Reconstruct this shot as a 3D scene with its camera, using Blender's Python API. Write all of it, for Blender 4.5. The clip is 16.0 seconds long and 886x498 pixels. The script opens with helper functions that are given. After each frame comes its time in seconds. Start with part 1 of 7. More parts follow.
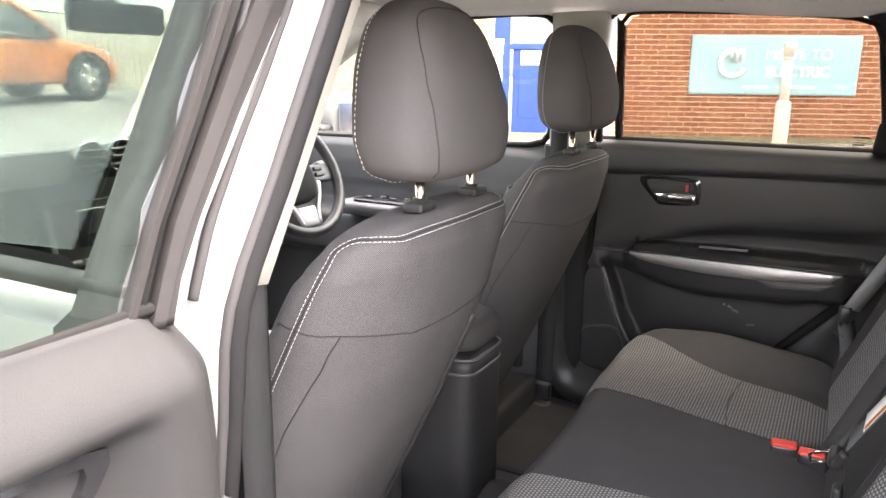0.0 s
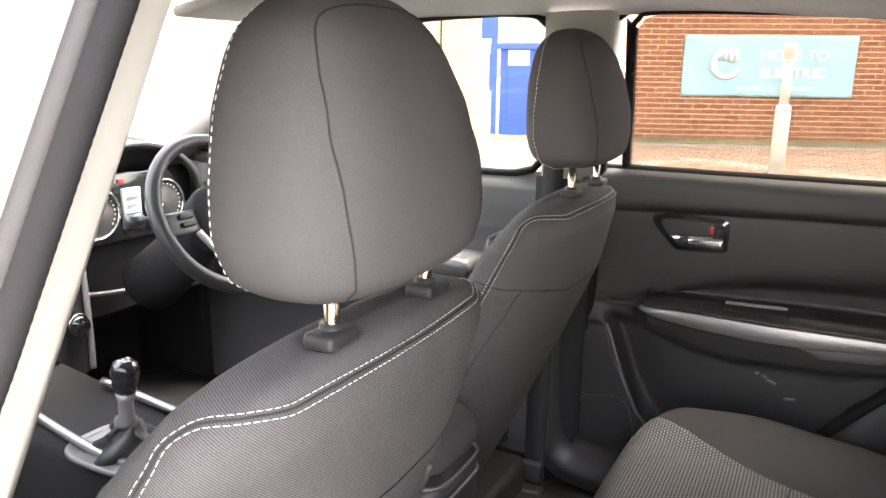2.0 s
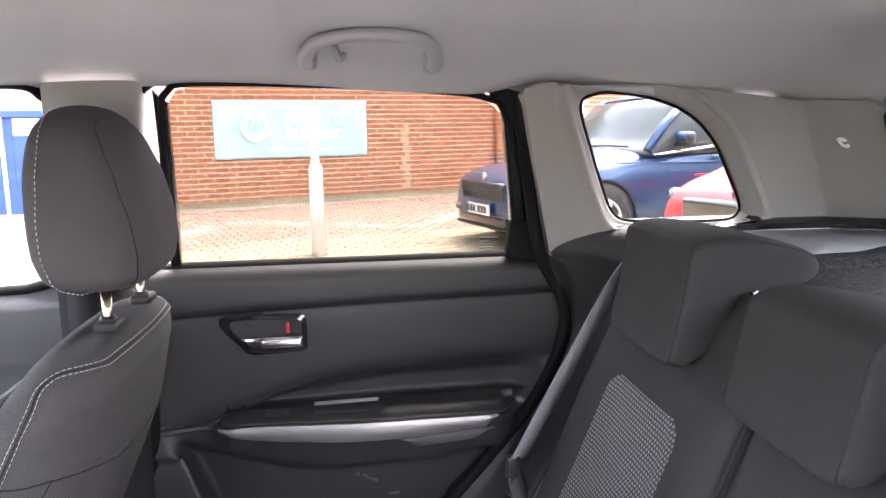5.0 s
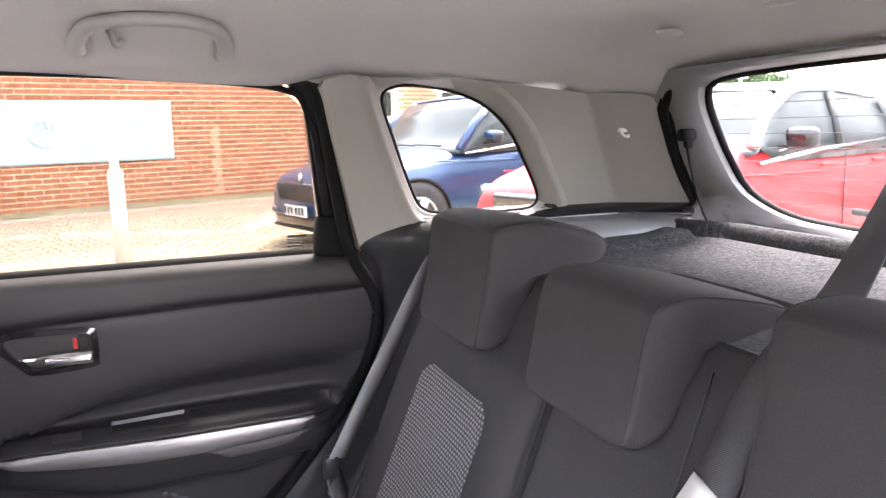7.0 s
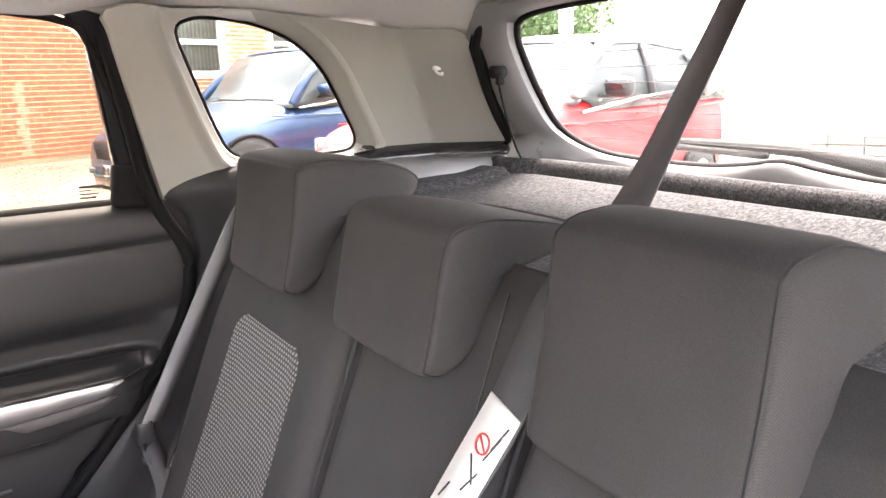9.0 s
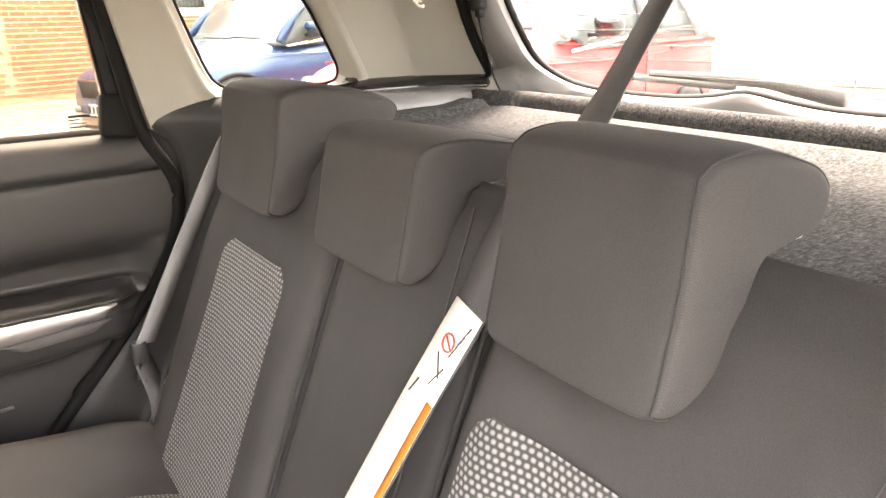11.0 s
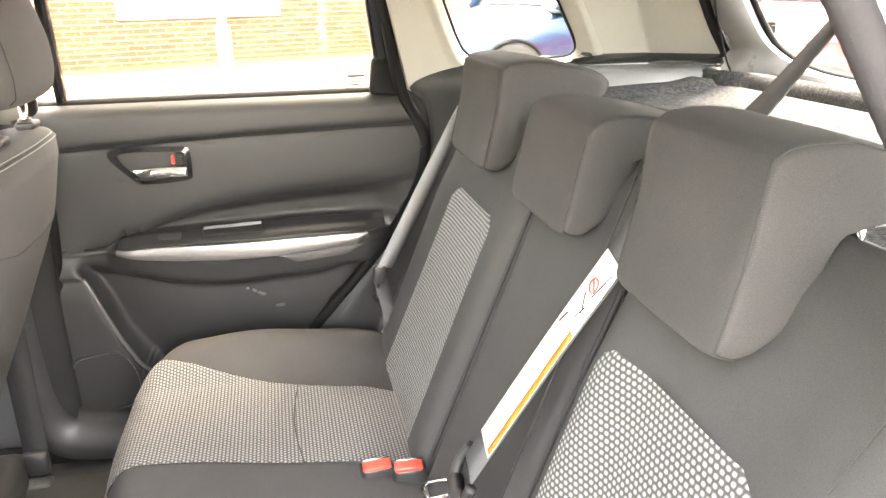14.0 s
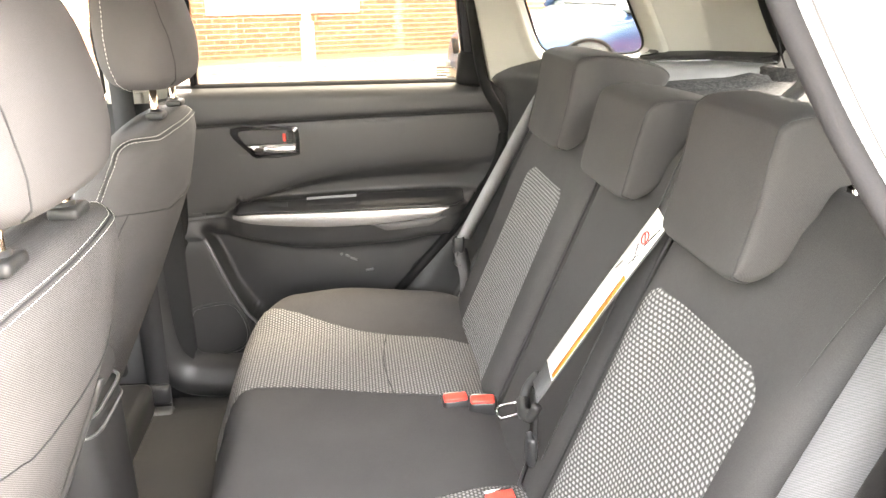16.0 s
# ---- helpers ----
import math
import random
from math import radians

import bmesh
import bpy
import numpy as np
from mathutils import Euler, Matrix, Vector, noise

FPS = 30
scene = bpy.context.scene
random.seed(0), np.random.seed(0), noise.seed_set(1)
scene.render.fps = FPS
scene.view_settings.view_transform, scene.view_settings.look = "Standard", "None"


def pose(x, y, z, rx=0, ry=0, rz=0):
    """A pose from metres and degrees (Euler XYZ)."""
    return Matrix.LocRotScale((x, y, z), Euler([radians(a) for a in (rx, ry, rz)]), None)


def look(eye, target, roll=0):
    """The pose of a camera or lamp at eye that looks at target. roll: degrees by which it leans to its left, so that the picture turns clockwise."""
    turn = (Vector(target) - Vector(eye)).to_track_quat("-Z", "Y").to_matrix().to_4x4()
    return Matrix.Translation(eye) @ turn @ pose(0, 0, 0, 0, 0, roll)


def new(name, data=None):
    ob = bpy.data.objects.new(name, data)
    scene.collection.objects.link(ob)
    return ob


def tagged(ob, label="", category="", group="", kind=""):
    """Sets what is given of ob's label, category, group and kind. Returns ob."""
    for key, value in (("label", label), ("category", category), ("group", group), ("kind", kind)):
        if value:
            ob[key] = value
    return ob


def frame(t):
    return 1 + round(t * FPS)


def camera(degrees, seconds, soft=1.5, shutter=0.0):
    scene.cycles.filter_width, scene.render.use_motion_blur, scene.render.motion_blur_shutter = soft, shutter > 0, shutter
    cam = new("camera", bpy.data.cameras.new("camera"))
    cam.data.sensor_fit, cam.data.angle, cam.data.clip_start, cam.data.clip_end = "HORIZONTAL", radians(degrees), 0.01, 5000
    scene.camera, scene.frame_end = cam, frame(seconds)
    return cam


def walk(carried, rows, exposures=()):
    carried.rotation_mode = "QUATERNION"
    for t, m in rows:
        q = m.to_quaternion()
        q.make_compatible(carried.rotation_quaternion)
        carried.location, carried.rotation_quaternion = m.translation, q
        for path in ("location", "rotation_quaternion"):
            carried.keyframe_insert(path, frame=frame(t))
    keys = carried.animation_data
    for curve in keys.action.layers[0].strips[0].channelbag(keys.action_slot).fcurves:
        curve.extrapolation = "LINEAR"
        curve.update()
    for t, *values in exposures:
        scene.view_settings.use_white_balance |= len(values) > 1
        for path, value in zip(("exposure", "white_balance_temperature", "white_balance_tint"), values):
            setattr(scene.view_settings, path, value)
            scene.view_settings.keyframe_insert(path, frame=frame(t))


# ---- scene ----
# x runs to the car's tail, y to its right-hand side, z up from the ground; the car's centre line is y = 0
cam = camera(61.3, 16.0)
PATH = [
    (0, (0.044, -1.304, 1.333), (-0.873, 0.411, 0.869), 0.6),
    (0.5, (0.021, -1.176, 1.335), (-0.897, 0.538, 0.867), 0.6),
    (1, (-0.001, -1.073, 1.348), (-0.925, 0.639, 0.882), 0.5),
    (1.5, (-0.055, -0.993, 1.350), (-0.984, 0.715, 0.885), 0.6),
    (2, (-0.109, -0.918, 1.365), (-0.999, 0.811, 0.897), 0.7),
    (2.5, (-0.147, -0.838, 1.370), (-0.891, 0.959, 0.903), 0.4),
    (3, (-0.166, -0.755, 1.379), (-0.752, 1.104, 0.934), -0.0),
    (3.5, (-0.169, -0.694, 1.389), (-0.574, 1.222, 0.982), -0.3),
    (4, (-0.168, -0.670, 1.394), (-0.344, 1.290, 1.036), -0.6),
    (4.5, (-0.172, -0.656, 1.394), (-0.124, 1.317, 1.069), -1.0),
    (5, (-0.182, -0.652, 1.395), (0.049, 1.310, 1.082), -1.1),
    (7.5, (-0.141, -0.634, 1.372), (0.648, 1.174, 1.044), -1.7),
    (8, (-0.127, -0.628, 1.364), (0.765, 1.128, 1.020), -1.8),
    (8.5, (-0.112, -0.633, 1.358), (0.864, 1.070, 0.974), -1.9),
    (9, (-0.101, -0.637, 1.347), (0.942, 1.011, 0.904), -1.9),
    (11.5, (-0.118, -0.706, 1.326), (0.902, 0.901, 0.712), -1.8),
    (12, (-0.090, -0.713, 1.317), (0.782, 0.975, 0.693), -1.9),
    (12.5, (-0.056, -0.732, 1.327), (0.618, 1.041, 0.692), -1.7),
    (13, (-0.056, -0.767, 1.331), (0.474, 1.050, 0.684), -1.2),
    (13.5, (-0.080, -0.819, 1.346), (0.366, 1.017, 0.692), -0.9),
    (14, (-0.092, -0.872, 1.357), (0.305, 0.975, 0.703), -1.0),
    (14.5, (-0.109, -0.929, 1.355), (0.249, 0.926, 0.701), -0.9),
    (15, (-0.122, -0.979, 1.361), (0.193, 0.884, 0.704), -0.9),
    (15.5, (-0.134, -1.021, 1.363), (0.129, 0.851, 0.709), -0.8),
    (16, (-0.153, -1.071, 1.366), (0.073, 0.805, 0.709), -0.6),
]
EXPOSURES = [(t, e, k, n) for t, e, k, n in ((0.0, 4.96, 7300, 17), (1.5, 4.96, 7300, 16), (2.2, 5.0, 7200, 16), (2.6, 5.12, 7000, 18), (3.5, 5.2, 6400, 20), (5.0, 5.22, 6500, 24), (9.0, 5.85, 7300, 23), (12.0, 6.4, 8600, 18), (14.5, 6.82, 7900, 13), (16.0, 6.6, 7900, 13))]
walk(cam, [(t, look(eye, target, roll)) for t, eye, target, roll in PATH], EXPOSURES)

# ---- world, sun and exposure ----
world = bpy.data.worlds.new("world")
scene.world = world
world.use_nodes = True
wn = world.node_tree.nodes
sky = wn.new("ShaderNodeTexSky")
sky.sky_type = "NISHITA"
sky.sun_disc = False
sky.sun_elevation = radians(66)
sky.sun_rotation = radians(52)
sky.air_density, sky.dust_density, sky.ozone_density = 1.2, 4.0, 1.5
wn["Background"].inputs["Strength"].default_value = 0.15
cloud = wn.new("ShaderNodeHueSaturation")      # a veil of cloud takes most of the blue out
cloud.inputs["Saturation"].default_value = 0.45
world.node_tree.links.new(sky.outputs["Color"], cloud.inputs["Color"])
world.node_tree.links.new(cloud.outputs["Color"], wn["Background"].inputs["Color"])

sun_data = bpy.data.lights.new("sun", "SUN")
sun_data.energy, sun_data.angle, sun_data.color = 0.7, radians(30), (1.0, 0.985, 0.965)
sun = new("sun", sun_data)
sun.matrix_world = look((4.5, 3.5, 13), (0, 0, 0))

# ---- materials ----
MATS = {}


def tree(name):
    m = bpy.data.materials.new(name)
    m.use_nodes = True
    MATS[name] = m
    return m, m.node_tree.nodes, m.node_tree.links, m.node_tree.nodes["Principled BSDF"]


def math_node(n, l, op, a, b=None):
    k = n.new("ShaderNodeMath")
    k.operation = op
    for i, v in enumerate((a, b)):
        if v is None:
            continue
        if isinstance(v, (int, float)):
            k.inputs[i].default_value = v
        else:
            l.new(v, k.inputs[i])
    return k.outputs[0]


def mixed(n, l, fac, a, b):
    k = n.new("ShaderNodeMix")
    k.data_type = "RGBA"
    if isinstance(fac, (int, float)):
        k.inputs["Factor"].default_value = fac
    else:
        l.new(fac, k.inputs["Factor"])
    for s, v in (("A", a), ("B", b)):
        sock = [i for i in k.inputs if i.name == s and i.type == "RGBA"][0]
        if isinstance(v, tuple):
            sock.default_value = (*v, 1)
        else:
            l.new(v, sock)
    return [o for o in k.outputs if o.type == "RGBA"][0]


def noise_tex(n, l, co, scale, detail=4, rough=0.6):
    k = n.new("ShaderNodeTexNoise")
    k.inputs["Scale"].default_value, k.inputs["Detail"].default_value = scale, detail
    k.inputs["Roughness"].default_value = rough
    l.new(co, k.inputs["Vector"])
    return k.outputs["Fac"]


def bump_on(n, l, p, height, strength, dist):
    b = n.new("ShaderNodeBump")
    b.inputs["Strength"].default_value, b.inputs["Distance"].default_value = strength, dist
    l.new(height, b.inputs["Height"])
    l.new(b.outputs["Normal"], p.inputs["Normal"])


def ramp(n, l, fac, lo, hi):
    k = n.new("ShaderNodeMapRange")
    k.inputs["From Min"].default_value, k.inputs["From Max"].default_value = lo, hi
    l.new(fac, k.inputs["Value"])
    return k.outputs["Result"]


def surface(name, base, rough=0.6, metal=0.0, grain=400, fine=0.12, large=0.1, wear=3.0, bump=0.15, dist=0.0008, coat=0.0, sheen=0.0, spec=0.5):
    """A surface with grain and larger stains: colour and roughness vary at two scales, fine relief from the grain."""
    m, n, l, p = tree(name)
    co = n.new("ShaderNodeTexCoord").outputs["Object"]
    a, b = noise_tex(n, l, co, grain, 3), noise_tex(n, l, co, wear, 5)
    dark = tuple(c * (1 - fine - large) for c in base)
    light = tuple(min(c * (1 + fine + large), 0.95) for c in base)
    f = math_node(n, l, "ADD", math_node(n, l, "MULTIPLY", a, fine / (fine + large + 1e-6)), math_node(n, l, "MULTIPLY", ramp(n, l, b, 0.3, 0.7), large / (fine + large + 1e-6)))
    l.new(mixed(n, l, f, dark, light), p.inputs["Base Color"])
    l.new(math_node(n, l, "ADD", math_node(n, l, "MULTIPLY", b, 0.2), rough - 0.1), p.inputs["Roughness"])
    p.inputs["Metallic"].default_value = metal
    p.inputs["Coat Weight"].default_value = coat
    p.inputs["Coat Roughness"].default_value = 0.05
    p.inputs["Sheen Weight"].default_value = sheen
    p.inputs["Specular IOR Level"].default_value = spec
    if bump:
        bump_on(n, l, p, a, bump, dist)
    return m


def felt(name, dark, light):
    """Pressed felt: short pale fibres scattered over dark ones, matted in soft patches."""
    m, n, l, p = tree(name)
    co = n.new("ShaderNodeTexCoord").outputs["Object"]
    warp = n.new("ShaderNodeMapping")
    warp.inputs["Scale"].default_value = (0.45, 1.0, 1.0)
    l.new(co, warp.inputs["Vector"])
    fibre, speck, mat = noise_tex(n, l, warp.outputs[0], 330, 3, 0.7), noise_tex(n, l, co, 120, 4, 0.7), noise_tex(n, l, co, 14, 4)
    f = math_node(n, l, "ADD", math_node(n, l, "MULTIPLY", ramp(n, l, fibre, 0.45, 0.70), 0.55), math_node(n, l, "MULTIPLY", ramp(n, l, speck, 0.42, 0.72), 0.35))
    f = math_node(n, l, "ADD", f, math_node(n, l, "MULTIPLY", ramp(n, l, mat, 0.35, 0.7), 0.10))
    l.new(mixed(n, l, f, dark, light), p.inputs["Base Color"])
    p.inputs["Roughness"].default_value = 1.0
    p.inputs["Specular IOR Level"].default_value = 0.03
    bump_on(n, l, p, math_node(n, l, "ADD", fibre, speck), 0.7, 0.002)
    return m


def cloth(name, base, pitch, angle=0.0, amount=0.3, relief=0.6, rough=0.9, rib_part=0.45):
    """Woven cloth: fine ribs with cross threads, faint fading."""
    m, n, l, p = tree(name)
    co = n.new("ShaderNodeTexCoord").outputs["Object"]
    sep = n.new("ShaderNodeSeparateXYZ")
    l.new(co, sep.inputs[0])
    x, y, z = sep.outputs
    c, s = math.cos(angle), math.sin(angle)
    u = math_node(n, l, "ADD", math_node(n, l, "MULTIPLY", math_node(n, l, "ADD", y, math_node(n, l, "MULTIPLY", x, 0.7)), c), math_node(n, l, "MULTIPLY", z, s))
    v = math_node(n, l, "SUBTRACT", math_node(n, l, "MULTIPLY", z, c), math_node(n, l, "MULTIPLY", math_node(n, l, "ADD", y, x), s))
    rib = math_node(n, l, "SINE", math_node(n, l, "MULTIPLY", u, 2 * math.pi / pitch))
    cross = math_node(n, l, "SINE", math_node(n, l, "MULTIPLY", v, 2 * math.pi / (pitch * 1.3)))
    weave = math_node(n, l, "ADD", math_node(n, l, "MULTIPLY", rib, 0.85), math_node(n, l, "MULTIPLY", cross, 0.15))
    fuzz = noise_tex(n, l, co, 900, 3)
    big = noise_tex(n, l, co, 7, 4)
    h = math_node(n, l, "ADD", math_node(n, l, "MULTIPLY", weave, rib_part), fuzz)
    f = math_node(n, l, "ADD", math_node(n, l, "MULTIPLY", ramp(n, l, h, 0.1, 1.0), 0.8), math_node(n, l, "MULTIPLY", ramp(n, l, big, 0.3, 0.7), 0.2))
    l.new(mixed(n, l, f, tuple(k * (1 - amount) for k in base), tuple(k * (1 + amount) for k in base)), p.inputs["Base Color"])
    p.inputs["Roughness"].default_value = rough
    p.inputs["Specular IOR Level"].default_value = 0.12
    bump_on(n, l, p, math_node(n, l, "ADD", math_node(n, l, "MULTIPLY", weave, rib_part), math_node(n, l, "MULTIPLY", fuzz, 0.4)), relief, 0.0003)
    return m


def dotted(name, dark, light, pu, pv, axis="yz"):
    """Knitted upholstery: staggered light ovals on a dark ground."""
    m, n, l, p = tree(name)
    co = n.new("ShaderNodeTexCoord").outputs["Object"]
    sep = n.new("ShaderNodeSeparateXYZ")
    l.new(co, sep.inputs[0])
    u, v = sep.outputs["XYZ".index(axis[0].upper())], sep.outputs["XYZ".index(axis[1].upper())]
    wob = math_node(n, l, "MULTIPLY", noise_tex(n, l, co, 40, 2), 0.4)
    b = math_node(n, l, "ADD", math_node(n, l, "MULTIPLY", v, 1 / pv), math_node(n, l, "MULTIPLY", wob, 0.2))
    row = math_node(n, l, "MULTIPLY", math_node(n, l, "FLOOR", b), 0.5)     # every other row is set over by half a cell
    a = math_node(n, l, "ADD", math_node(n, l, "ADD", math_node(n, l, "MULTIPLY", u, 1 / pu), row), math_node(n, l, "MULTIPLY", wob, 0.2))
    s1 = math_node(n, l, "ABSOLUTE", math_node(n, l, "SINE", math_node(n, l, "MULTIPLY", a, math.pi)))
    s2 = math_node(n, l, "ABSOLUTE", math_node(n, l, "SINE", math_node(n, l, "MULTIPLY", b, math.pi)))
    d = math_node(n, l, "MULTIPLY", s1, s2)
    h = math_node(n, l, "ADD", d, math_node(n, l, "MULTIPLY", noise_tex(n, l, co, 1200, 2), 0.5))
    l.new(mixed(n, l, ramp(n, l, h, 0.50, 1.12), dark, light), p.inputs["Base Color"])
    p.inputs["Roughness"].default_value = 0.85
    bump_on(n, l, p, h, 0.7, 0.0012)
    return m


def glazing(name, tint, gloss=1.0):
    m, n, l, p = tree(name)
    n.remove(p)
    clear, shine, mix, edge = n.new("ShaderNodeBsdfTransparent"), n.new("ShaderNodeBsdfGlossy"), n.new("ShaderNodeMixShader"), n.new("ShaderNodeLayerWeight")
    clear.inputs["Color"].default_value = (*tint, 1)
    shine.inputs["Roughness"].default_value = 0.01
    edge.inputs["Blend"].default_value = 0.5
    rim = math_node(n, l, "POWER", edge.outputs["Facing"], 5.0)
    l.new(math_node(n, l, "MULTIPLY", math_node(n, l, "ADD", math_node(n, l, "MULTIPLY", rim, 0.75), 0.03), gloss), mix.inputs[0])
    l.new(clear.outputs[0], mix.inputs[1])
    l.new(shine.outputs[0], mix.inputs[2])
    l.new(mix.outputs[0], n["Material Output"].inputs["Surface"])
    return m


def paint(name, base, flake=0.0, rough=0.35, coat=0.6):
    m, n, l, p = tree(name)
    co = n.new("ShaderNodeTexCoord").outputs["Object"]
    a, b = noise_tex(n, l, co, 1500, 2), noise_tex(n, l, co, 1.5, 4)
    f = math_node(n, l, "ADD", math_node(n, l, "MULTIPLY", a, 0.5), math_node(n, l, "MULTIPLY", b, 0.5))
    l.new(mixed(n, l, f, tuple(c * 0.88 for c in base), tuple(min(c * 1.12, 0.95) for c in base)), p.inputs["Base Color"])
    p.inputs["Metallic"].default_value, p.inputs["Roughness"].default_value = flake, rough
    p.inputs["Coat Weight"].default_value, p.inputs["Coat Roughness"].default_value = coat, 0.03
    return m


def masonry(name, a, b, rough=0.85):
    """Brick or stone pieces: every piece differs, with pitting and soot."""
    m, n, l, p = tree(name)
    co = n.new("ShaderNodeTexCoord").outputs["Object"]
    rnd = n.new("ShaderNodeObjectInfo").outputs["Random"]
    isl = n.new("ShaderNodeNewGeometry").outputs["Random Per Island"]
    pick = math_node(n, l, "FRACT", math_node(n, l, "ADD", rnd, isl))
    k = math_node(n, l, "ADD", math_node(n, l, "MULTIPLY", pick, 0.6), math_node(n, l, "MULTIPLY", noise_tex(n, l, co, 30, 5), 0.4))
    l.new(mixed(n, l, k, a, b), p.inputs["Base Color"])
    p.inputs["Roughness"].default_value = rough
    bump_on(n, l, p, noise_tex(n, l, co, 160, 4), 0.4, 0.003)
    return m


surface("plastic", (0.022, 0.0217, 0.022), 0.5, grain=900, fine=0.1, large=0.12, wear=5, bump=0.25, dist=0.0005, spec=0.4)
surface("plastic_smooth", (0.022, 0.022, 0.023), 0.38, grain=700, fine=0.06, large=0.1, bump=0.05)
surface("plastic_lower", (0.032, 0.032, 0.0325), 0.36, grain=900, fine=0.12, large=0.18, wear=9, bump=0.3, dist=0.0005, spec=0.3)
surface("plastic_matte", (0.020, 0.020, 0.0205), 0.75, grain=900, fine=0.1, large=0.15, wear=6, bump=0.3, dist=0.0005, spec=0.12)
surface("gloss_black", (0.012, 0.012, 0.013), 0.12, grain=300, fine=0.02, large=0.05, bump=0.0, coat=0.6)
surface("rubber", (0.007, 0.007, 0.007), 0.75, grain=500, bump=0.2, spec=0.15)
# grey plastic; also paints light onto the driver's door lining and the bin edge
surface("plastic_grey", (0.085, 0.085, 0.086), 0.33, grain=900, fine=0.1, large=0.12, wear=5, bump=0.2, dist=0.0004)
surface("plastic_tail", (0.19, 0.19, 0.191), 0.30, grain=900, fine=0.08, large=0.1, wear=5, bump=0.1, dist=0.0004)
surface("plastic_ledge", (0.16, 0.16, 0.161), 0.33, grain=900, fine=0.1, large=0.12, wear=5, bump=0.15, dist=0.0004)
surface("seal_dark", (0.020, 0.019, 0.0195), 0.85, grain=700, fine=0.15, bump=0.3, spec=0.12)
surface("roof_plastic", (0.30, 0.29, 0.285), 0.5, grain=900, fine=0.06, large=0.06, bump=0.15)
glazing("glass_rear", (0.64, 0.65, 0.635))
glazing("glass_door", (0.52, 0.57, 0.53))
surface("seal_grey", (0.043, 0.040, 0.040), 0.75, grain=700, fine=0.15, bump=0.4)
surface("frame_grey", (0.021, 0.0195, 0.0195), 0.65, grain=700, fine=0.15, bump=0.3, spec=0.12)
surface("trim_beige", (0.27, 0.26, 0.232), 0.6, grain=800, fine=0.04, large=0.05, wear=4, bump=0.2, dist=0.0004)
surface("headlining", (0.42, 0.405, 0.39), 0.95, grain=1100, fine=0.1, large=0.05, wear=2, bump=0.4, dist=0.0005, sheen=0.2)
surface("silver", (0.33, 0.318, 0.314), 0.42, metal=0.85, grain=900, fine=0.03, large=0.05, bump=0.03)
surface("silver_dark", (0.085, 0.079, 0.079), 0.55, metal=0.0, grain=900, fine=0.05, large=0.06, bump=0.05, spec=0.25)
surface("chrome", (0.78, 0.78, 0.78), 0.12, metal=1.0, grain=400, fine=0.02, large=0.03, bump=0.0)
surface("bronze_post", (0.55, 0.45, 0.35), 0.2, metal=1.0, grain=400, fine=0.03, large=0.03, bump=0.0)
surface("carpet", (0.022, 0.022, 0.023), 0.98, grain=600, fine=0.4, large=0.2, bump=0.9, dist=0.003)
surface("mat", (0.013, 0.013, 0.0135), 0.95, grain=700, fine=0.35, large=0.2, bump=0.8, dist=0.002)
felt("shelf_felt", (0.020, 0.0204, 0.021), (0.095, 0.0965, 0.099))
surface("red_plastic", (0.62, 0.05, 0.035), 0.4, grain=400, fine=0.04, large=0.08, bump=0.05)
surface("label_white", (0.78, 0.77, 0.74), 0.6, grain=200, fine=0.03, large=0.04, bump=0.1)
surface("label_orange", (0.46, 0.135, 0.006), 0.6, grain=200, fine=0.05, large=0.05, bump=0.1)
surface("ink_black", (0.03, 0.03, 0.03), 0.7, bump=0)
surface("ink_red", (0.6, 0.04, 0.03), 0.7, bump=0)
surface("thread", (0.62, 0.60, 0.56), 0.8, grain=900, fine=0.2, bump=0.3)
surface("thread_dark", (0.02, 0.02, 0.02), 0.85, grain=900, fine=0.2, bump=0.3)
surface("display_grey", (0.32, 0.36, 0.37), 0.25, grain=60, fine=0.05, large=0.1, bump=0.0, coat=0.4)
surface("leather", (0.018, 0.018, 0.019), 0.45, grain=350, fine=0.1, large=0.1, bump=0.35, dist=0.0008)
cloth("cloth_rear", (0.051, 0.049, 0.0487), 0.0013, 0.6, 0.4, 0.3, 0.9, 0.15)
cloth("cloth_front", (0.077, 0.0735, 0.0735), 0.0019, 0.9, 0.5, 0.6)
cloth("cloth_head", (0.077, 0.073, 0.073), 0.0014, 0.95, 0.24, 0.3, 0.9, 0.3)
cloth("webbing", (0.085, 0.085, 0.088), 0.002, 0.785, 0.25, 0.6, 0.75)
cloth("webbing_dark", (0.03, 0.03, 0.031), 0.002, 0.785, 0.3, 0.9, 0.75)
# lit copy of the grey webbing, with window light put into the colour
cloth("webbing_lit", (0.25, 0.253, 0.26), 0.002, 0.785, 0.3, 0.9, 0.75)
dotted("knit_back", (0.045, 0.044, 0.043), (0.275, 0.269, 0.266), 0.0080, 0.0060)
dotted("knit_seat", (0.046, 0.044, 0.043), (0.235, 0.227, 0.221), 0.0072, 0.0060, "yx")
glazing("glass_clear", (0.70, 0.72, 0.71))
glazing("glass_privacy", (0.42, 0.42, 0.40))
glazing("glass_quarter", (0.55, 0.56, 0.54))
paint("paint_white", (0.28, 0.28, 0.278))
paint("paint_blue", (0.016, 0.050, 0.125), 0.4, 0.3)
paint("paint_red", (0.50, 0.014, 0.016), 0.0, 0.5, 0.15)
paint("paint_orange", (0.65, 0.19, 0.03), 0.3, 0.3)
surface("car_glass", (0.06, 0.072, 0.072), 0.08, grain=100, fine=0.02, large=0.25, wear=2.2, bump=0.0, spec=0.25)
masonry("brick_orange", (0.31, 0.105, 0.05), (0.47, 0.20, 0.105))
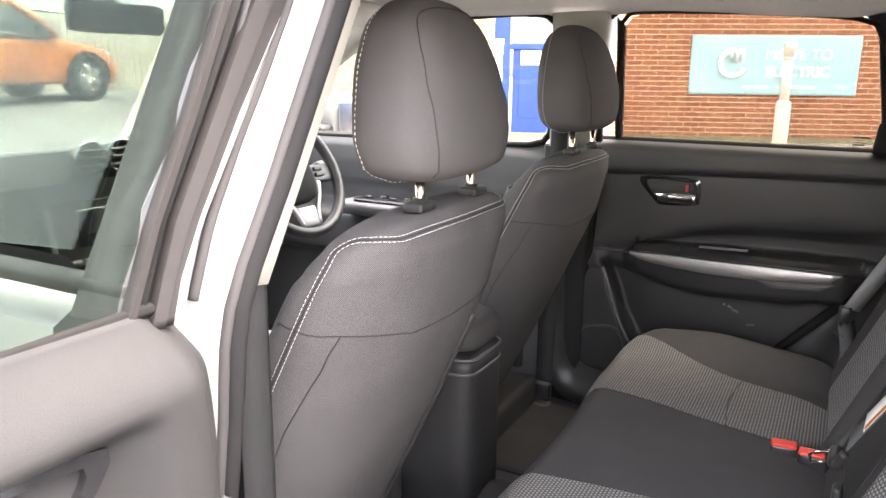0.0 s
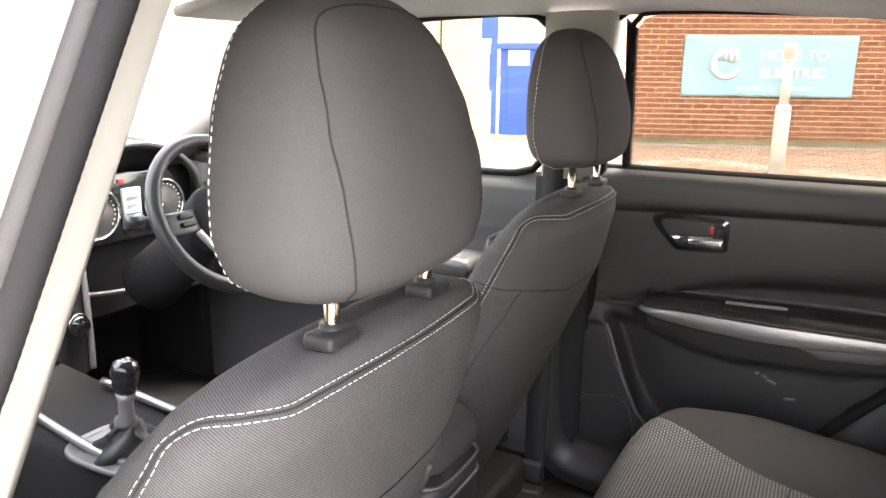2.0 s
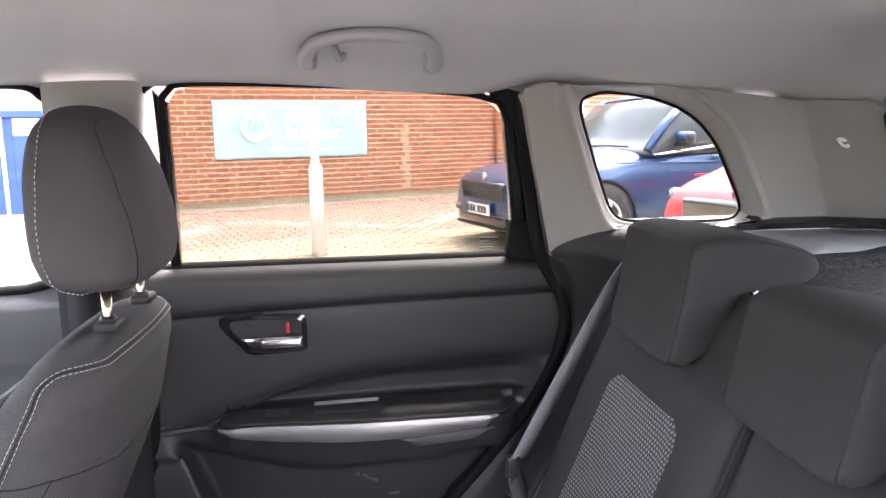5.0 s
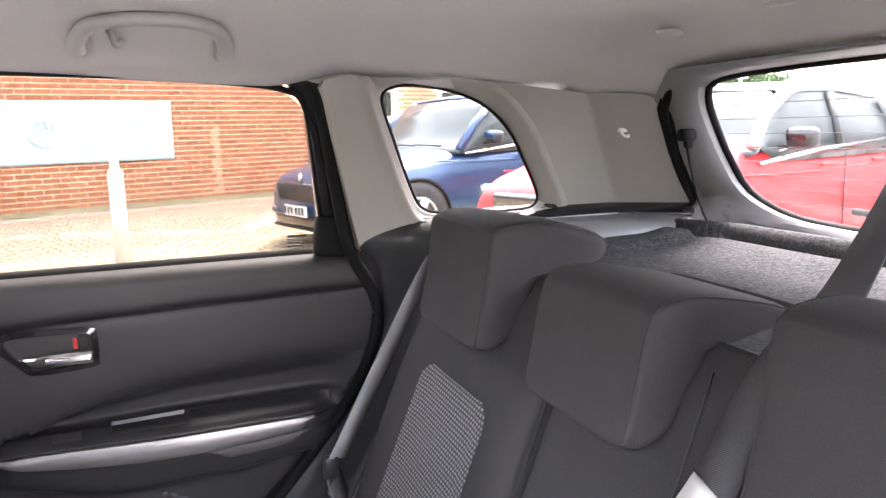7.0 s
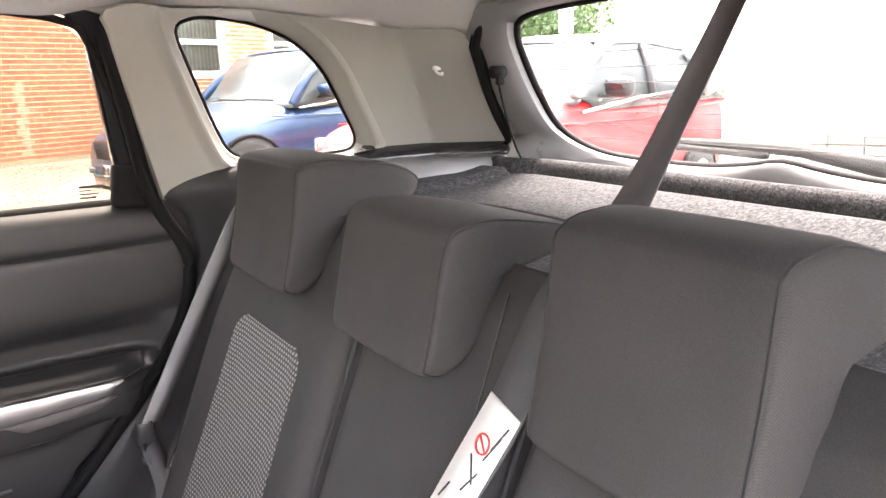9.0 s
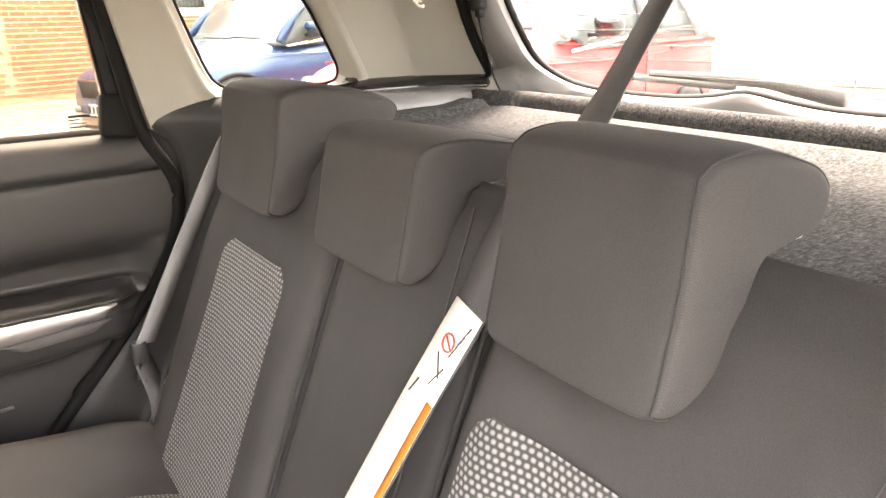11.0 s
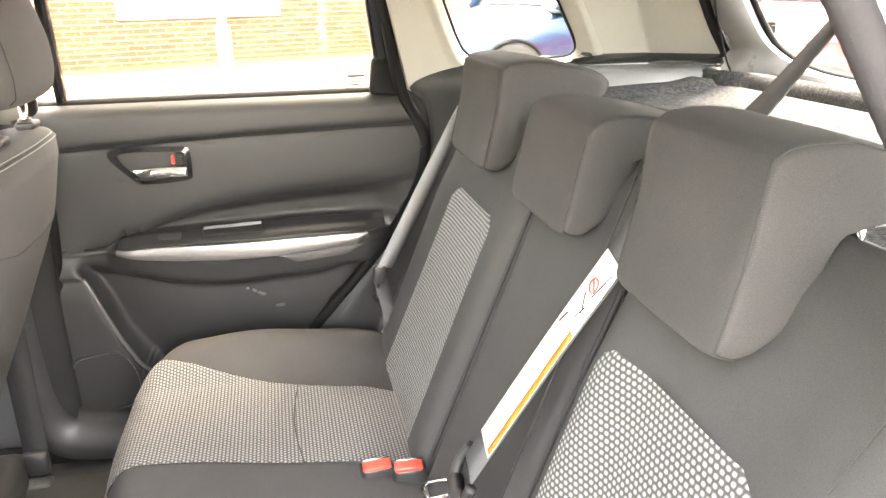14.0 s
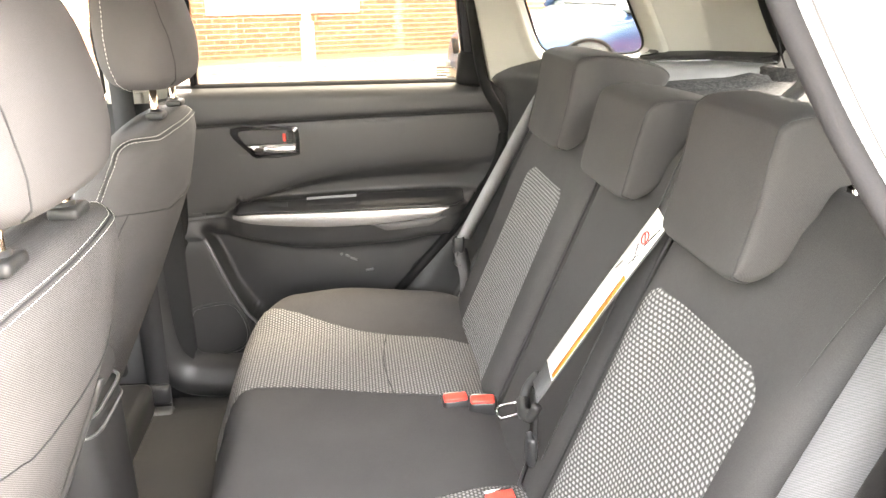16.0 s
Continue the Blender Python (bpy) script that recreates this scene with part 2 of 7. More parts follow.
masonry("brick_buff", (0.34, 0.265, 0.135), (0.44, 0.36, 0.20))
surface("lime_stain", (0.60, 0.40, 0.27), 0.95, grain=90, fine=0.2, large=0.2, wear=4, bump=0.4, dist=0.004)
surface("mortar", (0.74, 0.63, 0.48), 0.95, grain=90, fine=0.15, large=0.1, wear=1.2, bump=0.4, dist=0.004)
masonry("paver_red", (0.18, 0.105, 0.075), (0.26, 0.17, 0.12))
masonry("paver_buff", (0.21, 0.165, 0.10), (0.29, 0.24, 0.16))
masonry("paver_grey", (0.21, 0.19, 0.16), (0.29, 0.265, 0.22))
# ground colour raised well above tarmac, as a reflector for the car's inside
surface("concrete", (0.19, 0.187, 0.18), 0.95, grain=60, fine=0.35, large=0.2, wear=0.7, bump=0.8, dist=0.006)
surface("soil", (0.16, 0.14, 0.08), 0.95, grain=20, fine=0.4, large=0.3, wear=1.5, bump=0.8, dist=0.02)
surface("banner_cyan", (0.42, 0.68, 0.72), 0.5, grain=80, fine=0.03, large=0.06, wear=1.5, bump=0.1)
surface("banner_ink", (0.90, 0.92, 0.92), 0.5, bump=0)
surface("galvanised", (0.70, 0.69, 0.66), 0.55, metal=0.1, grain=60, fine=0.1, large=0.2, wear=4, bump=0.2)
surface("white_paint", (0.80, 0.80, 0.79), 0.5, grain=100, fine=0.03, large=0.06, wear=2, bump=0.1)
surface("blue_paint", (0.018, 0.06, 0.27), 0.45, grain=80, fine=0.05, large=0.1, wear=2, bump=0.1)
surface("pvc_white", (0.80, 0.80, 0.80), 0.3, grain=80, fine=0.02, large=0.04, bump=0.05)
surface("blind", (0.30, 0.31, 0.30), 0.8, grain=50, bump=0.1)
surface("fence_wood", (0.46, 0.42, 0.35), 0.9, grain=30, fine=0.2, large=0.2, wear=2, bump=0.5, dist=0.003)
surface("alloy", (0.55, 0.55, 0.55), 0.3, metal=0.9, grain=200, fine=0.03, bump=0.0)
surface("tyre", (0.02, 0.02, 0.02), 0.85, grain=100, bump=0.3)
surface("lamp_lens", (0.14, 0.145, 0.15), 0.1, metal=0.3, grain=60, fine=0.1, large=0.1, bump=0.0, coat=1.0)
surface("bark", (0.10, 0.075, 0.05), 0.95, grain=40, fine=0.4, large=0.2, bump=0.9, dist=0.01)
masonry("leaf", (0.025, 0.065, 0.018), (0.07, 0.14, 0.035), 0.6)

# ---- shapes ----


def box(cx, cy, cz, sx, sy, sz, r=0.0, seg=2):
    bm = bmesh.new()
    bmesh.ops.create_cube(bm, size=1.0, matrix=Matrix.Translation((cx, cy, cz)) @ Matrix.Diagonal((sx, sy, sz, 1)))
    if r:
        bmesh.ops.bevel(bm, geom=bm.edges[:], offset=r, segments=seg, profile=0.5, affect="EDGES")
    return from_bm(bm)


def from_bm(bm):
    bm.verts.index_update()
    g = ([v.co.copy() for v in bm.verts], [[v.index for v in f.verts] for f in bm.faces])
    bm.free()
    return g


def join(*geos):
    V, F = [], []
    for v, f in geos:
        k = len(V)
        V += list(v)
        F += [[i + k for i in q] for q in f]
    return V, F


def moved(g, m):
    return [m @ Vector(v) for v in g[0]], g[1]


def loft(rings, cap=True, closed=True):
    n, V, F = len(rings[0]), [Vector(p) for r in rings for p in r], []
    for i in range(len(rings) - 1):
        for j in range(n if closed else n - 1):
            k = (j + 1) % n
            F.append([i * n + j, i * n + k, (i + 1) * n + k, (i + 1) * n + j])
    if cap and closed:
        F.append(list(range(n))[::-1])
        F.append([(len(rings) - 1) * n + j for j in range(n)])
    return V, F


def sheet(f, us, vs):
    return loft([[f(u, v) for v in vs] for u in us], cap=False, closed=False)


def span(a, b, n):
    return [a + (b - a) * i / (n - 1) for i in range(n)]


def smooth_path(pts, n=8, closed=False):
    """Catmull-Rom through the points."""
    P, out = [Vector(p) for p in pts], []
    m = len(P)
    for i in range(m if closed else m - 1):
        p0, p1, p2, p3 = (P[(i + d) % m] if closed else P[min(max(i + d, 0), m - 1)] for d in (-1, 0, 1, 2))
        for k in range(n):
            t = k / n
            out.append(0.5 * (2 * p1 + (p2 - p0) * t + (2 * p0 - 5 * p1 + 4 * p2 - p3) * t * t + (3 * p1 - p0 - 3 * p2 + p3) * t ** 3))
    if not closed:
        out.append(P[-1])
    return out


def frames_of(P, closed, up):
    out = []
    for i, p in enumerate(P):
        a, b = (P[i - 1], P[(i + 1) % len(P)]) if closed else (P[max(i - 1, 0)], P[min(i + 1, len(P) - 1)])
        t = (b - a).normalized()
        s = t.cross(up)
        s = s.normalized() if s.length > 1e-4 else t.orthogonal().normalized()
        out.append((t, s, s.cross(t).normalized()))
    return out


def tube(pts, r, n=10, closed=False, up=(0, 0, 1), flat=1.0):
    """A tube along a path; r is a number or a list; flat squeezes it along the second axis."""
    P = [Vector(p) for p in pts]
    R = r if isinstance(r, list) else [r] * len(P)
    rings = []
    for p, (t, s, u), q in zip(P, frames_of(P, closed, Vector(up)), R):
        rings.append([p + s * (q * math.cos(a)) + u * (q * flat * math.sin(a)) for a in (2 * math.pi * k / n for k in range(n))])
    if closed:
        rings.append(rings[0])
    return loft(rings, cap=not closed)


def ribbon(pts, width, thick, side):
    """A flat strap along a path; side: across it (a vector, or one for each point)."""
    P = [Vector(p) for p in pts]
    rings = []
    for i, p in enumerate(P):
        t = (P[min(i + 1, len(P) - 1)] - P[max(i - 1, 0)]).normalized()
        s = Vector(side[i] if isinstance(side, list) else side)
        s = (s - t * s.dot(t)).normalized() * width / 2
        u = s.cross(t).normalized() * thick / 2
        rings.append([p - s - u, p + s - u, p + s + u, p - s + u])
    return loft(rings)


def dashes(pts, length, gap, r):
    """Stitches along a path."""
    P, out, k = [Vector(p) for p in pts], [], 0.0
    acc = [0.0]
    for a, b in zip(P, P[1:]):
        acc.append(acc[-1] + (b - a).length)

    def at(d):
        for i in range(len(P) - 1):
            if acc[i + 1] >= d:
                return P[i].lerp(P[i + 1], (d - acc[i]) / max(acc[i + 1] - acc[i], 1e-9))
        return P[-1]
    while k + length < acc[-1]:
        out.append(tube([at(k), at(k + length / 2), at(k + length)], [r * 0.6, r, r * 0.6], 5))
        k += length + gap
    return join(*out)


def ring_plate(outer, inner, depth):
    """A plate between two loops of the same count, thickened along the vector depth."""
    O, I, d = [Vector(p) for p in outer], [Vector(p) for p in inner], Vector(depth)
    n = len(O)
    V = O + I + [p + d for p in O] + [p + d for p in I]
    F = []
    for j in range(n):
        k = (j + 1) % n
        F += [[j, k, n + k, n + j], [2 * n + k, 2 * n + j, 3 * n + j, 3 * n + k], [n + j, n + k, 3 * n + k, 3 * n + j], [k, j, 2 * n + j, 2 * n + k]]
    return V, F


def plate(loop, depth):
    """A flat polygon thickened along the vector depth."""
    d, n = Vector(depth), len(loop)
    V = [Vector(p) for p in loop] + [Vector(p) + d for p in loop]
    return V, [list(range(n)), [n + j for j in range(n)][::-1]] + [[(j + 1) % n, j, n + j, n + (j + 1) % n] for j in range(n)]


def resample(loop, n):
    """n points evenly round a closed loop, from its first point on."""
    P = [Vector(p) for p in loop]
    P.append(P[0])
    acc = [0.0]
    for a, b in zip(P, P[1:]):
        acc.append(acc[-1] + (b - a).length)
    out, i = [], 0
    for k in range(n):
        d = acc[-1] * k / n
        while acc[i + 1] < d:
            i += 1
        out.append(P[i].lerp(P[i + 1], (d - acc[i]) / (acc[i + 1] - acc[i])))
    return out


def lerp_table(rows, v):
    """Linear look-up in rows (key, value...)."""
    rows = sorted(rows)
    if v <= rows[0][0]:
        return rows[0][1:]
    for a, b in zip(rows, rows[1:]):
        if v <= b[0]:
            k = (v - a[0]) / (b[0] - a[0])
            k = k * k * (3 - 2 * k)
            return tuple(p + (q - p) * k for p, q in zip(a[1:], b[1:]))
    return rows[-1][1:]


def soft_table(rows, v, d=0.014):
    """A table read softly, without kinks."""
    got = [lerp_table(rows, v + d * k / 4) for k in range(-4, 5)]
    return [sum(c) / 9 for c in zip(*got)]


def step(a, b, v):
    k = min(max((v - a) / (b - a), 0.0), 1.0)
    return k * k * (3 - 2 * k)


def squircle(cx, cy, hx, hy, e, n, z):
    out = []
    for k in range(n):
        a = 2 * math.pi * k / n
        c, s = math.cos(a), math.sin(a)
        out.append((cx + hx * math.copysign(abs(c) ** (2 / e), c), cy + hy * math.copysign(abs(s) ** (2 / e), s), z))
    return out


def mesh_of(name, g, mat, smooth=True):
    me = bpy.data.meshes.new(name)
    me.from_pydata([tuple(v) for v in g[0]], [], g[1])
    me.materials.append(MATS[mat])
    bm = bmesh.new()
    bm.from_mesh(me)
    bmesh.ops.recalc_face_normals(bm, faces=bm.faces[:])
    bm.to_mesh(me)
    bm.free()
    if smooth:
        me.shade_smooth()
    me.update()
    return me


def part(name, g, mat, parent=None, label="", smooth=True, solid=0.0, bevel=0.0, sub=0, sharp=None):
    """One mesh object, under a thing, under a part, or (with no parent) a thing itself."""
    ob = new(name, mesh_of(name, g, mat, smooth))
    if smooth and sharp is not None:
        ob.data.set_sharp_from_angle(angle=radians(sharp))
    if parent:
        ob.parent = parent
    if label:
        ob["label"] = label
    if mat in ("glass_clear", "glass_door", "glass_rear"):
        ob.visible_shadow = False      # clear panes let the daylight in; the dark ones hold it back
    if solid:
        m = ob.modifiers.new("thickness", "SOLIDIFY")
        m.thickness, m.offset = solid, 0.0
    if bevel:
        m = ob.modifiers.new("edges", "BEVEL")
        m.width, m.segments, m.limit_method, m.angle_limit = bevel, 2, "ANGLE", radians(40)
    if sub:
        m = ob.modifiers.new("rounding", "SUBSURF")
        m.levels = m.render_levels = sub
    return ob


def thing(name, label, category, group="", kind="", at=None):
    ob = new(name)
    ob.empty_display_size = 0.1
    if at is not None:
        ob.matrix_world = at
    return tagged(ob, label, category, group, kind)


def words(text, size, mat, parent, m, name="lettering", bold=0.0, thick=0.002):
    cu = bpy.data.curves.new(name, "FONT")
    cu.body, cu.size, cu.extrude, cu.align_x, cu.offset = text, size, thick, "CENTER", bold
    tmp = bpy.data.objects.new(name, cu)
    scene.collection.objects.link(tmp)
    bpy.context.view_layer.update()
    me = bpy.data.meshes.new_from_object(tmp.evaluated_get(bpy.context.evaluated_depsgraph_get()))
    bpy.data.objects.remove(tmp)
    bpy.data.curves.remove(cu)
    me.materials.clear()
    me.materials.append(MATS[mat])
    ob = new(name, me)
    ob.parent = parent
    ob.matrix_world = m
    return ob



# ---- the ground and what stands outside ----
WALL_Y, WALL_K = 12.55, 0.38
WALL_M = Matrix.Translation((0, WALL_Y, 0)) @ Matrix.Rotation(math.atan(WALL_K), 4, "Z")  # local x along the wall, y into it


def rise(x, y):
    q = min(max((y - 2.0) / (WALL_Y + WALL_K * x - 2.0), 0.0), 1.0) if WALL_Y + WALL_K * x > 3 else 0.0
    return 0.29 * q + 0.55 * step(-5.0, -11.0, x)


gx = sorted(set(span(-70, 70, 29) + span(-12, 12, 49)))
gy = sorted(set(span(-70, 70, 29) + span(-4, 18, 45)))
# paleness added so the ground throws daylight up into the open car
ground = part("ground", sheet(lambda x, y: (x, y, rise(x, y)), gx, gy), "concrete")
tagged(ground, "pale weathered concrete of a car park rising gently", "ground", kind="structure")


def pavers():
    """Small block pavers in courses along the wall, sorted by colour."""
    rnd = random.Random(5)
    out = {"paver_red": ([], []), "paver_buff": ([], []), "paver_grey": ([], [])}
    L, D = 0.2, 0.1
    for j in range(int(7.4 / D)):
        v = -0.55 - j * D
        for i in range(int(15.0 / L)):
            u = -9.5 + i * L + (L / 2 if j % 2 else 0)
            zig = abs(((u * 0.5 + 0.35) % 2.0) - 1.0)
            band = abs(-v - (2.2 + 1.5 * zig)) < 0.16
            kind = "paver_grey" if band or -v < 0.9 else "paver_buff" if -v > 3.9 + 0.25 * zig else "paver_red"
            V, F = out[kind]
            k = len(V)
            a, b, h = L / 2 - 0.004, D / 2 - 0.004, 0.012 + rnd.uniform(-0.003, 0.003)
            for du, dv, dz in ((-a, -b, 0), (a, -b, 0), (a, b, 0), (-a, b, 0), (-a + .006, -b + .006, h), (a - .006, -b + .006, h), (a - .006, b - .006, h), (-a + .006, b - .006, h)):
                p = WALL_M @ Vector((u + du, v + dv, 0))
                V.append((p.x, p.y, rise(p.x, p.y) + dz))
            F += [[k + q for q in f] for f in ((4, 5, 6, 7), (0, 1, 5, 4), (1, 2, 6, 5), (2, 3, 7, 6), (3, 0, 4, 7))]
    return out


paving = thing("pavement", "block paving in red, buff and grey along the building", "pavement", kind="structure")
for mat, g in pavers().items():
    tagged(part("paving_block", g, mat, paving, smooth=False), kind="stuff")

verge = part("verge", sheet(lambda u, v: (lambda p: (p.x, p.y, rise(p.x, p.y) + 0.015 + 0.05 * (1 - abs(v + 0.28) / 0.28) + 0.02 * noise.noise((u * 3, v * 9, 0))))(WALL_M @ Vector((u, v, 0))), span(-9.5, 5.5, 160), span(-0.55, -0.01, 7)), "soil")
tagged(verge, "mossy strip of soil and litter along the brick wall", "verge", kind="structure")

# the brick building: backing of mortar, then single bricks
COURSE, BRICK_L, BRICK_H = 0.082, 0.245, 0.065
WALL_TOP, WALL_U0, WALL_U1 = 4.2, -11.0, 9.0
HOLES = [(-5.72, -4.62, 0.24, 2.62), (3.72, 4.80, 1.55, 2.9), (6.0, 7.1, 1.55, 2.9)]  # door, windows

building = thing("building", "orange brick building with a blue door and white windows", "building")


def wall_backing():
    us = sorted({WALL_U0, WALL_U1, *[h[0] for h in HOLES], *[h[1] for h in HOLES]})
    zs = sorted({-0.3, WALL_TOP, *[h[2] for h in HOLES], *[h[3] for h in HOLES]})
    out = []
    for a, b in zip(us, us[1:]):
        for c, d in zip(zs, zs[1:]):
            if any(h[0] <= a and b <= h[1] and h[2] <= c and d <= h[3] for h in HOLES):
                continue
            out.append(moved(box((a + b) / 2, 0.15, (c + d) / 2, b - a, 0.29, d - c), WALL_M))
    return join(*out)


part("wall", wall_backing(), "mortar", building, "pale mortar joints", smooth=False)
part("roof", moved(join(box(-1, 1.2, WALL_TOP + 0.1, 20.6, 3.0, 0.2, 0.02), box(-1, -0.12, WALL_TOP - 0.02, 20.6, 0.12, 0.14, 0.02)), WALL_M), "white_paint", building, "flat roof with a white fascia board", smooth=False)

door_1 = part("door", moved(join(box(-5.02, 0.10, 0.98, 0.76, 0.05, 1.44, 0.006), box(-5.02, 0.09, 1.0, 0.55, 0.05, 0.9, 0.01)), WALL_M), "blue_paint", building, "blue painted door with a white notice", smooth=False)
part("door_frame", moved(join(box(-5.58, 0.06, 1.43, 0.26, 0.12, 2.36, 0.008), box(-4.63, 0.06, 1.43, 0.05, 0.12, 2.36, 0.008), box(-5.02, 0.06, 1.74, 0.86, 0.11, 0.09, 0.006)), WALL_M), "blue_paint", door_1, "blue frame", smooth=False)
part("fanlight", moved(box(-5.02, 0.1, 2.2, 0.80, 0.02, 0.84), WALL_M), "blind", door_1, "grey glazed panel over the door", smooth=False)
part("blind_rail", moved(box(-5.02, 0.085, 2.0, 0.80, 0.02, 0.07), WALL_M), "white_paint", door_1, smooth=False)
part("notice", moved(box(-5.10, 0.055, 1.56, 0.34, 0.006, 0.24), WALL_M), "label_white", door_1, "white paper notice", smooth=False)
part("door_step", moved(box(-5.17, -0.1, 0.24, 1.2, 0.5, 0.10, 0.01), WALL_M), "galvanised", building, "concrete door step", smooth=False)
for u in (3.72, 6.0):
    win = part("window", moved(box(u + 0.54, 0.14, 2.22, 1.0, 0.01, 1.3), WALL_M), "car_glass", building, "white-framed window with vertical blinds", smooth=False)
    win.data.materials[0] = MATS["glass_clear"]
    bars = [box(u + 0.03, 0.1, 2.22, 0.07, 0.09, 1.34, 0.008), box(u + 1.05, 0.1, 2.22, 0.07, 0.09, 1.34, 0.008), box(u + 0.54, 0.1, 1.60, 1.08, 0.11, 0.09, 0.008), box(u + 0.54, 0.1, 2.85, 1.08, 0.09, 0.08, 0.008), box(u + 0.54, 0.1, 2.18, 1.0, 0.10, 0.09, 0.008)]
    part("window_frame", moved(join(*bars), WALL_M), "pvc_white", win, smooth=False)
    part("window_sill", moved(box(u + 0.54, -0.02, 1.53, 1.2, 0.2, 0.05, 0.01), WALL_M), "pvc_white", win, smooth=False)
    for k in range(11):
        part("blind_slat", moved(box(0, 0, 0, 0.085, 0.004, 1.2), WALL_M @ pose(u + 0.10 + k * 0.088, 0.22, 2.22, 0, 0, 28)), "blind", win, smooth=False)
    part("reveal", moved(box(u + 0.54, 0.285, 2.2, 1.08, 0.01, 1.36), WALL_M), "plastic_smooth", win, smooth=False)
part("drainpipe", moved(join(tube([(2.70, -0.05, 0.2), (2.70, -0.05, 4.1)], 0.035, 12), tube([(2.70, -0.05, 1.9), (2.70, -0.05, 1.96)], 0.045, 12)), WALL_M), "brick_orange", building, "brown drainpipe")

charger = thing("wall_charger", "white wall-mounted charging point with a cable", "charger")
part("body", moved(join(box(-6.5, -0.07, 1.40, 0.22, 0.13, 0.42, 0.05, 4)), WALL_M), "white_paint", charger)
part("socket", moved(tube([(-6.5, -0.13, 1.26), (-6.5, -0.155, 1.26)], 0.06, 20), WALL_M), "plastic_smooth", charger, "round grey socket")
part("junction_box", moved(box(-6.36, -0.05, 1.03, 0.14, 0.09, 0.14, 0.01), WALL_M), "white_paint", charger)
part("conduit", moved(join(tube([(-6.37, -0.03, 1.10), (-6.37, -0.03, 3.6)], 0.016, 8), tube([(-6.5, -0.04, 1.2), (-6.49, -0.05, 1.08), (-6.44, -0.05, 1.02)], 0.012, 8)), WALL_M), "ink_black", charger, "brown cable conduit")

# banner on the wall
banner = thing("banner", "cyan vinyl banner with white lettering tied to the wall", "banner")


def sag(u, z):
    du, dz = (u + 1.22) / 1.29, (z - 1.47) / 0.46
    return -0.03 - 0.02 * math.exp(-((du - 0.75 - 0.35 * dz) * 6) ** 2) - 0.006 * math.sin(du * 9 + dz * 3)


part("cloth", moved(sheet(lambda u, z: (u, sag(u, z), z), span(-2.52, 0.07, 60), span(1.0, 1.93, 24)), WALL_M), "banner_cyan", banner, solid=0.003)
part("emblem", moved(join(tube([(-1.86 + 0.2 * math.cos(a), -0.065, 1.50 + 0.2 * math.sin(a)) for a in span(0.9, 5.9, 26)], 0.042, 8, flat=0.06, up=(0, 1, 0)), box(-1.89, -0.065, 1.63, 0.05, 0.004, 0.2), box(-1.80, -0.065, 1.60, 0.05, 0.004, 0.2), box(-1.71, -0.065, 1.60, 0.05, 0.004, 0.16), box(-1.79, -0.065, 1.70, 0.2, 0.004, 0.05)), WALL_M), "banner_ink", banner, "plain white ring emblem")
words("MOVE TO", 0.235, "banner_ink", banner, WALL_M @ pose(-0.86, -0.062, 1.56, 90, 0, 0))
words("ELECTRIC", 0.225, "banner_ink", banner, WALL_M @ pose(-0.86, -0.062, 1.30, 90, 0, 0), bold=0.008)
for k, w in enumerate((0.12, 0.2, 0.06, 0.2, 0.19)):
    part("small_print", moved(box(-1.62 + k * 0.235, -0.062, 1.13, w, 0.004, 0.045), WALL_M), "banner_ink", banner, "plain white bar of small print", smooth=False)
for u in (-2.49, -1.62, -0.75, 0.04):
    for z in (1.03, 1.90):
        part("eyelet", moved(tube([(u, -0.036, z), (u, -0.044, z)], 0.012, 10), WALL_M), "chrome", banner)
part("pale_patch", moved(join(*[box(0.82 + 0.03 * math.sin(k * 7.3), -0.010, 0.42 + k * COURSE, 0.14 + 0.07 * math.sin(k * 3.1 + 1), 0.004, 0.06) for k in range(14)]), WALL_M), "lime_stain", building, "lime-stained strip of brickwork", smooth=False)


def post(label, x, y, top, mat):
    z0 = rise(x, y)
    t = thing("lamp_post", label, "post", "posts in the car park")
    t.location = (x, y, z0)
    h = top - z0
    part("base", tube([(0, 0, -0.02), (0, 0, h - 0.62), (0, 0, h - 0.60)], [0.072, 0.070, 0.066], 20), mat, t)
    part("shaft", tube([(0, 0, h - 0.60), (0, 0, h - 0.14)], [0.045, 0.040], 20), mat, t)
    part("collar", tube([(0, 0, h - 0.63), (0, 0, h - 0.57)], [0.078, 0.060], 20), mat, t)
    part("collar", tube([(0, 0, h - 0.165), (0, 0, h - 0.15)], [0.056, 0.056], 20), mat, t)
    part("cap", tube([(0, 0, h - 0.15), (0, 0, h - 0.03), (0, 0, h)], [0.046, 0.058, 0.062], 20), mat, t, "flared cap")
    return t


post("weathered grey metal post with a wider base", -0.56, 7.05, 1.64, "galvanised")
post("white painted metal post before the blue door", -3.70, 7.05, 1.70, "white_paint")


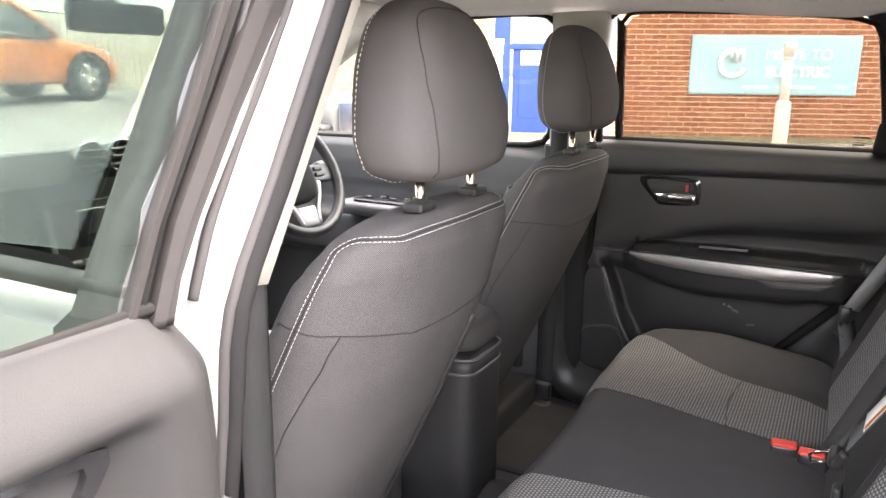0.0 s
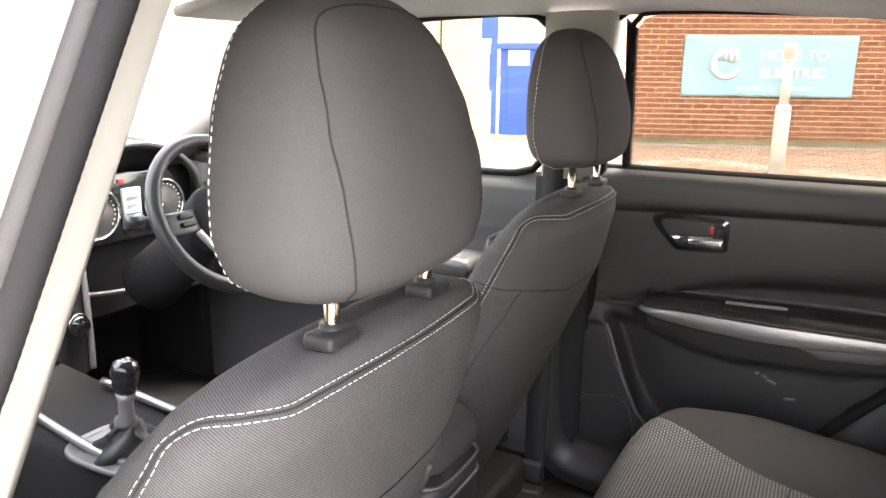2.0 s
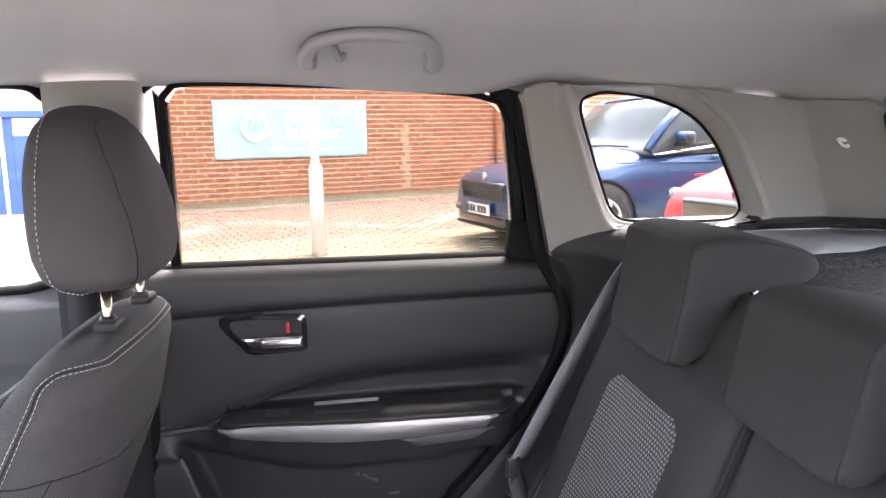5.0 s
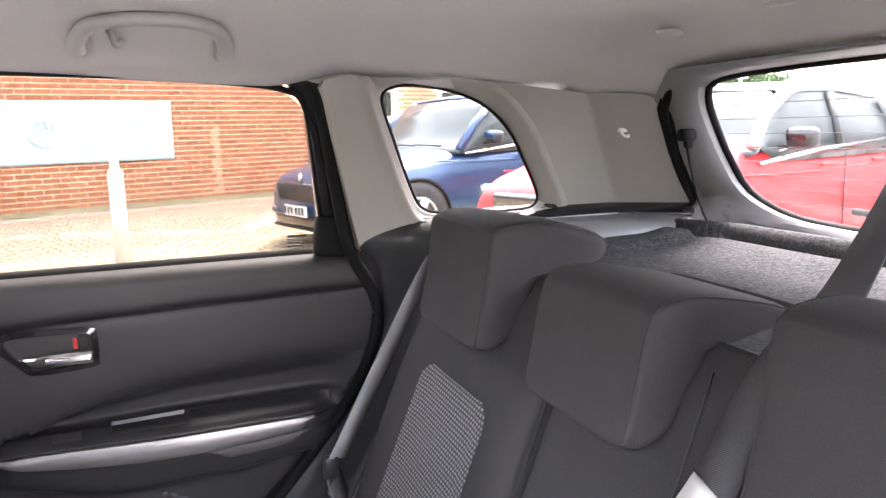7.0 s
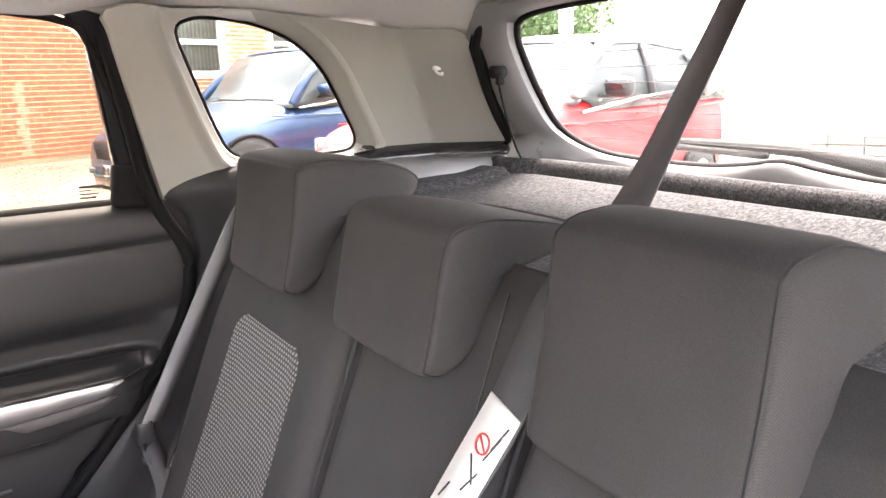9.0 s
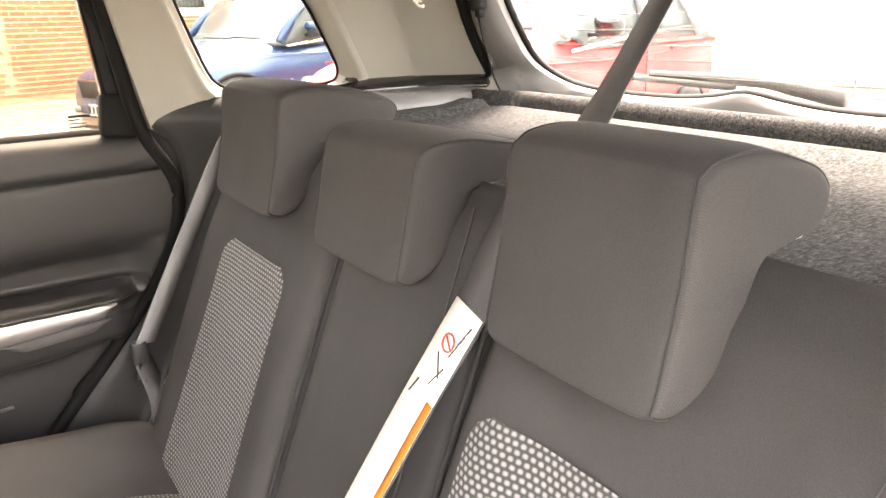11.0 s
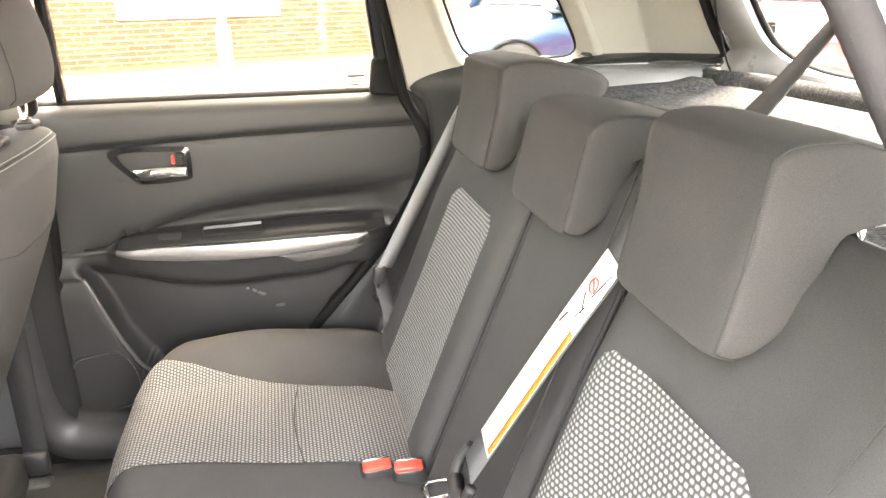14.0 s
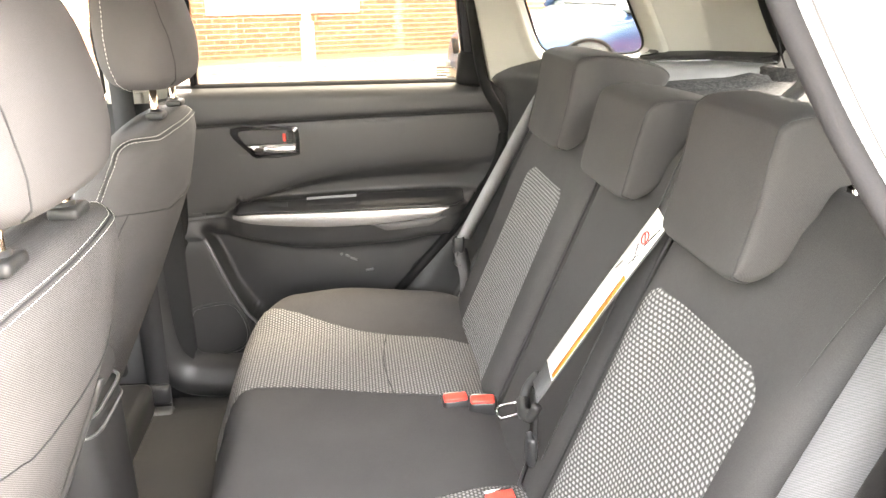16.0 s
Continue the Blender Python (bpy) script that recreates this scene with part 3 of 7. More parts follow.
# ---- cars outside ----
def wheel(car, x, y, r, side):
    w = thing("wheel", "", "")
    w.parent = car
    w.location = (x, y, r)
    prof = [(-0.10, r * 0.62), (-0.105, r * 0.9), (-0.08, r), (0.08, r), (0.105, r * 0.9), (0.10, r * 0.62)]
    V, F, n = [], [], 28
    for a in range(n):
        c, s = math.cos(2 * math.pi * a / n), math.sin(2 * math.pi * a / n)
        V += [Vector((c * q, p, s * q)) for p, q in prof]
        F += [[a * 6 + k, a * 6 + k + 1, ((a + 1) % n) * 6 + k + 1, ((a + 1) % n) * 6 + k] for k in range(5)]
    part("tyre", (V, F), "tyre", w)
    spokes = [tube([(0, side * 0.10, 0), (0, side * 0.09, 0)], r * 0.2, 14)]
    for k in range(5):
        for d in (-0.16, 0.16):
            a = 2 * math.pi * k / 5
            spokes.append(tube([(r * 0.1 * math.cos(a), side * 0.10, r * 0.1 * math.sin(a)), (r * 0.63 * math.cos(a + d), side * 0.085, r * 0.63 * math.sin(a + d))], [0.035, 0.028], 6))
    spokes.append(tube([(r * 0.62 * math.cos(a), side * 0.09, r * 0.62 * math.sin(a)) for a in span(0, 2 * math.pi * 27 / 28, 28)], 0.018, 6, closed=True, up=(0, 1, 0)))
    part("rim", join(*spokes), "alloy", w, "bright alloy spokes")
    part("hub", tube([(0, -side * 0.05, 0), (0, side * 0.03, 0)], r * 0.6, 20), "plastic_smooth", w)
    return w


def parked_car(name, label, body, length, width, height, front, heading, bonnet_z, belt_z, lamp="lamp_lens", plate_mat="label_white", roof="", arch=0.37, screen=0.30, cap=""):
    """A parked hatchback or SUV. Its own x runs from the nose (0) to the tail, y to its left, z up."""
    car = thing(name, label, "car", "parked cars")
    hx, hy = heading
    car.matrix_world = Matrix.Translation((front[0], front[1], rise(front[0] + 1, front[1]))) @ Matrix.Rotation(math.atan2(-hy, -hx), 4, "Z")
    L, W2 = length, width / 2
    ws, rs = screen * L, 0.80 * L      # foot of the windscreen, foot of the rear screen
    rows = [(0.0, 0.27, 0.76, 0.72), (0.03 * L, 0.22, 0.91, 0.82), (0.08 * L, 0.21, 0.97, 0.89), (ws * 0.7, 0.22, 1.0, 0.98), (ws, 0.22, 1.0, 1.05), (0.5 * L, 0.22, 1.0, 1.07), (rs, 0.22, 1.0, 1.10), (0.95 * L, 0.25, 0.97, 1.10), (0.985 * L, 0.3, 0.90, 1.0), (L, 0.45, 0.80, 0.85)]
    rings = []
    for x in span(0, L, 40):
        zb, wf, tf = lerp_table(rows, x)
        ztop = bonnet_z * tf if x < ws else bonnet_z * 1.05 + (belt_z - bonnet_z * 1.05) * step(ws, 0.5 * L, x) if x < rs else belt_z * (1 if x < 0.95 * L else tf / 1.10)
        w = W2 * wf
        bulge = 0.02 * (step(0.0, 0.3, 0.42 - abs(x - 0.19 * L)) + step(0.0, 0.3, 0.42 - abs(x - 0.79 * L)))
        zs = [zb, zb + 0.05, 0.5 * (zb + ztop), ztop - 0.20, ztop - 0.08, ztop - 0.02, ztop]
        wsx = [w * 0.86, w * 0.97, w + bulge, w * 0.985 + bulge, w * 0.93, w * 0.84, w * 0.55]
        side = list(zip(wsx, zs))
        rings.append([(x, y, z) for y, z in side] + [(x, 0, ztop + 0.015)] + [(x, -y, z) for y, z in reversed(side)])
    part("body", loft(rings), body, car, sub=1)
    # greenhouse
    top = [(ws + 0.02, 1.0, belt_z - 0.08, 0.0), (ws + 0.55, 0.86, height - 0.07, 0.0), (ws + 0.95, 0.83, height - 0.005, 0.0), (0.60 * L, 0.82, height, 0.0), (0.84 * L, 0.80, height - 0.05, 0.0), (0.90 * L, 0.79, height - 0.12, 0), (0.965 * L, 0.86, belt_z + 0.02, 0.0)]
    g = []
    for x in span(ws + 0.02, 0.965 * L, 34):
        wf, zt, _ = lerp_table(top, x)
        zt = max(zt, belt_z - 0.06)
        zb = belt_z - 0.10 if x > ws + 0.3 else bonnet_z
        wb = W2 * 0.955
        wt = W2 * wf - 0.05
        k = (zt - zb)
        g.append([(x, wb, zb), (x, wb + (wt - wb) * 0.5 + 0.015, zb + k * 0.5), (x, wt, zb + k * 0.88), (x, wt - 0.08, zt), (x, 0, zt + 0.012), (x, -wt + 0.08, zt), (x, -wt, zb + k * 0.88), (x, -wb - (wt - wb) * 0.5 - 0.015, zb + k * 0.5), (x, -wb, zb)])
    part("glass", loft(g), "car_glass", car, "dark glasshouse")
    rp = []
    for x in span(ws + 0.62, 0.91 * L, 16):
        wf, zt, _ = lerp_table(top, x)
        wt = W2 * wf - 0.05
        rp.append([(x, wt + 0.006, zt - 0.06), (x, wt - 0.05, zt + 0.006), (x, 0, zt + 0.028), (x, -wt + 0.05, zt + 0.006), (x, -wt - 0.006, zt - 0.06)])
    part("roof", loft(rp, cap=False, closed=False), roof or body, car, solid=0.012)
    for s in (1, -1):
        wt = W2 * 0.83 - 0.04
        def side_y(z):
            return s * (W2 * 0.955 + 0.012 + (wt - W2 * 0.955) * step(belt_z - 0.1, height, z))
        part("pillar", tube([(ws + 0.05, side_y(bonnet_z), bonnet_z + 0.04), (ws + 0.33, side_y(belt_z + 0.22), belt_z + 0.22), (ws + 0.70, side_y(height - 0.08), height - 0.055)], [0.05, 0.045, 0.045], 8), roof or body, car, "windscreen pillar")
        part("pillar", tube([(0.57 * L, side_y(belt_z - 0.05), belt_z - 0.05), (0.585 * L, side_y(height - 0.09), height - 0.08)], 0.035, 8), "plastic_smooth", car, "black centre pillar")
        part("pillar", tube([(0.86 * L, side_y(belt_z), belt_z - 0.03), (0.80 * L, side_y(height - 0.12), height - 0.10)], [0.08, 0.05], 8), roof or body, car, "rear pillar")
        part("window_trim", tube([(ws + 0.12, s * W2 * 0.975, belt_z - 0.10), (0.5 * L, s * W2 * 0.985, belt_z - 0.03), (0.85 * L, s * W2 * 0.97, belt_z + 0.03)], 0.014, 6), "chrome", car, "bright waist trim")
        m = part("mirror", join(moved(box(0, 0, 0, 0.13, 0.20, 0.14, 0.045, 3), pose(ws + 0.42, s * (W2 + 0.10), belt_z + 0.06)), box(ws + 0.42, s * (W2 - 0.0), belt_z - 0.0, 0.05, 0.14, 0.03, 0.01)), "plastic_smooth", car, "door mirror")
        part("mirror_cap", moved(box(0, 0, 0, 0.10, 0.19, 0.09, 0.04, 3), pose(ws + 0.38, s * (W2 + 0.10), belt_z + 0.085)), cap or roof or body, m)
        for k in (0.50, 0.70):
            part("door_handle", join(box(k * L, s * (W2 + 0.012), belt_z - 0.14, 0.17, 0.025, 0.03, 0.01)), body, car)
        part("door_seam", tube([(0.575 * L, s * (W2 + 0.001), 0.3), (0.575 * L, s * (W2 + 0.001), belt_z - 0.08)], 0.006, 5), "ink_black", car)
        part("crease", tube([(0.12 * L, s * W2 * 0.985, belt_z - 0.16), (0.5 * L, s * (W2 + 0.006), belt_z - 0.19), (0.92 * L, s * W2 * 0.99, belt_z - 0.13)], 0.008, 6), body, car)
        for wx in (0.19 * L, 0.79 * L):
            part("wheel_arch", tube([(wx + (arch + 0.03) * math.cos(a), s * (W2 + 0.004), arch * 0.93 + (arch + 0.03) * math.sin(a)) for a in span(-0.2, math.pi + 0.2, 20)], 0.022, 8, up=(0, 1, 0)), "rubber", car, "dark wheel arch")
            part("arch_liner", tube([(wx, s * (W2 - 0.22), arch * 0.93), (wx, s * (W2 + 0.012), arch * 0.93)], arch + 0.015, 28), "ink_black", car)
            wheel(car, wx, s * (W2 - 0.07), arch * 0.93, s)
        part("headlight", moved(box(0, 0, 0, 0.36, 0.20, 0.10, 0.04, 3), pose(0.062 * L + 0.03, s * W2 * 0.73, bonnet_z - 0.28, 0, 8, s * -30)), lamp, car, "clear headlight")
        part("fog_light", moved(box(0, 0, 0, 0.10, 0.16, 0.07, 0.02, 2), pose(0.05, s * W2 * 0.72, 0.42, 0, 0, s * -20)), lamp, car)
        part("tail_light", moved(box(0, 0, 0, 0.16, 0.30, 0.16, 0.04, 2), pose(L - 0.08, s * W2 * 0.74, belt_z - 0.08, 0, 0, s * 24)), "red_plastic", car)
    grille = part("grille", moved(box(0, 0, 0, 0.08, width * 0.52, 0.20, 0.03, 3), pose(0.030, 0, bonnet_z - 0.35, 0, -8, 0)), "gloss_black", car, "black slatted grille")
    for k in range(17 if arch > 0.36 else 0):
        part("grille_slat", moved(box(0, 0, 0, 0.02, 0.012, 0.17), pose(-0.006, (k - 8) * width * 0.029, bonnet_z - 0.35, 0, -8, 0)), "ink_black", grille)
    part("lower_grille", moved(box(0, 0, 0, 0.06, width * 0.60, 0.12, 0.025, 3), pose(0.018, 0, 0.335)), "gloss_black", car, "black lower grille")
    part("bumper_lip", moved(box(0, 0, 0, 0.10, width * 0.70, 0.035, 0.015, 2), pose(0.055, 0, 0.255)), "plastic", car)
    part("badge", moved(tube([(0, 0, 0), (-0.02, 0, 0)], 0.045, 20), pose(0.045, 0, bonnet_z - 0.205)), "chrome", car, "plain round chrome badge")
    np_ = part("number_plate", moved(box(0, 0, 0, 0.012, 0.52, 0.112, 0.004), pose(-0.03, 0, 0.44)), plate_mat, car, "white plate with plain dark bars", smooth=False)
    for k in range(6):
        part("bar", box(-0.038, -0.17 + 0.075 * k + (0.03 if k > 2 else 0), 0.44, 0.004, 0.05, 0.075), "ink_black", np_, smooth=False)
    part("wiper", join(tube([(ws + 0.05, 0.45, bonnet_z + 0.09), (ws + 0.02, -0.10, bonnet_z + 0.08)], 0.012, 6), tube([(ws + 0.06, -0.05, bonnet_z + 0.09), (ws + 0.03, -0.6, bonnet_z + 0.08)], 0.012, 6)), "ink_black", car)
    return car


parked_car("blue_car", "glossy dark blue estate car parked nose out", "paint_blue", 4.65, 1.86, 1.62, (1.15, 7.15), (-0.962, -0.272), 0.98, 1.08)
parked_car("red_car", "glossy red compact car with a pale roof edge", "paint_red", 3.98, 1.78, 1.60, (2.16, 3.742), (-0.96, -0.2815), 1.13, 1.15, roof="paint_white", arch=0.35, screen=0.263, cap="gloss_black")
parked_car("orange_car", "metallic orange compact car parked across the yard", "paint_orange", 4.2, 1.78, 1.52, (-12.1, 7.9), (-0.05, 0.998), 0.95, 1.02)


# fence, hedge, far white building and trees
def boards(label, a, b, h):
    f = thing("fence", label, "fence")
    A, B = Vector(a), Vector(b)
    n = int((B - A).length / 0.16)
    d = (B - A).normalized()
    m = Matrix.Rotation(math.atan2(d.y, d.x), 4, "Z")
    me = mesh_of("board", box(0, 0, h / 2, 0.145, 0.022, h, 0.004, 1), "fence_wood", False)
    rnd = random.Random(3)
    for k in range(n):
        ob = new("board", me)
        ob.parent = f
        p = A + d * (0.16 * k)
        ob.matrix_world = Matrix.Translation((p.x, p.y, rnd.uniform(-0.02, 0.02))) @ m @ pose(0, rnd.uniform(-0.012, 0.012), 0, 0, 0, rnd.uniform(-3, 3))
    for z in (0.4, h - 0.4):
        part("rail", tube([A + Vector((0, 0, z)) - d.cross(Vector((0, 0, 1))) * 0.05, B + Vector((0, 0, z)) - d.cross(Vector((0, 0, 1))) * 0.05], 0.035, 6), "fence_wood", f)
    return f


boards("tall weathered vertical board fence", (-14.2, -9.0, 0.5), (-14.2, 14.0, 0.5), 2.3)
boards("tall weathered vertical board fence beside the yard", (-12.5, -9.2, 0), (6.0, -9.2, 0), 2.2)

white_hall = thing("white_building", "large white rendered building with a ribbed shutter", "building")
WM = Matrix.Translation((10.2, 4.6, 0)) @ Matrix.Rotation(radians(-70), 4, "Z")
part("wall", moved(box(3.4, 0.2, 3.0, 9.0, 0.4, 6.4, 0.02), WM), "white_paint", white_hall, smooth=False)
part("plinth", moved(join(*[box(-0.9 + 0.45 * k, -0.03, 0.22 + 0.15 * j, 0.43, 0.08, 0.14, 0.01, 1) for k in range(18) for j in range(2)]), WM), "paver_grey", white_hall, "low course of grey blocks", smooth=False)
sh = part("shutter", moved(box(3.4, -0.02, 1.5, 3.0, 0.04, 2.2), WM), "pvc_white", white_hall, "white ribbed roller shutter", smooth=False)
for k in range(26):
    part("slat", moved(tube([(1.9, -0.045, 0.45 + k * 0.085), (4.9, -0.045, 0.45 + k * 0.085)], 0.022, 6), WM), "pvc_white", sh)


def foliage(rnd, centre, radius, count, size):
    V, F = [], []
    for _ in range(count):
        while True:
            p = Vector((rnd.uniform(-1, 1), rnd.uniform(-1, 1), rnd.uniform(-1, 1)))
            if 0.25 < p.length < 1 and noise.noise(p * 2.3 + Vector(centre)) > -0.12:
                break
        c = Vector(centre) + Vector((p.x * radius[0], p.y * radius[1], p.z * radius[2]))
        e = Euler((rnd.uniform(0, 6.3), rnd.uniform(0, 6.3), rnd.uniform(0, 6.3))).to_matrix()
        k = len(V)
        s = size * rnd.uniform(0.6, 1.3)
        V += [c + e @ Vector(q) * s for q in ((-1, 0, 0), (0, 0.45, 0.12), (1, 0, 0), (0, -0.45, 0.12))]
        F.append([k, k + 1, k + 2, k + 3])
    return V, F


def tree_at(x, y, h, seed):
    rnd = random.Random(seed)
    t = thing("tree", "broad green leafy tree behind the car park", "tree", "trees behind the car park")
    t.location = (x, y, 0)
    limbs = [tube([(0, 0, -0.1), (0.05, 0, h * 0.25), (-0.05, 0.05, h * 0.5), (0.05, 0, h * 0.8)], [0.22, 0.17, 0.12, 0.03], 10)]
    for k in range(7):
        a, z = rnd.uniform(0, 6.3), h * rnd.uniform(0.28, 0.6)
        r = h * rnd.uniform(0.18, 0.3)
        limbs.append(tube([(0, 0, z), (r * 0.5 * math.cos(a), r * 0.5 * math.sin(a), z + r * 0.45), (r * math.cos(a), r * math.sin(a), z + r * 0.7)], [0.07, 0.045, 0.015], 7))
    part("trunk", join(*limbs), "bark", t)
    crown = [foliage(rnd, (h * 0.2 * math.cos(k * 1.3) * (k > 0), h * 0.2 * math.sin(k * 1.3) * (k > 0), h * rnd.uniform(0.42, 0.82)), (h * 0.2, h * 0.2, h * 0.16), 900, 0.10) for k in range(7)]
    part("crown", join(*crown), "leaf", t, smooth=False)
    return t


for x, y, h, s in ((13.0, 17.0, 5.0, 1), (16.5, 19.0, 6.0, 2), (12.0, 21.0, 6.0, 3), (20.5, 22.5, 7.0, 4)):
    tree_at(x, y, h, s)
signs = thing("road_sign", "white road sign on a thin pole", "sign")
signs.location = (9.6, 10.2, 0)
part("pole", tube([(0, 0, 0), (0, 0, 2.6)], 0.03, 10), "galvanised", signs)
part("panel", box(0, 0, 2.35, 0.34, 0.02, 0.5, 0.008), "white_paint", signs, smooth=False)
part("bar", join(box(0, -0.013, 2.48, 0.24, 0.004, 0.06), box(0, -0.013, 2.34, 0.24, 0.004, 0.04)), "red_plastic", signs, smooth=False)
hedge = thing("hedge", "low dark clipped hedge beside the parked car", "hedge")
part("crown", join(*[foliage(random.Random(40 + k), (-6.5 + k * 0.9, -3.2, 0.42), (0.6, 0.5, 0.45), 700, 0.05) for k in range(7)]), "leaf", hedge, smooth=False)
part("stems", join(*[tube([(-6.6 + k * 0.45, -3.2, -0.02), (-6.55 + k * 0.45, -3.15, 0.6)], 0.02, 6) for k in range(14)]), "bark", hedge)


# ---- the car's shell ----
def side_y(z, s=1):
    """Inner face of the glass and pillars, leaning in towards the roof."""
    return s * (0.755 - 0.42 * (z - 1.15))


def roof_z(x, y):
    k = abs(y) / 0.62
    drop = 0.022 * step(-0.45, 0.15, x) * step(0.40, 0.60, abs(y)) + 0.030 * step(0.10, 0.35, x) * step(0.38, 0.56, abs(y)) + 0.012 * step(0.35, 0.75, x)
    return 1.478 + 0.075 * (1 - k ** 6) - drop - 0.064 * step(0.50, 0.71, x) - 0.03 * step(-0.9, -1.5, x)


ceiling = part("ceiling", sheet(lambda x, y: (x, y * (1 - 0.06 * step(0.02, 0.16, x)), roof_z(x, y * (1 - 0.06 * step(0.02, 0.16, x)))), span(-1.35, 0.72, 60), span(-0.62, 0.62, 40)), "headlining", solid=0.01)
tagged(ceiling, "grey woven headlining curving down to the windows", "ceiling", kind="structure")
roof_side = part("roof_side", loft([[(x, 0.60, z0), (x, 0.585, 1.53), (x, 0.66, 1.53), (x, 0.66, z0)] for x, z0 in ((-0.02, 1.486), (0.06, 1.470), (0.10, 1.458), (0.22, 1.460), (0.36, 1.452), (0.50, 1.436), (0.66, 1.425))]), "trim_beige", sharp=50)
tagged(roof_side, "grey lining along the roof side", "ceiling", kind="structure")
for x, y in ((0.585, 0.33), (0.57, 0.10), (0.585, -0.30)):
    tagged(part("trim_clip", tube([(x, y, roof_z(x, y) - 0.012), (x, y, roof_z(x, y) - 0.004)], [0.018, 0.022], 16), "headlining"), "round grey headlining clip", "clip", "headlining clips")

roof = part("roof_panel", sheet(lambda x, y: (x, y, roof_z(x, y * 0.88) + 0.05), span(-1.40, 0.80, 30), span(-0.70, 0.70, 20)), "paint_white", solid=0.012)
tagged(roof, "white painted roof panel of the car", "roof", kind="structure")

floor = part("floor", sheet(lambda x, y: (x, y, 0.375 + 0.09 * math.exp(-(y / 0.12) ** 2) + 0.012 * noise.noise((x * 4, y * 4, 0))), span(-2.1, 1.0, 60), span(-0.80, 0.80, 40)), "carpet", solid=0.03)
tagged(floor, "black carpeted car floor with a raised centre tunnel", "floor", kind="structure")
under = part("floor_pan", box(-0.55, 0, 0.27, 3.2, 1.62, 0.10, 0.03), "plastic_smooth", smooth=False)
tagged(under, "dark underbody of the car", "floor", kind="structure")
bulk = part("bulkhead", box(-2.15, 0, 0.68, 0.06, 1.56, 0.80, 0.02), "plastic_smooth", smooth=False)
tagged(bulk, "dark bulkhead ahead of the foot wells", "wall", kind="structure")
for e in (-1, 1):
    tagged(part("kick_panel", box(-2.02, e * 0.77, 0.76, 0.42, 0.05, 0.78, 0.02), "plastic_smooth", smooth=False), "dark kick panel beside the foot well", "trim", kind="structure")
bonnet = part("bonnet", sheet(lambda x, y: (x, y, 1.06 - 0.12 * (1 - (x + 3.2) / 1.2) ** 2 - 0.06 * (abs(y) / 0.8) ** 3), span(-3.2, -1.95, 16), span(-0.80, 0.80, 16)), "paint_white", solid=0.01)
tagged(bonnet, "white painted bonnet ahead of the windscreen", "bonnet", kind="structure")

# right rear door: the inner panel is a shaped surface
EDGE = [(0.42, -0.236), (0.50, -0.176), (0.674, -0.020), (0.775, 0.072), (0.875, 0.153), (0.965, 0.198), (1.055, 0.213), (1.10, 0.203), (1.16, 0.183)]


RIDGE = [(-0.60, 1.060), (-0.49, 1.065), (-0.322, 1.072), (-0.112, 1.078), (0.051, 1.081), (0.22, 1.084)]
RIM = [(-0.60, 0.862), (-0.455, 0.862), (-0.395, 0.888), (-0.33, 0.915), (-0.266, 0.934), (-0.169, 0.950), (-0.06, 0.959), (0.22, 0.968)]
STRIP_TOP = [(-0.60, 0.846), (-0.443, 0.848), (-0.413, 0.852), (-0.272, 0.855), (-0.12, 0.860), (0.22, 0.862)]
STRIP_LOW = [(-0.60, 0.840), (-0.443, 0.842), (-0.413, 0.832), (-0.331, 0.825), (-0.227, 0.823), (-0.105, 0.828), (0.05, 0.840), (0.22, 0.842)]
LIP = [(-0.60, 0.80), (-0.46, 0.80), (-0.397, 0.785), (-0.315, 0.766), (-0.23, 0.761), (-0.023, 0.774), (0.022, 0.784), (0.22, 0.79)]
BIN = [(0.40, -0.36), (0.53, -0.385), (0.562, -0.408), (0.594, -0.435), (0.654, -0.464), (0.726, -0.491), (0.788, -0.515), (0.81, -0.53)]


def line_at(rows, v):
    """Straight look-up in rows (key, value)."""
    if v <= rows[0][0]:
        return rows[0][1]
    for a, b in zip(rows, rows[1:]):
        if v <= b[0]:
            return a[1] + (b[1] - a[1]) * (v - a[0]) / (b[0] - a[0])
    return rows[-1][1]


def soft_line(rows, v, d=0.02):
    return sum(line_at(rows, v + d * k / 3) for k in range(-3, 4)) / 7


def arm_out(x):
    """How far the armrest stands out of the lining."""
    return 0.064 * (0.45 + 0.55 * step(-0.44, -0.10, x)) * step(-0.478, -0.425, x) * step(0.150, 0.07, x)


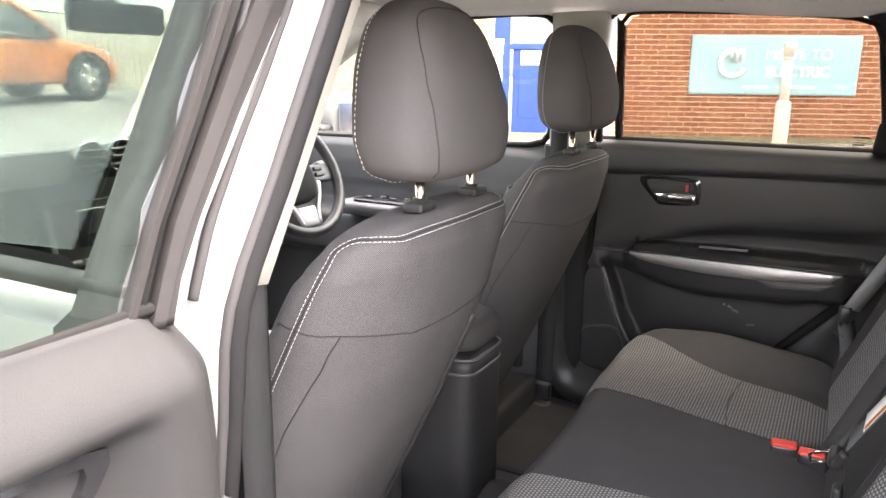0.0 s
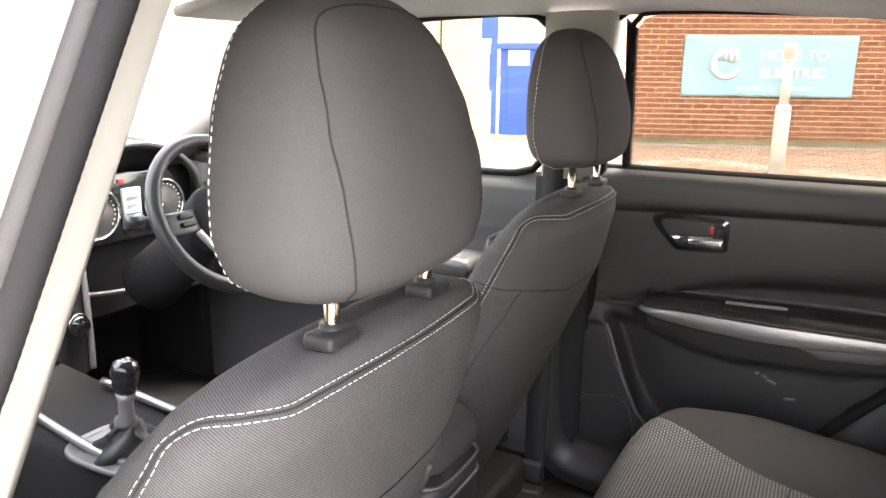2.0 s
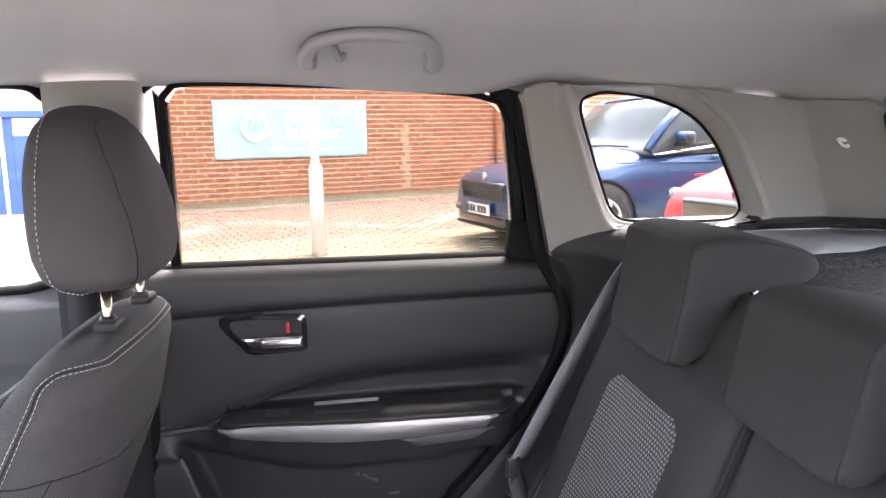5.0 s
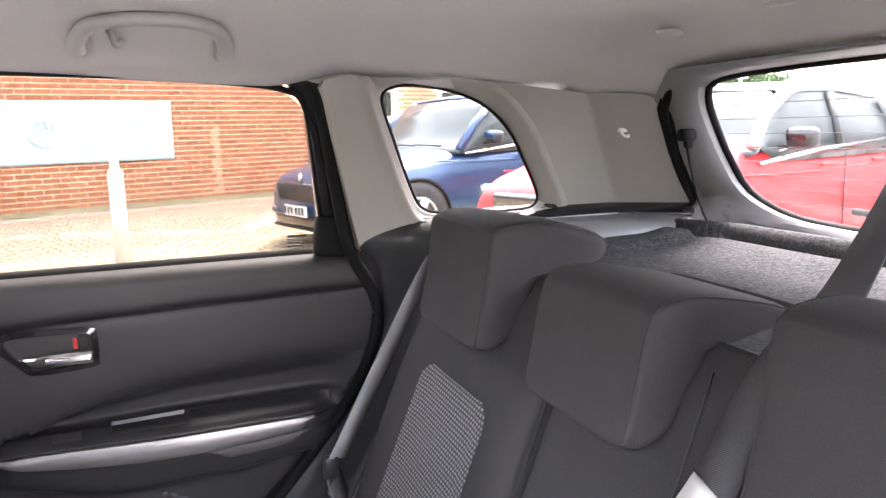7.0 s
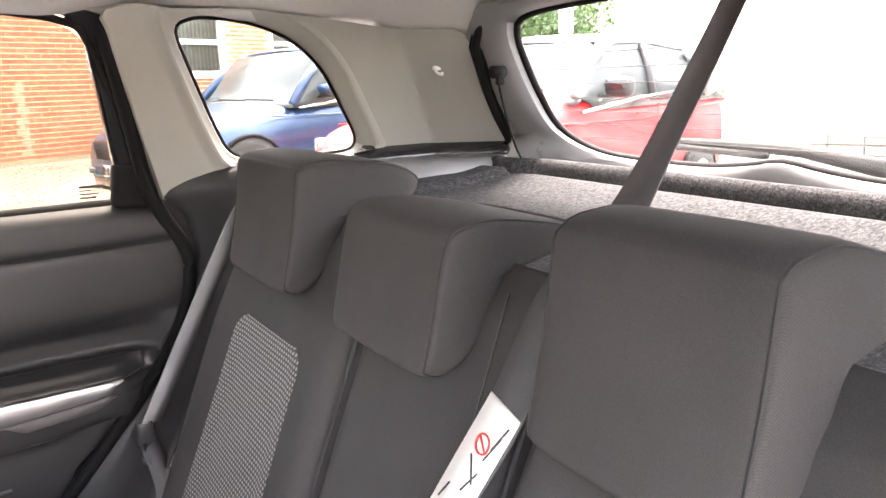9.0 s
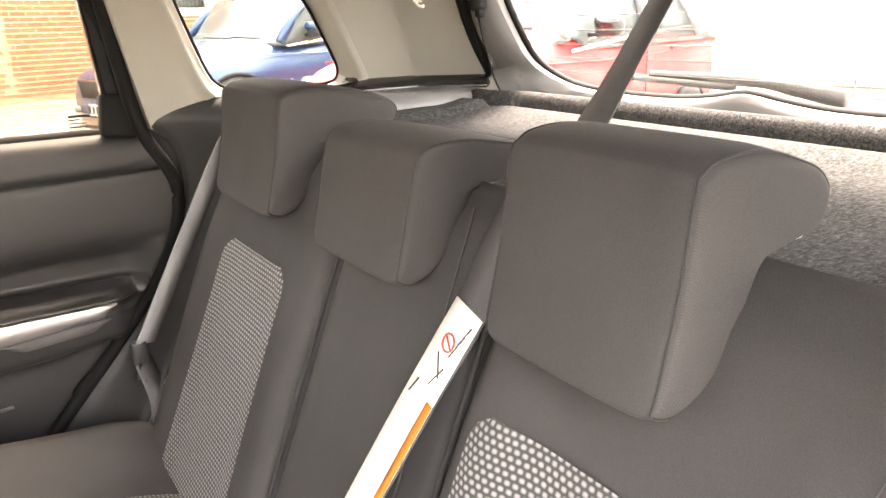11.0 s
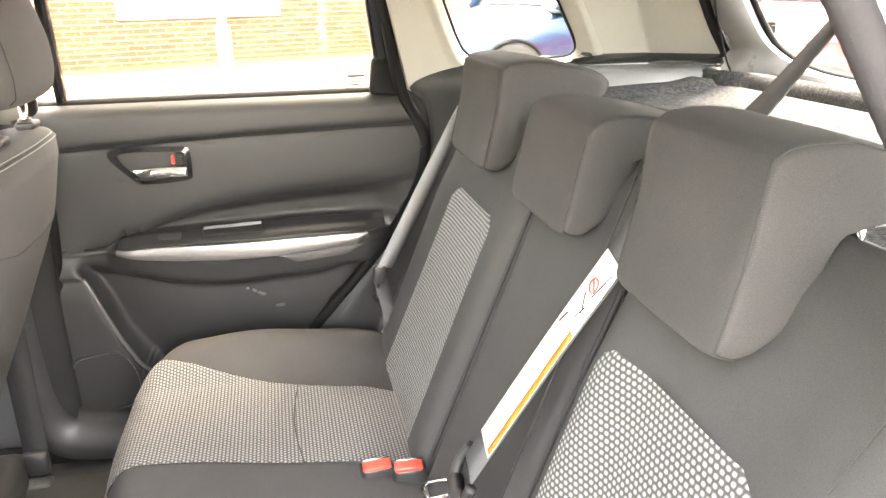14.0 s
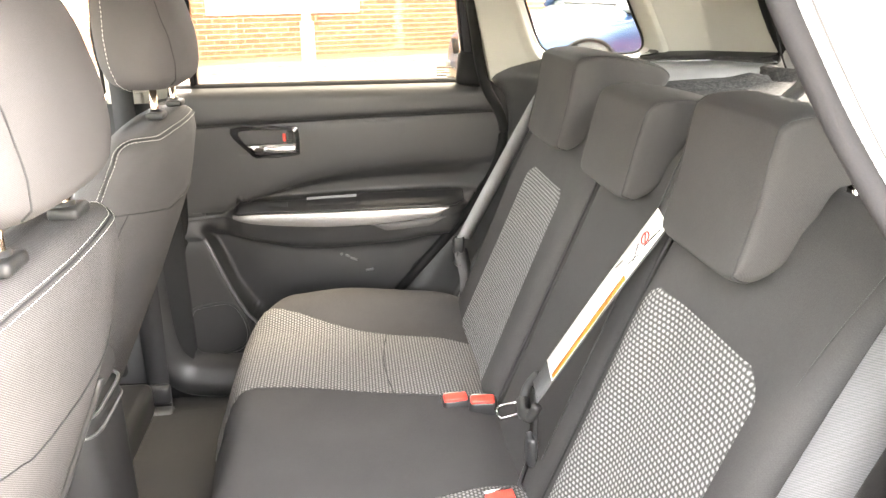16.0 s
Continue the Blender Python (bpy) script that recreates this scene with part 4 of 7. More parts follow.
def panel_rows(x):
    """The lining's profile at x, from below: (z, y, steps up to the next)."""
    ridge, rim = soft_line(RIDGE, x), soft_line(RIM, x, 0.03)
    top, low, lip = soft_line(STRIP_TOP, x), soft_line(STRIP_LOW, x), soft_line(LIP, x)
    a = arm_out(x)
    on = step(-0.478, -0.425, x)
    front = 0.742 - a
    deep = 0.742 + 0.034 * on * step(0.19, 0.10, x)
    back = top + 0.004 + 0.016 * on
    return [(0.42, 0.750, 10), (0.56, 0.749, 14), (0.70, 0.747, 8), (lip - 0.022, 0.748, 3), (lip - 0.010, 0.750 - 0.1 * a, 3), (lip, 0.742 - 0.62 * a, 3), (lip + 0.012, 0.742 - 0.86 * a, 5), (low - 0.004, front + 0.002, 2), (low, front, 3), (top - 0.004, front, 2), (top, front + 0.003, 5), (back, 0.5 * (deep + 0.742) - 0.1 * a, 2), (back + 0.006, deep, 8), (0.45 * back + 0.55 * rim, deep - 0.002, 8), (rim - 0.010, 0.746, 3), (rim + 0.004, 0.738, 3), (rim + 0.03, 0.735, 8), (ridge - 0.012, 0.734, 3), (ridge - 0.001, 0.740, 2), (ridge + 0.004, 0.724, 3), (ridge + 0.016, 0.7185, 6), (1.128, 0.7195, 3), (1.145, 0.727, 3), (1.16, 0.750, 1)]


def panel_shift(x, z):
    """The bin's hollow and the speaker's field ahead of it."""
    e = x - line_at(BIN, z)
    w, soft = step(0.826, 0.795, z), step(0.93, 0.74, z)
    return soft * -0.034 * step(0.007 + 0.05 * step(0.79, 0.86, z), -0.004 - 0.04 * step(0.79, 0.86, z), e) + w * (0.026 * step(-0.004, 0.012, e) * math.exp(-max(e, 0) / 0.07) * step(0.50, 0.60, z))


def panel_y(x, z):
    R = panel_rows(x)
    for (z0, y0, _), (z1, y1, _) in zip(R, R[1:]):
        if z <= z1:
            return y0 + (y1 - y0) * min(max((z - z0) / max(z1 - z0, 1e-6), 0), 1) + panel_shift(x, z)
    return R[-1][1]


def door_lining():
    cols = []
    for u in span(0, 1, 230):
        col = []
        x0 = -0.60 + u * 0.79
        R = panel_rows(x0)
        for (z0, y0, n), (z1, y1, _) in zip(R, R[1:] + [R[-1]]):
            for k in range(n):
                z = z0 + (z1 - z0) * k / n
                x = -0.60 + u * (lerp_table(EDGE, z)[0] + 0.60)
                col.append(Vector((x, panel_y(x, z), z)))
        cols.append(col)
    for _ in range(2):                     # take the hardness off the folds
        new_cols = []
        for col in cols:
            new_cols.append([col[0]] + [Vector((p.x, (a.y + 2 * p.y + b.y) / 4, p.z)) for a, p, b in zip(col, col[1:], col[2:])] + [col[-1]])
        cols = new_cols
    return loft(cols, cap=False, closed=False)


DOOR_WIN = [(-0.515, 1.148), (-0.505, 1.30), (-0.490, 1.430), (-0.475, 1.465), (-0.43, 1.478), (-0.20, 1.472), (-0.02, 1.460), (0.050, 1.448), (0.080, 1.425), (0.118, 1.32), (0.150, 1.215), (0.160, 1.152), (0.05, 1.149), (-0.25, 1.146)]

rear_door = thing("door_1", "closed rear car door with black plastic lining", "car door", kind="structure")
part("lining", door_lining(), "plastic", rear_door, "black grained plastic lining")
part("panel", box(-0.2, 0.83, 0.75, 0.86, 0.05, 0.72, 0.02), "paint_white", rear_door, "white outer skin", smooth=False)
part("sill_rail", join(tube([(x, 0.752, 1.152) for x in span(-0.60, 0.18, 12)], 0.012, 8)), "rubber", rear_door, "rubber window wiper strip")
loop = resample([(x, side_y(z) + 0.01, z) for x, z in DOOR_WIN], 64)
part("window_glass", plate([p + Vector((0, 0.012, 0)) for p in loop], (0, 0.004, 0)), "glass_privacy", rear_door, "dark tinted door glass", smooth=False)
part("window_seal", tube(smooth_path([(x, side_y(z) - 0.002, z) for x, z in DOOR_WIN[:12]], 5), 0.006, 8), "rubber", rear_door, "black rubber glass run")
part("frame_front", plate([(-0.520, side_y(1.15) - 0.004, 1.15), (-0.502, side_y(1.15) - 0.004, 1.15), (-0.478, side_y(1.45) - 0.004, 1.45), (-0.498, side_y(1.47) - 0.004, 1.47)], (0, 0.02, 0)), "gloss_black", rear_door, "black front window frame", smooth=False, bevel=0.003)
part("frame_rear", plate([(0.112, side_y(1.20) - 0.006, 1.21), (0.130, side_y(1.14) - 0.006, 1.14), (0.26, side_y(1.14) - 0.006, 1.14), (0.19, side_y(1.30) - 0.006, 1.30), (0.115, side_y(1.46) - 0.006, 1.46), (0.035, side_y(1.478) - 0.006, 1.478), (0.040, side_y(1.462) - 0.006, 1.462), (0.075, side_y(1.44) - 0.006, 1.44)], (0, 0.02, 0)), "gloss_black", rear_door, "black rear window frame", smooth=False, bevel=0.003)
for k, (w, h) in enumerate(((0.036, 0.0045), (0.018, 0.002), (0.030, 0.002), (0.026, 0.003))):
    part("glass_mark", moved(box(0, 0, 0, w, 0.002, h), pose(0.092 - 0.018 + w / 2 - 0.018, side_y(1.188 - 0.0065 * k) + 0.018, 1.188 - 0.0065 * k, 23, 0, 0)), "seal_grey", rear_door, "small bar of unreadable print on the glass", smooth=False)
part("corner_cover", moved(box(0, 0, 0, 0.062, 0.03, 0.075, 0.008, 2), pose(0.133, 0.728, 1.186, 0, 6, 0)), "rubber", rear_door, "small black corner cover")

def strip(x0, x1, high, low, off, thick, n=44):
    """A strip laid on the armrest's face between two lines."""
    rings = []
    for x in span(x0, x1, n):
        y = 0.742 - arm_out(x) - off
        t, b = high(x), low(x)
        e = min(0.0035, (t - b) * 0.3)
        rings.append([(x, y + thick, t + 0.001), (x, y + 0.0015, t), (x, y, t - e), (x, y - 0.001, (t + b) / 2), (x, y + 0.0004, b + e), (x, y + 0.002, b), (x, y + thick, b - 0.001)])
    return loft(rings)


part("armrest_trim", strip(-0.452, 0.074, lambda x: soft_line(STRIP_TOP, x) + 0.001, lambda x: min(soft_line(STRIP_LOW, x) - 0.001 + 0.022 * step(0.045, 0.074, x), soft_line(STRIP_TOP, x) - 0.001), 0.004, 0.009), "silver", rear_door, "satin silver armrest strip", sharp=50)
part("trim_insert", strip(-0.118, 0.066, lambda x: soft_line(STRIP_LOW, x) - 0.002, lambda x: soft_line(STRIP_LOW, x) - 0.003 - 0.018 * step(-0.118, -0.075, x) * step(0.068, 0.022, x), 0.0035, 0.009), "silver_dark", rear_door, "dark glossy insert below the strip", sharp=50)


def ledge_top(x, k):
    """A point on the armrest's upper side, k from its front edge to the lining."""
    t = soft_line(STRIP_TOP, x)
    return Vector((x, 0.742 - arm_out(x) + 0.002 + k * (arm_out(x) * 0.92 + 0.004), t + 0.0025 + k * 0.019 * step(-0.478, -0.425, x)))


part("armrest_top", sheet(lambda x, k: ledge_top(x, k) + Vector((0, 0, 0.0015 + 0.005 * step(-0.150, -0.142, x) * step(0.25, 0.5, k) * step(0.13, 0.09, x))), span(-0.447, 0.118, 90), span(0, 1, 12)), "plastic_smooth", rear_door, "smooth black armrest top", solid=0.003)
part("grip_recess", loft([[ledge_top(x, k) + Vector((0, 0, dz)) for k, dz in ((0.42, 0.0022), (0.46, 0.0036), (0.70, 0.0036), (0.72, 0.0020), (0.90, 0.0020), (0.94, 0.0090), (0.97, 0.0090), (0.985, 0.0022))] for x in span(-0.272, -0.150, 20)]), "plastic_smooth", rear_door, "pull recess in the armrest", sharp=50)
part("window_switch", loft([[ledge_top(x, k) + Vector((0, 0, dz)) for k, dz in ((0.40, 0.002), (0.45, 0.006), (0.75, 0.008), (0.80, 0.002))] for x in span(-0.365, -0.318, 8)]), "plastic_smooth", rear_door, "window switch", sharp=50)
handle = part("handle_bezel", ring_plate(resample(smooth_path([(-0.437, 0.727, 1.060), (-0.30, 0.727, 1.062), (-0.280, 0.727, 1.054), (-0.279, 0.727, 1.004), (-0.29, 0.727, 0.992), (-0.375, 0.727, 0.988), (-0.397, 0.727, 1.0)], 4, True), 40), resample(smooth_path([(-0.418, 0.724, 1.053), (-0.31, 0.724, 1.054), (-0.289, 0.724, 1.048), (-0.289, 0.724, 1.008), (-0.297, 0.724, 1.000), (-0.372, 0.724, 0.996), (-0.388, 0.724, 1.004)], 4, True), 40), (0, 0.02, 0)), "gloss_black", rear_door, "gloss black handle surround", sharp=40)
part("handle_cup", loft([[(x, 0.7335, 1.054), (x, 0.7365 + 0.008, 1.03), (x, 0.7365 + 0.008, 1.01), (x, 0.7335, 0.996), (x, 0.748, 0.996), (x, 0.748, 1.054)] for x in span(-0.424, -0.285, 12)]), "plastic_smooth", handle, "dark hollow behind the lever")
part("lever", loft([[(x, 0.716 + 0.016 * step(-0.36, -0.408, x) + 0.011 * (1 - math.cos(a)) * 0.4, 1.0125 + (0.0105 - 0.004 * step(-0.35, -0.41, x)) * math.sin(a) - 0.004 * math.cos(a)) for a in (2 * math.pi * k / 12 for k in range(12))] for x in span(-0.408, -0.287, 20)]), "chrome", handle, "chrome door lever")
part("lock_tab", moved(box(0, 0, 0, 0.008, 0.008, 0.020, 0.003, 2), pose(-0.3135, 0.731, 1.036)), "red_plastic", handle, "red lock mark")
part("lock_slider", join(box(-0.300, 0.728, 1.037, 0.018, 0.014, 0.030, 0.004, 2), *[box(-0.300, 0.7195, 1.027 + 0.005 * k, 0.012, 0.003, 0.002) for k in range(5)]), "plastic", handle, "ribbed lock slider")
# lighter grey than the lining: a highlight painted along the raised edge
part("bin_edge", tube(smooth_path([(line_at(BIN, z) - 0.004, panel_y(line_at(BIN, z) - 0.012, z) + 0.002, z) for z in span(0.795, 0.555, 14)], 3), 0.0045, 8), "plastic_grey", rear_door, "pale raised edge of the door bin")
part("speaker_grille", tube(smooth_path([(-0.575, 0.714, 0.60), (-0.53, 0.714, 0.622), (-0.476, 0.714, 0.622), (-0.447, 0.714, 0.58), (-0.444, 0.714, 0.52), (-0.49, 0.714, 0.49), (-0.57, 0.714, 0.49)], 6, True), 0.004, 6, closed=True, up=(0, 1, 0)), "plastic_lower", rear_door, "round speaker cover rim")
for x, z, w in ((-0.18, 0.725, 0.012), (-0.165, 0.716, 0.02), (-0.125, 0.684, 0.022), (-0.195, 0.73, 0.008)):
    part("scuff", moved(box(0, 0, 0, w, 0.002, 0.006, 0.0008, 1), pose(x, panel_y(x, z) - 0.001, z, 0, random.uniform(-40, 40), 0)), "plastic_grey", rear_door, "pale scuff mark")

part("lining_edge", loft([[(lerp_table(EDGE, z)[0] - 0.006, panel_y(0.1, z) + 0.004, z), (lerp_table(EDGE, z)[0] + 0.05, 0.765, z), (lerp_table(EDGE, z)[0] + 0.06, 0.80, z)] for z in span(0.42, 1.16, 30)], closed=False), "plastic_matte", rear_door, "black door edge", solid=0.004)
seal = part("door_seal", tube(smooth_path([(-0.30, 0.70, 0.40), (-0.18, 0.705, 0.50), (-0.02, 0.712, 0.674), (0.072, 0.715, 0.775), (0.153, 0.715, 0.875), (0.200, 0.715, 0.965), (0.214, 0.716, 1.04), (0.200, 0.718, 1.09), (0.172, 0.716, 1.14), (0.152, 0.700, 1.20), (0.130, 0.668, 1.31), (0.108, 0.636, 1.42), (0.095, 0.628, 1.462), (0.03, 0.628, 1.480), (-0.2, 0.628, 1.490), (-0.43, 0.628, 1.494), (-0.50, 0.630, 1.485), (-0.535, 0.635, 1.44), (-0.552, 0.68, 1.30), (-0.562, 0.735, 1.15), (-0.566, 0.73, 0.9), (-0.60, 0.72, 0.45)], 6), 0.012, 12), "rubber")
tagged(seal, "black rubber seal round the rear door opening", "door seal", kind="structure")

# right rear quarter: dark lower moulding, light upper lining with the small window
lower = part("quarter_moulding", loft([[a.lerp(b, t) + Vector((0, 0.030 * math.sin(t * math.pi) * step(1.16, 1.0, a.z), 0)) for t in span(0, 1, 10)] for a, b in zip(smooth_path([(-0.20, 0.71, 0.44), (-0.02, 0.718, 0.66), (0.085, 0.722, 0.775), (0.165, 0.722, 0.875), (0.212, 0.722, 0.965), (0.228, 0.720, 1.055), (0.212, 0.712, 1.13), (0.178, 0.698, 1.166), (0.20, 0.690, 1.20)], 4), smooth_path([(0.02, 0.60, 0.44), (0.07, 0.61, 0.62), (0.13, 0.61, 0.74), (0.20, 0.605, 0.86), (0.27, 0.59, 0.97), (0.31, 0.585, 1.06), (0.35, 0.58, 1.13), (0.37, 0.60, 1.20), (0.36, 0.655, 1.222)], 4))], closed=False), "plastic_lower", solid=0.004)
tagged(lower, "dark plastic moulding beside the rear seat", "trim", kind="structure")


def quarter_y(x, z):
    crease = 0.683 - 0.55 * (z - 1.226)
    return 0.655 - 0.45 * (z - 1.24) - 0.10 * (x - 0.25) + 0.006 * min(max((x - 0.45) / (crease - 0.45), 0), 1) - 0.062 * min(max((x - crease) / 0.10, 0), 1.3)


QWIN = [(0.205, 1.432), (0.225, 1.450), (0.26, 1.452), (0.325, 1.442), (0.39, 1.416), (0.445, 1.370), (0.492, 1.303), (0.525, 1.250), (0.524, 1.228), (0.50, 1.220), (0.42, 1.219), (0.335, 1.222), (0.302, 1.231), (0.278, 1.262), (0.232, 1.362)]
QOUT = [(0.106, 1.434), (0.094, 1.458), (0.14, 1.470), (0.19, 1.463), (0.25, 1.464), (0.31, 1.463), (0.38, 1.456), (0.45, 1.448), (0.56, 1.435), (0.655, 1.430), (0.672, 1.415), (0.682, 1.395), (0.726, 1.323), (0.767, 1.27), (0.808, 1.215), (0.66, 1.219), (0.55, 1.222), (0.45, 1.208), (0.33, 1.206), (0.290, 1.212), (0.186, 1.152), (0.180, 1.156), (0.148, 1.27)]


def around(pts, c, n, corners=False):
    """Resample a loop by angle about c, so that two loops pair up."""
    L = resample([(p[0], 0, p[1]) for p in pts] if corners else smooth_path([(p[0], 0, p[1]) for p in pts], 6, True), 300)
    out = []
    for k in range(n):
        a = 2 * math.pi * k / n
        d = Vector((math.cos(a) / 0.6, 0, math.sin(a)))
        best = None
        for p, q in zip(L, L[1:] + L[:1]):
            e = q - p
            det = e.x * -d.z + e.z * d.x
            if abs(det) < 1e-12:
                continue
            w = Vector((c[0] - p.x, 0, c[1] - p.z))
            s = (w.x * -d.z + w.z * d.x) / det
            r = ((p.x + e.x * s - c[0]) * d.x + (p.z + e.z * s - c[1]) * d.z) / d.length_squared
            if -1e-6 <= s <= 1 + 1e-6 and r > 0 and (best is None or r > best):
                best = r
        out.append(Vector((c[0], 0, c[1])) + d * (best or 0.01))
    return out


qi, qo = around(QWIN, (0.36, 1.33), 144), around(QOUT, (0.36, 1.33), 144, True)
rings = []
for t, lift, out in ((1.0, 0.0, 0.035), (1.03, 0.0, 0.030), (1.17, 0.0, 0.004), (1.20, 0.0, -0.002), (1.24, 0.0, -0.004), (1.30, 0.0, -0.003), *[(1.36 + 0.06 * k, 0, 0) for k in range(22)]):
    ring = []
    for p, q in zip(qi, qo):
        c = Vector((0.36, 0, 1.33))
        r = c + (p - c) * t
        if (r - c).length > (q - c).length:
            r = q
        ring.append((r.x, quarter_y(r.x, r.z) + out + lift, r.z))
    rings.append(ring)
rings.append([(q.x, quarter_y(q.x, q.z), q.z) for q in qo])
rings.append([(q.x, quarter_y(q.x, q.z) + 0.03, q.z) for q in qo])
rings_upper = rings
upper = part("quarter_lining", loft(rings, cap=False), "trim_beige", sharp=24)
tagged(upper, "pale beige pillar lining round the small rear side window", "trim", kind="structure")
qglass = thing("window_1", "small tinted rear side window", "window", kind="structure")
part("pane", plate([(p.x, quarter_y(p.x, p.z) + 0.030, p.z) for p in resample(qi, 48)], (0, 0.004, 0)), "glass_quarter", qglass, smooth=False)
part("window_frame", tube([(p.x, quarter_y(p.x, p.z) + 0.028, p.z) for p in qi], 0.0028, 8, closed=True), "rubber", qglass, "black ceramic edge")
ledge = part("side_ledge", loft([[(x, quarter_y(x, 1.22) + 0.016, 1.213 + 0.026 * step(0.525, 0.56, x)), (x, quarter_y(x, 1.22) - 0.010, 1.212 + 0.004 * step(0.525, 0.56, x)), (x, quarter_y(x, 1.22) - 0.018, 1.206), (x, quarter_y(x, 1.22) - 0.020, 1.200)] for x in span(0.325, 0.80, 30)], closed=False), "gloss_black", solid=0.005, sharp=40)
tagged(ledge, "black plastic rail under the rear side window", "trim", kind="structure")
ledge_wall = part("ledge_wall", loft([[(x, quarter_y(x, 1.22) - 0.014, 1.203), (x, 0.555 - 0.035 * step(0.5, 0.9, x), 1.196), (x, 0.542 - 0.035 * step(0.5, 0.9, x), 1.190), (x, 0.528 - 0.03 * step(0.5, 0.9, x), 1.160), (x, 0.524 - 0.03 * step(0.5, 0.9, x), 1.12)] for x in span(0.325, 0.815, 30)], closed=False), "plastic_ledge", solid=0.004)
tagged(ledge_wall, "dark satin side wall beside the parcel shelf", "trim", kind="structure")
belt_guide = part("belt_guide", box(0.43, 0.555, 1.185, 0.10, 0.05, 0.018, 0.006), "plastic_smooth")
tagged(belt_guide, "black plastic belt outlet in the side ledge", "belt guide")
foot = part("quarter_backing", box(0.345, 0.742, 1.09, 0.20, 0.012, 0.24, 0.004), "plastic_lower", smooth=False)
tagged(foot, "dark panel behind the pillar lining", "trim", kind="structure")
hook = thing("coat_hook", "small pale plastic coat hook on the pillar lining", "hook")
hy = quarter_y(0.645, 1.362)
part("base", box(0.645, hy - 0.003, 1.367, 0.022, 0.008, 0.008, 0.003), "label_white", hook)
part("prong", tube(smooth_path([(0.638, hy - 0.006, 1.364), (0.638, hy - 0.014, 1.358), (0.648, hy - 0.014, 1.355), (0.652, hy - 0.008, 1.358)], 5), 0.0025, 8), "label_white", hook)

# tailgate with the rear window
def gate(y, z, off=0.0):
    return Vector((0.84 - 0.65 * (z - 1.245) + off - 0.03 * (abs(y) / 0.6) ** 3, y, z))


RWIN = [(0.436, 1.25), (0.445, 1.31), (0.440, 1.37), (0.425, 1.42), (0.385, 1.447), (0.25, 1.456), (0.0, 1.458), (-0.25, 1.456), (-0.385, 1.447), (-0.425, 1.42), (-0.440, 1.37), (-0.445, 1.31), (-0.436, 1.25), (-0.37, 1.21), (-0.26, 1.198), (-0.14, 1.197), (-0.06, 1.205), (0.0, 1.215), (0.06, 1.205), (0.14, 1.197), (0.26, 1.198), (0.37, 1.21)]
tailgate = thing("tailgate", "closed tailgate with dark plastic lining and heated window", "tailgate", kind="structure")
ri = resample(smooth_path([gate(y, z) for y, z in RWIN], 4, True), 96)
ro = []
for p in ri:
    c = Vector((0, 0, 1.33))
    d = Vector((0, p.y, p.z - 1.33)).normalized()
    k = min((0.515 if d.z > 0 else 0.515 + 0.045 * min(-d.z * 3, 1)) / max(abs(d.y), 1e-6), (0.140 if d.z > 0 else 0.26) / max(abs(d.z), 1e-6))
    q = gate(d.y * k, 1.33 + d.z * k, 0.0)
    low = step(1.25, 1.17, q.z)
    ro.append(Vector((q.x - 0.085 * low, q.y, max(q.z, 1.160))))


def gate_ring(k, out):
    """A ring of the tailgate's lining between the window's edge and its rim; the lower board is flat and smooth."""
    return [p.lerp(q, k) + Vector((-out * step(1.215, 1.30, p.lerp(q, k).z) - 0.25 * out * step(1.25, 1.2, p.z), 0, 0)) for p, q in zip(ri, ro)]


part("lining", loft([[p + Vector((0.03, 0, 0)) for p in ri], ri, gate_ring(0.08, 0.010), gate_ring(0.25, 0.020), gate_ring(0.55, 0.026), gate_ring(0.85, 0.026), ro, [q + Vector((0.06, 0, 0)) for q in ro]], cap=False), "plastic_tail", tailgate, "grey plastic lining", sharp=24)
part("window_glass", plate([p + Vector((0.028, 0, 0)) for p in ri], (0.004, 0, 0)), "glass_rear", tailgate, "tinted rear window", smooth=False)
part("window_seal", tube([p + Vector((0.022, 0, 0)) for p in ri], 0.007, 8, closed=True), "rubber", tailgate, "black edge band")
part("heater_wires", join(*[tube([gate(y, z, 0.026) for y in span(-0.43, 0.43, 14)], 0.0006, 4) for z in span(1.235, 1.43, 9)]), "ink_black", tailgate, "thin heater wires")
part("rear_wiper", join(tube([gate(0.27, 1.225, 0.06), gate(0.05, 1.218, 0.06)], 0.006, 8), tube([gate(0.22, 1.232, 0.07), gate(0.0, 1.228, 0.075), gate(-0.12, 1.21, 0.07)], [0.006, 0.010, 0.014], 8)), "ink_black", tailgate, "rear wiper arm and blade")
button = part("shelf_cord_button", join(tube([gate(0.455, 1.356, -0.05), gate(0.455, 1.356, -0.024)], 0.011, 12), box(gate(0.455, 1.345, -0.04).x, 0.455, 1.343, 0.016, 0.012, 0.02, 0.004)), "rubber", tailgate, "round black cord peg")
cord = part("shelf_cord", tube(smooth_path([gate(0.455, 1.345, -0.045), (0.745, 0.470, 1.28), (0.775, 0.465, 1.20), (0.80, 0.43, 1.165), (0.83, 0.36, 1.155), (0.84, 0.28, 1.152)], 8), 0.0022, 6), "rubber", None)
tagged(cord, "thin black lifting cord of the parcel shelf", "cord")
gate_seal = part("tailgate_seal", tube(smooth_path([(0.69, 0.40, 1.456), (0.688, 0.455, 1.438), (0.690, 0.482, 1.395), (0.734, 0.512, 1.323), (0.776, 0.535, 1.265), (0.818, 0.548, 1.205), (0.84, 0.55, 1.13)], 6), 0.0075, 10), "rubber")
tagged(gate_seal, "black rubber seal of the tailgate opening", "door seal", kind="structure")
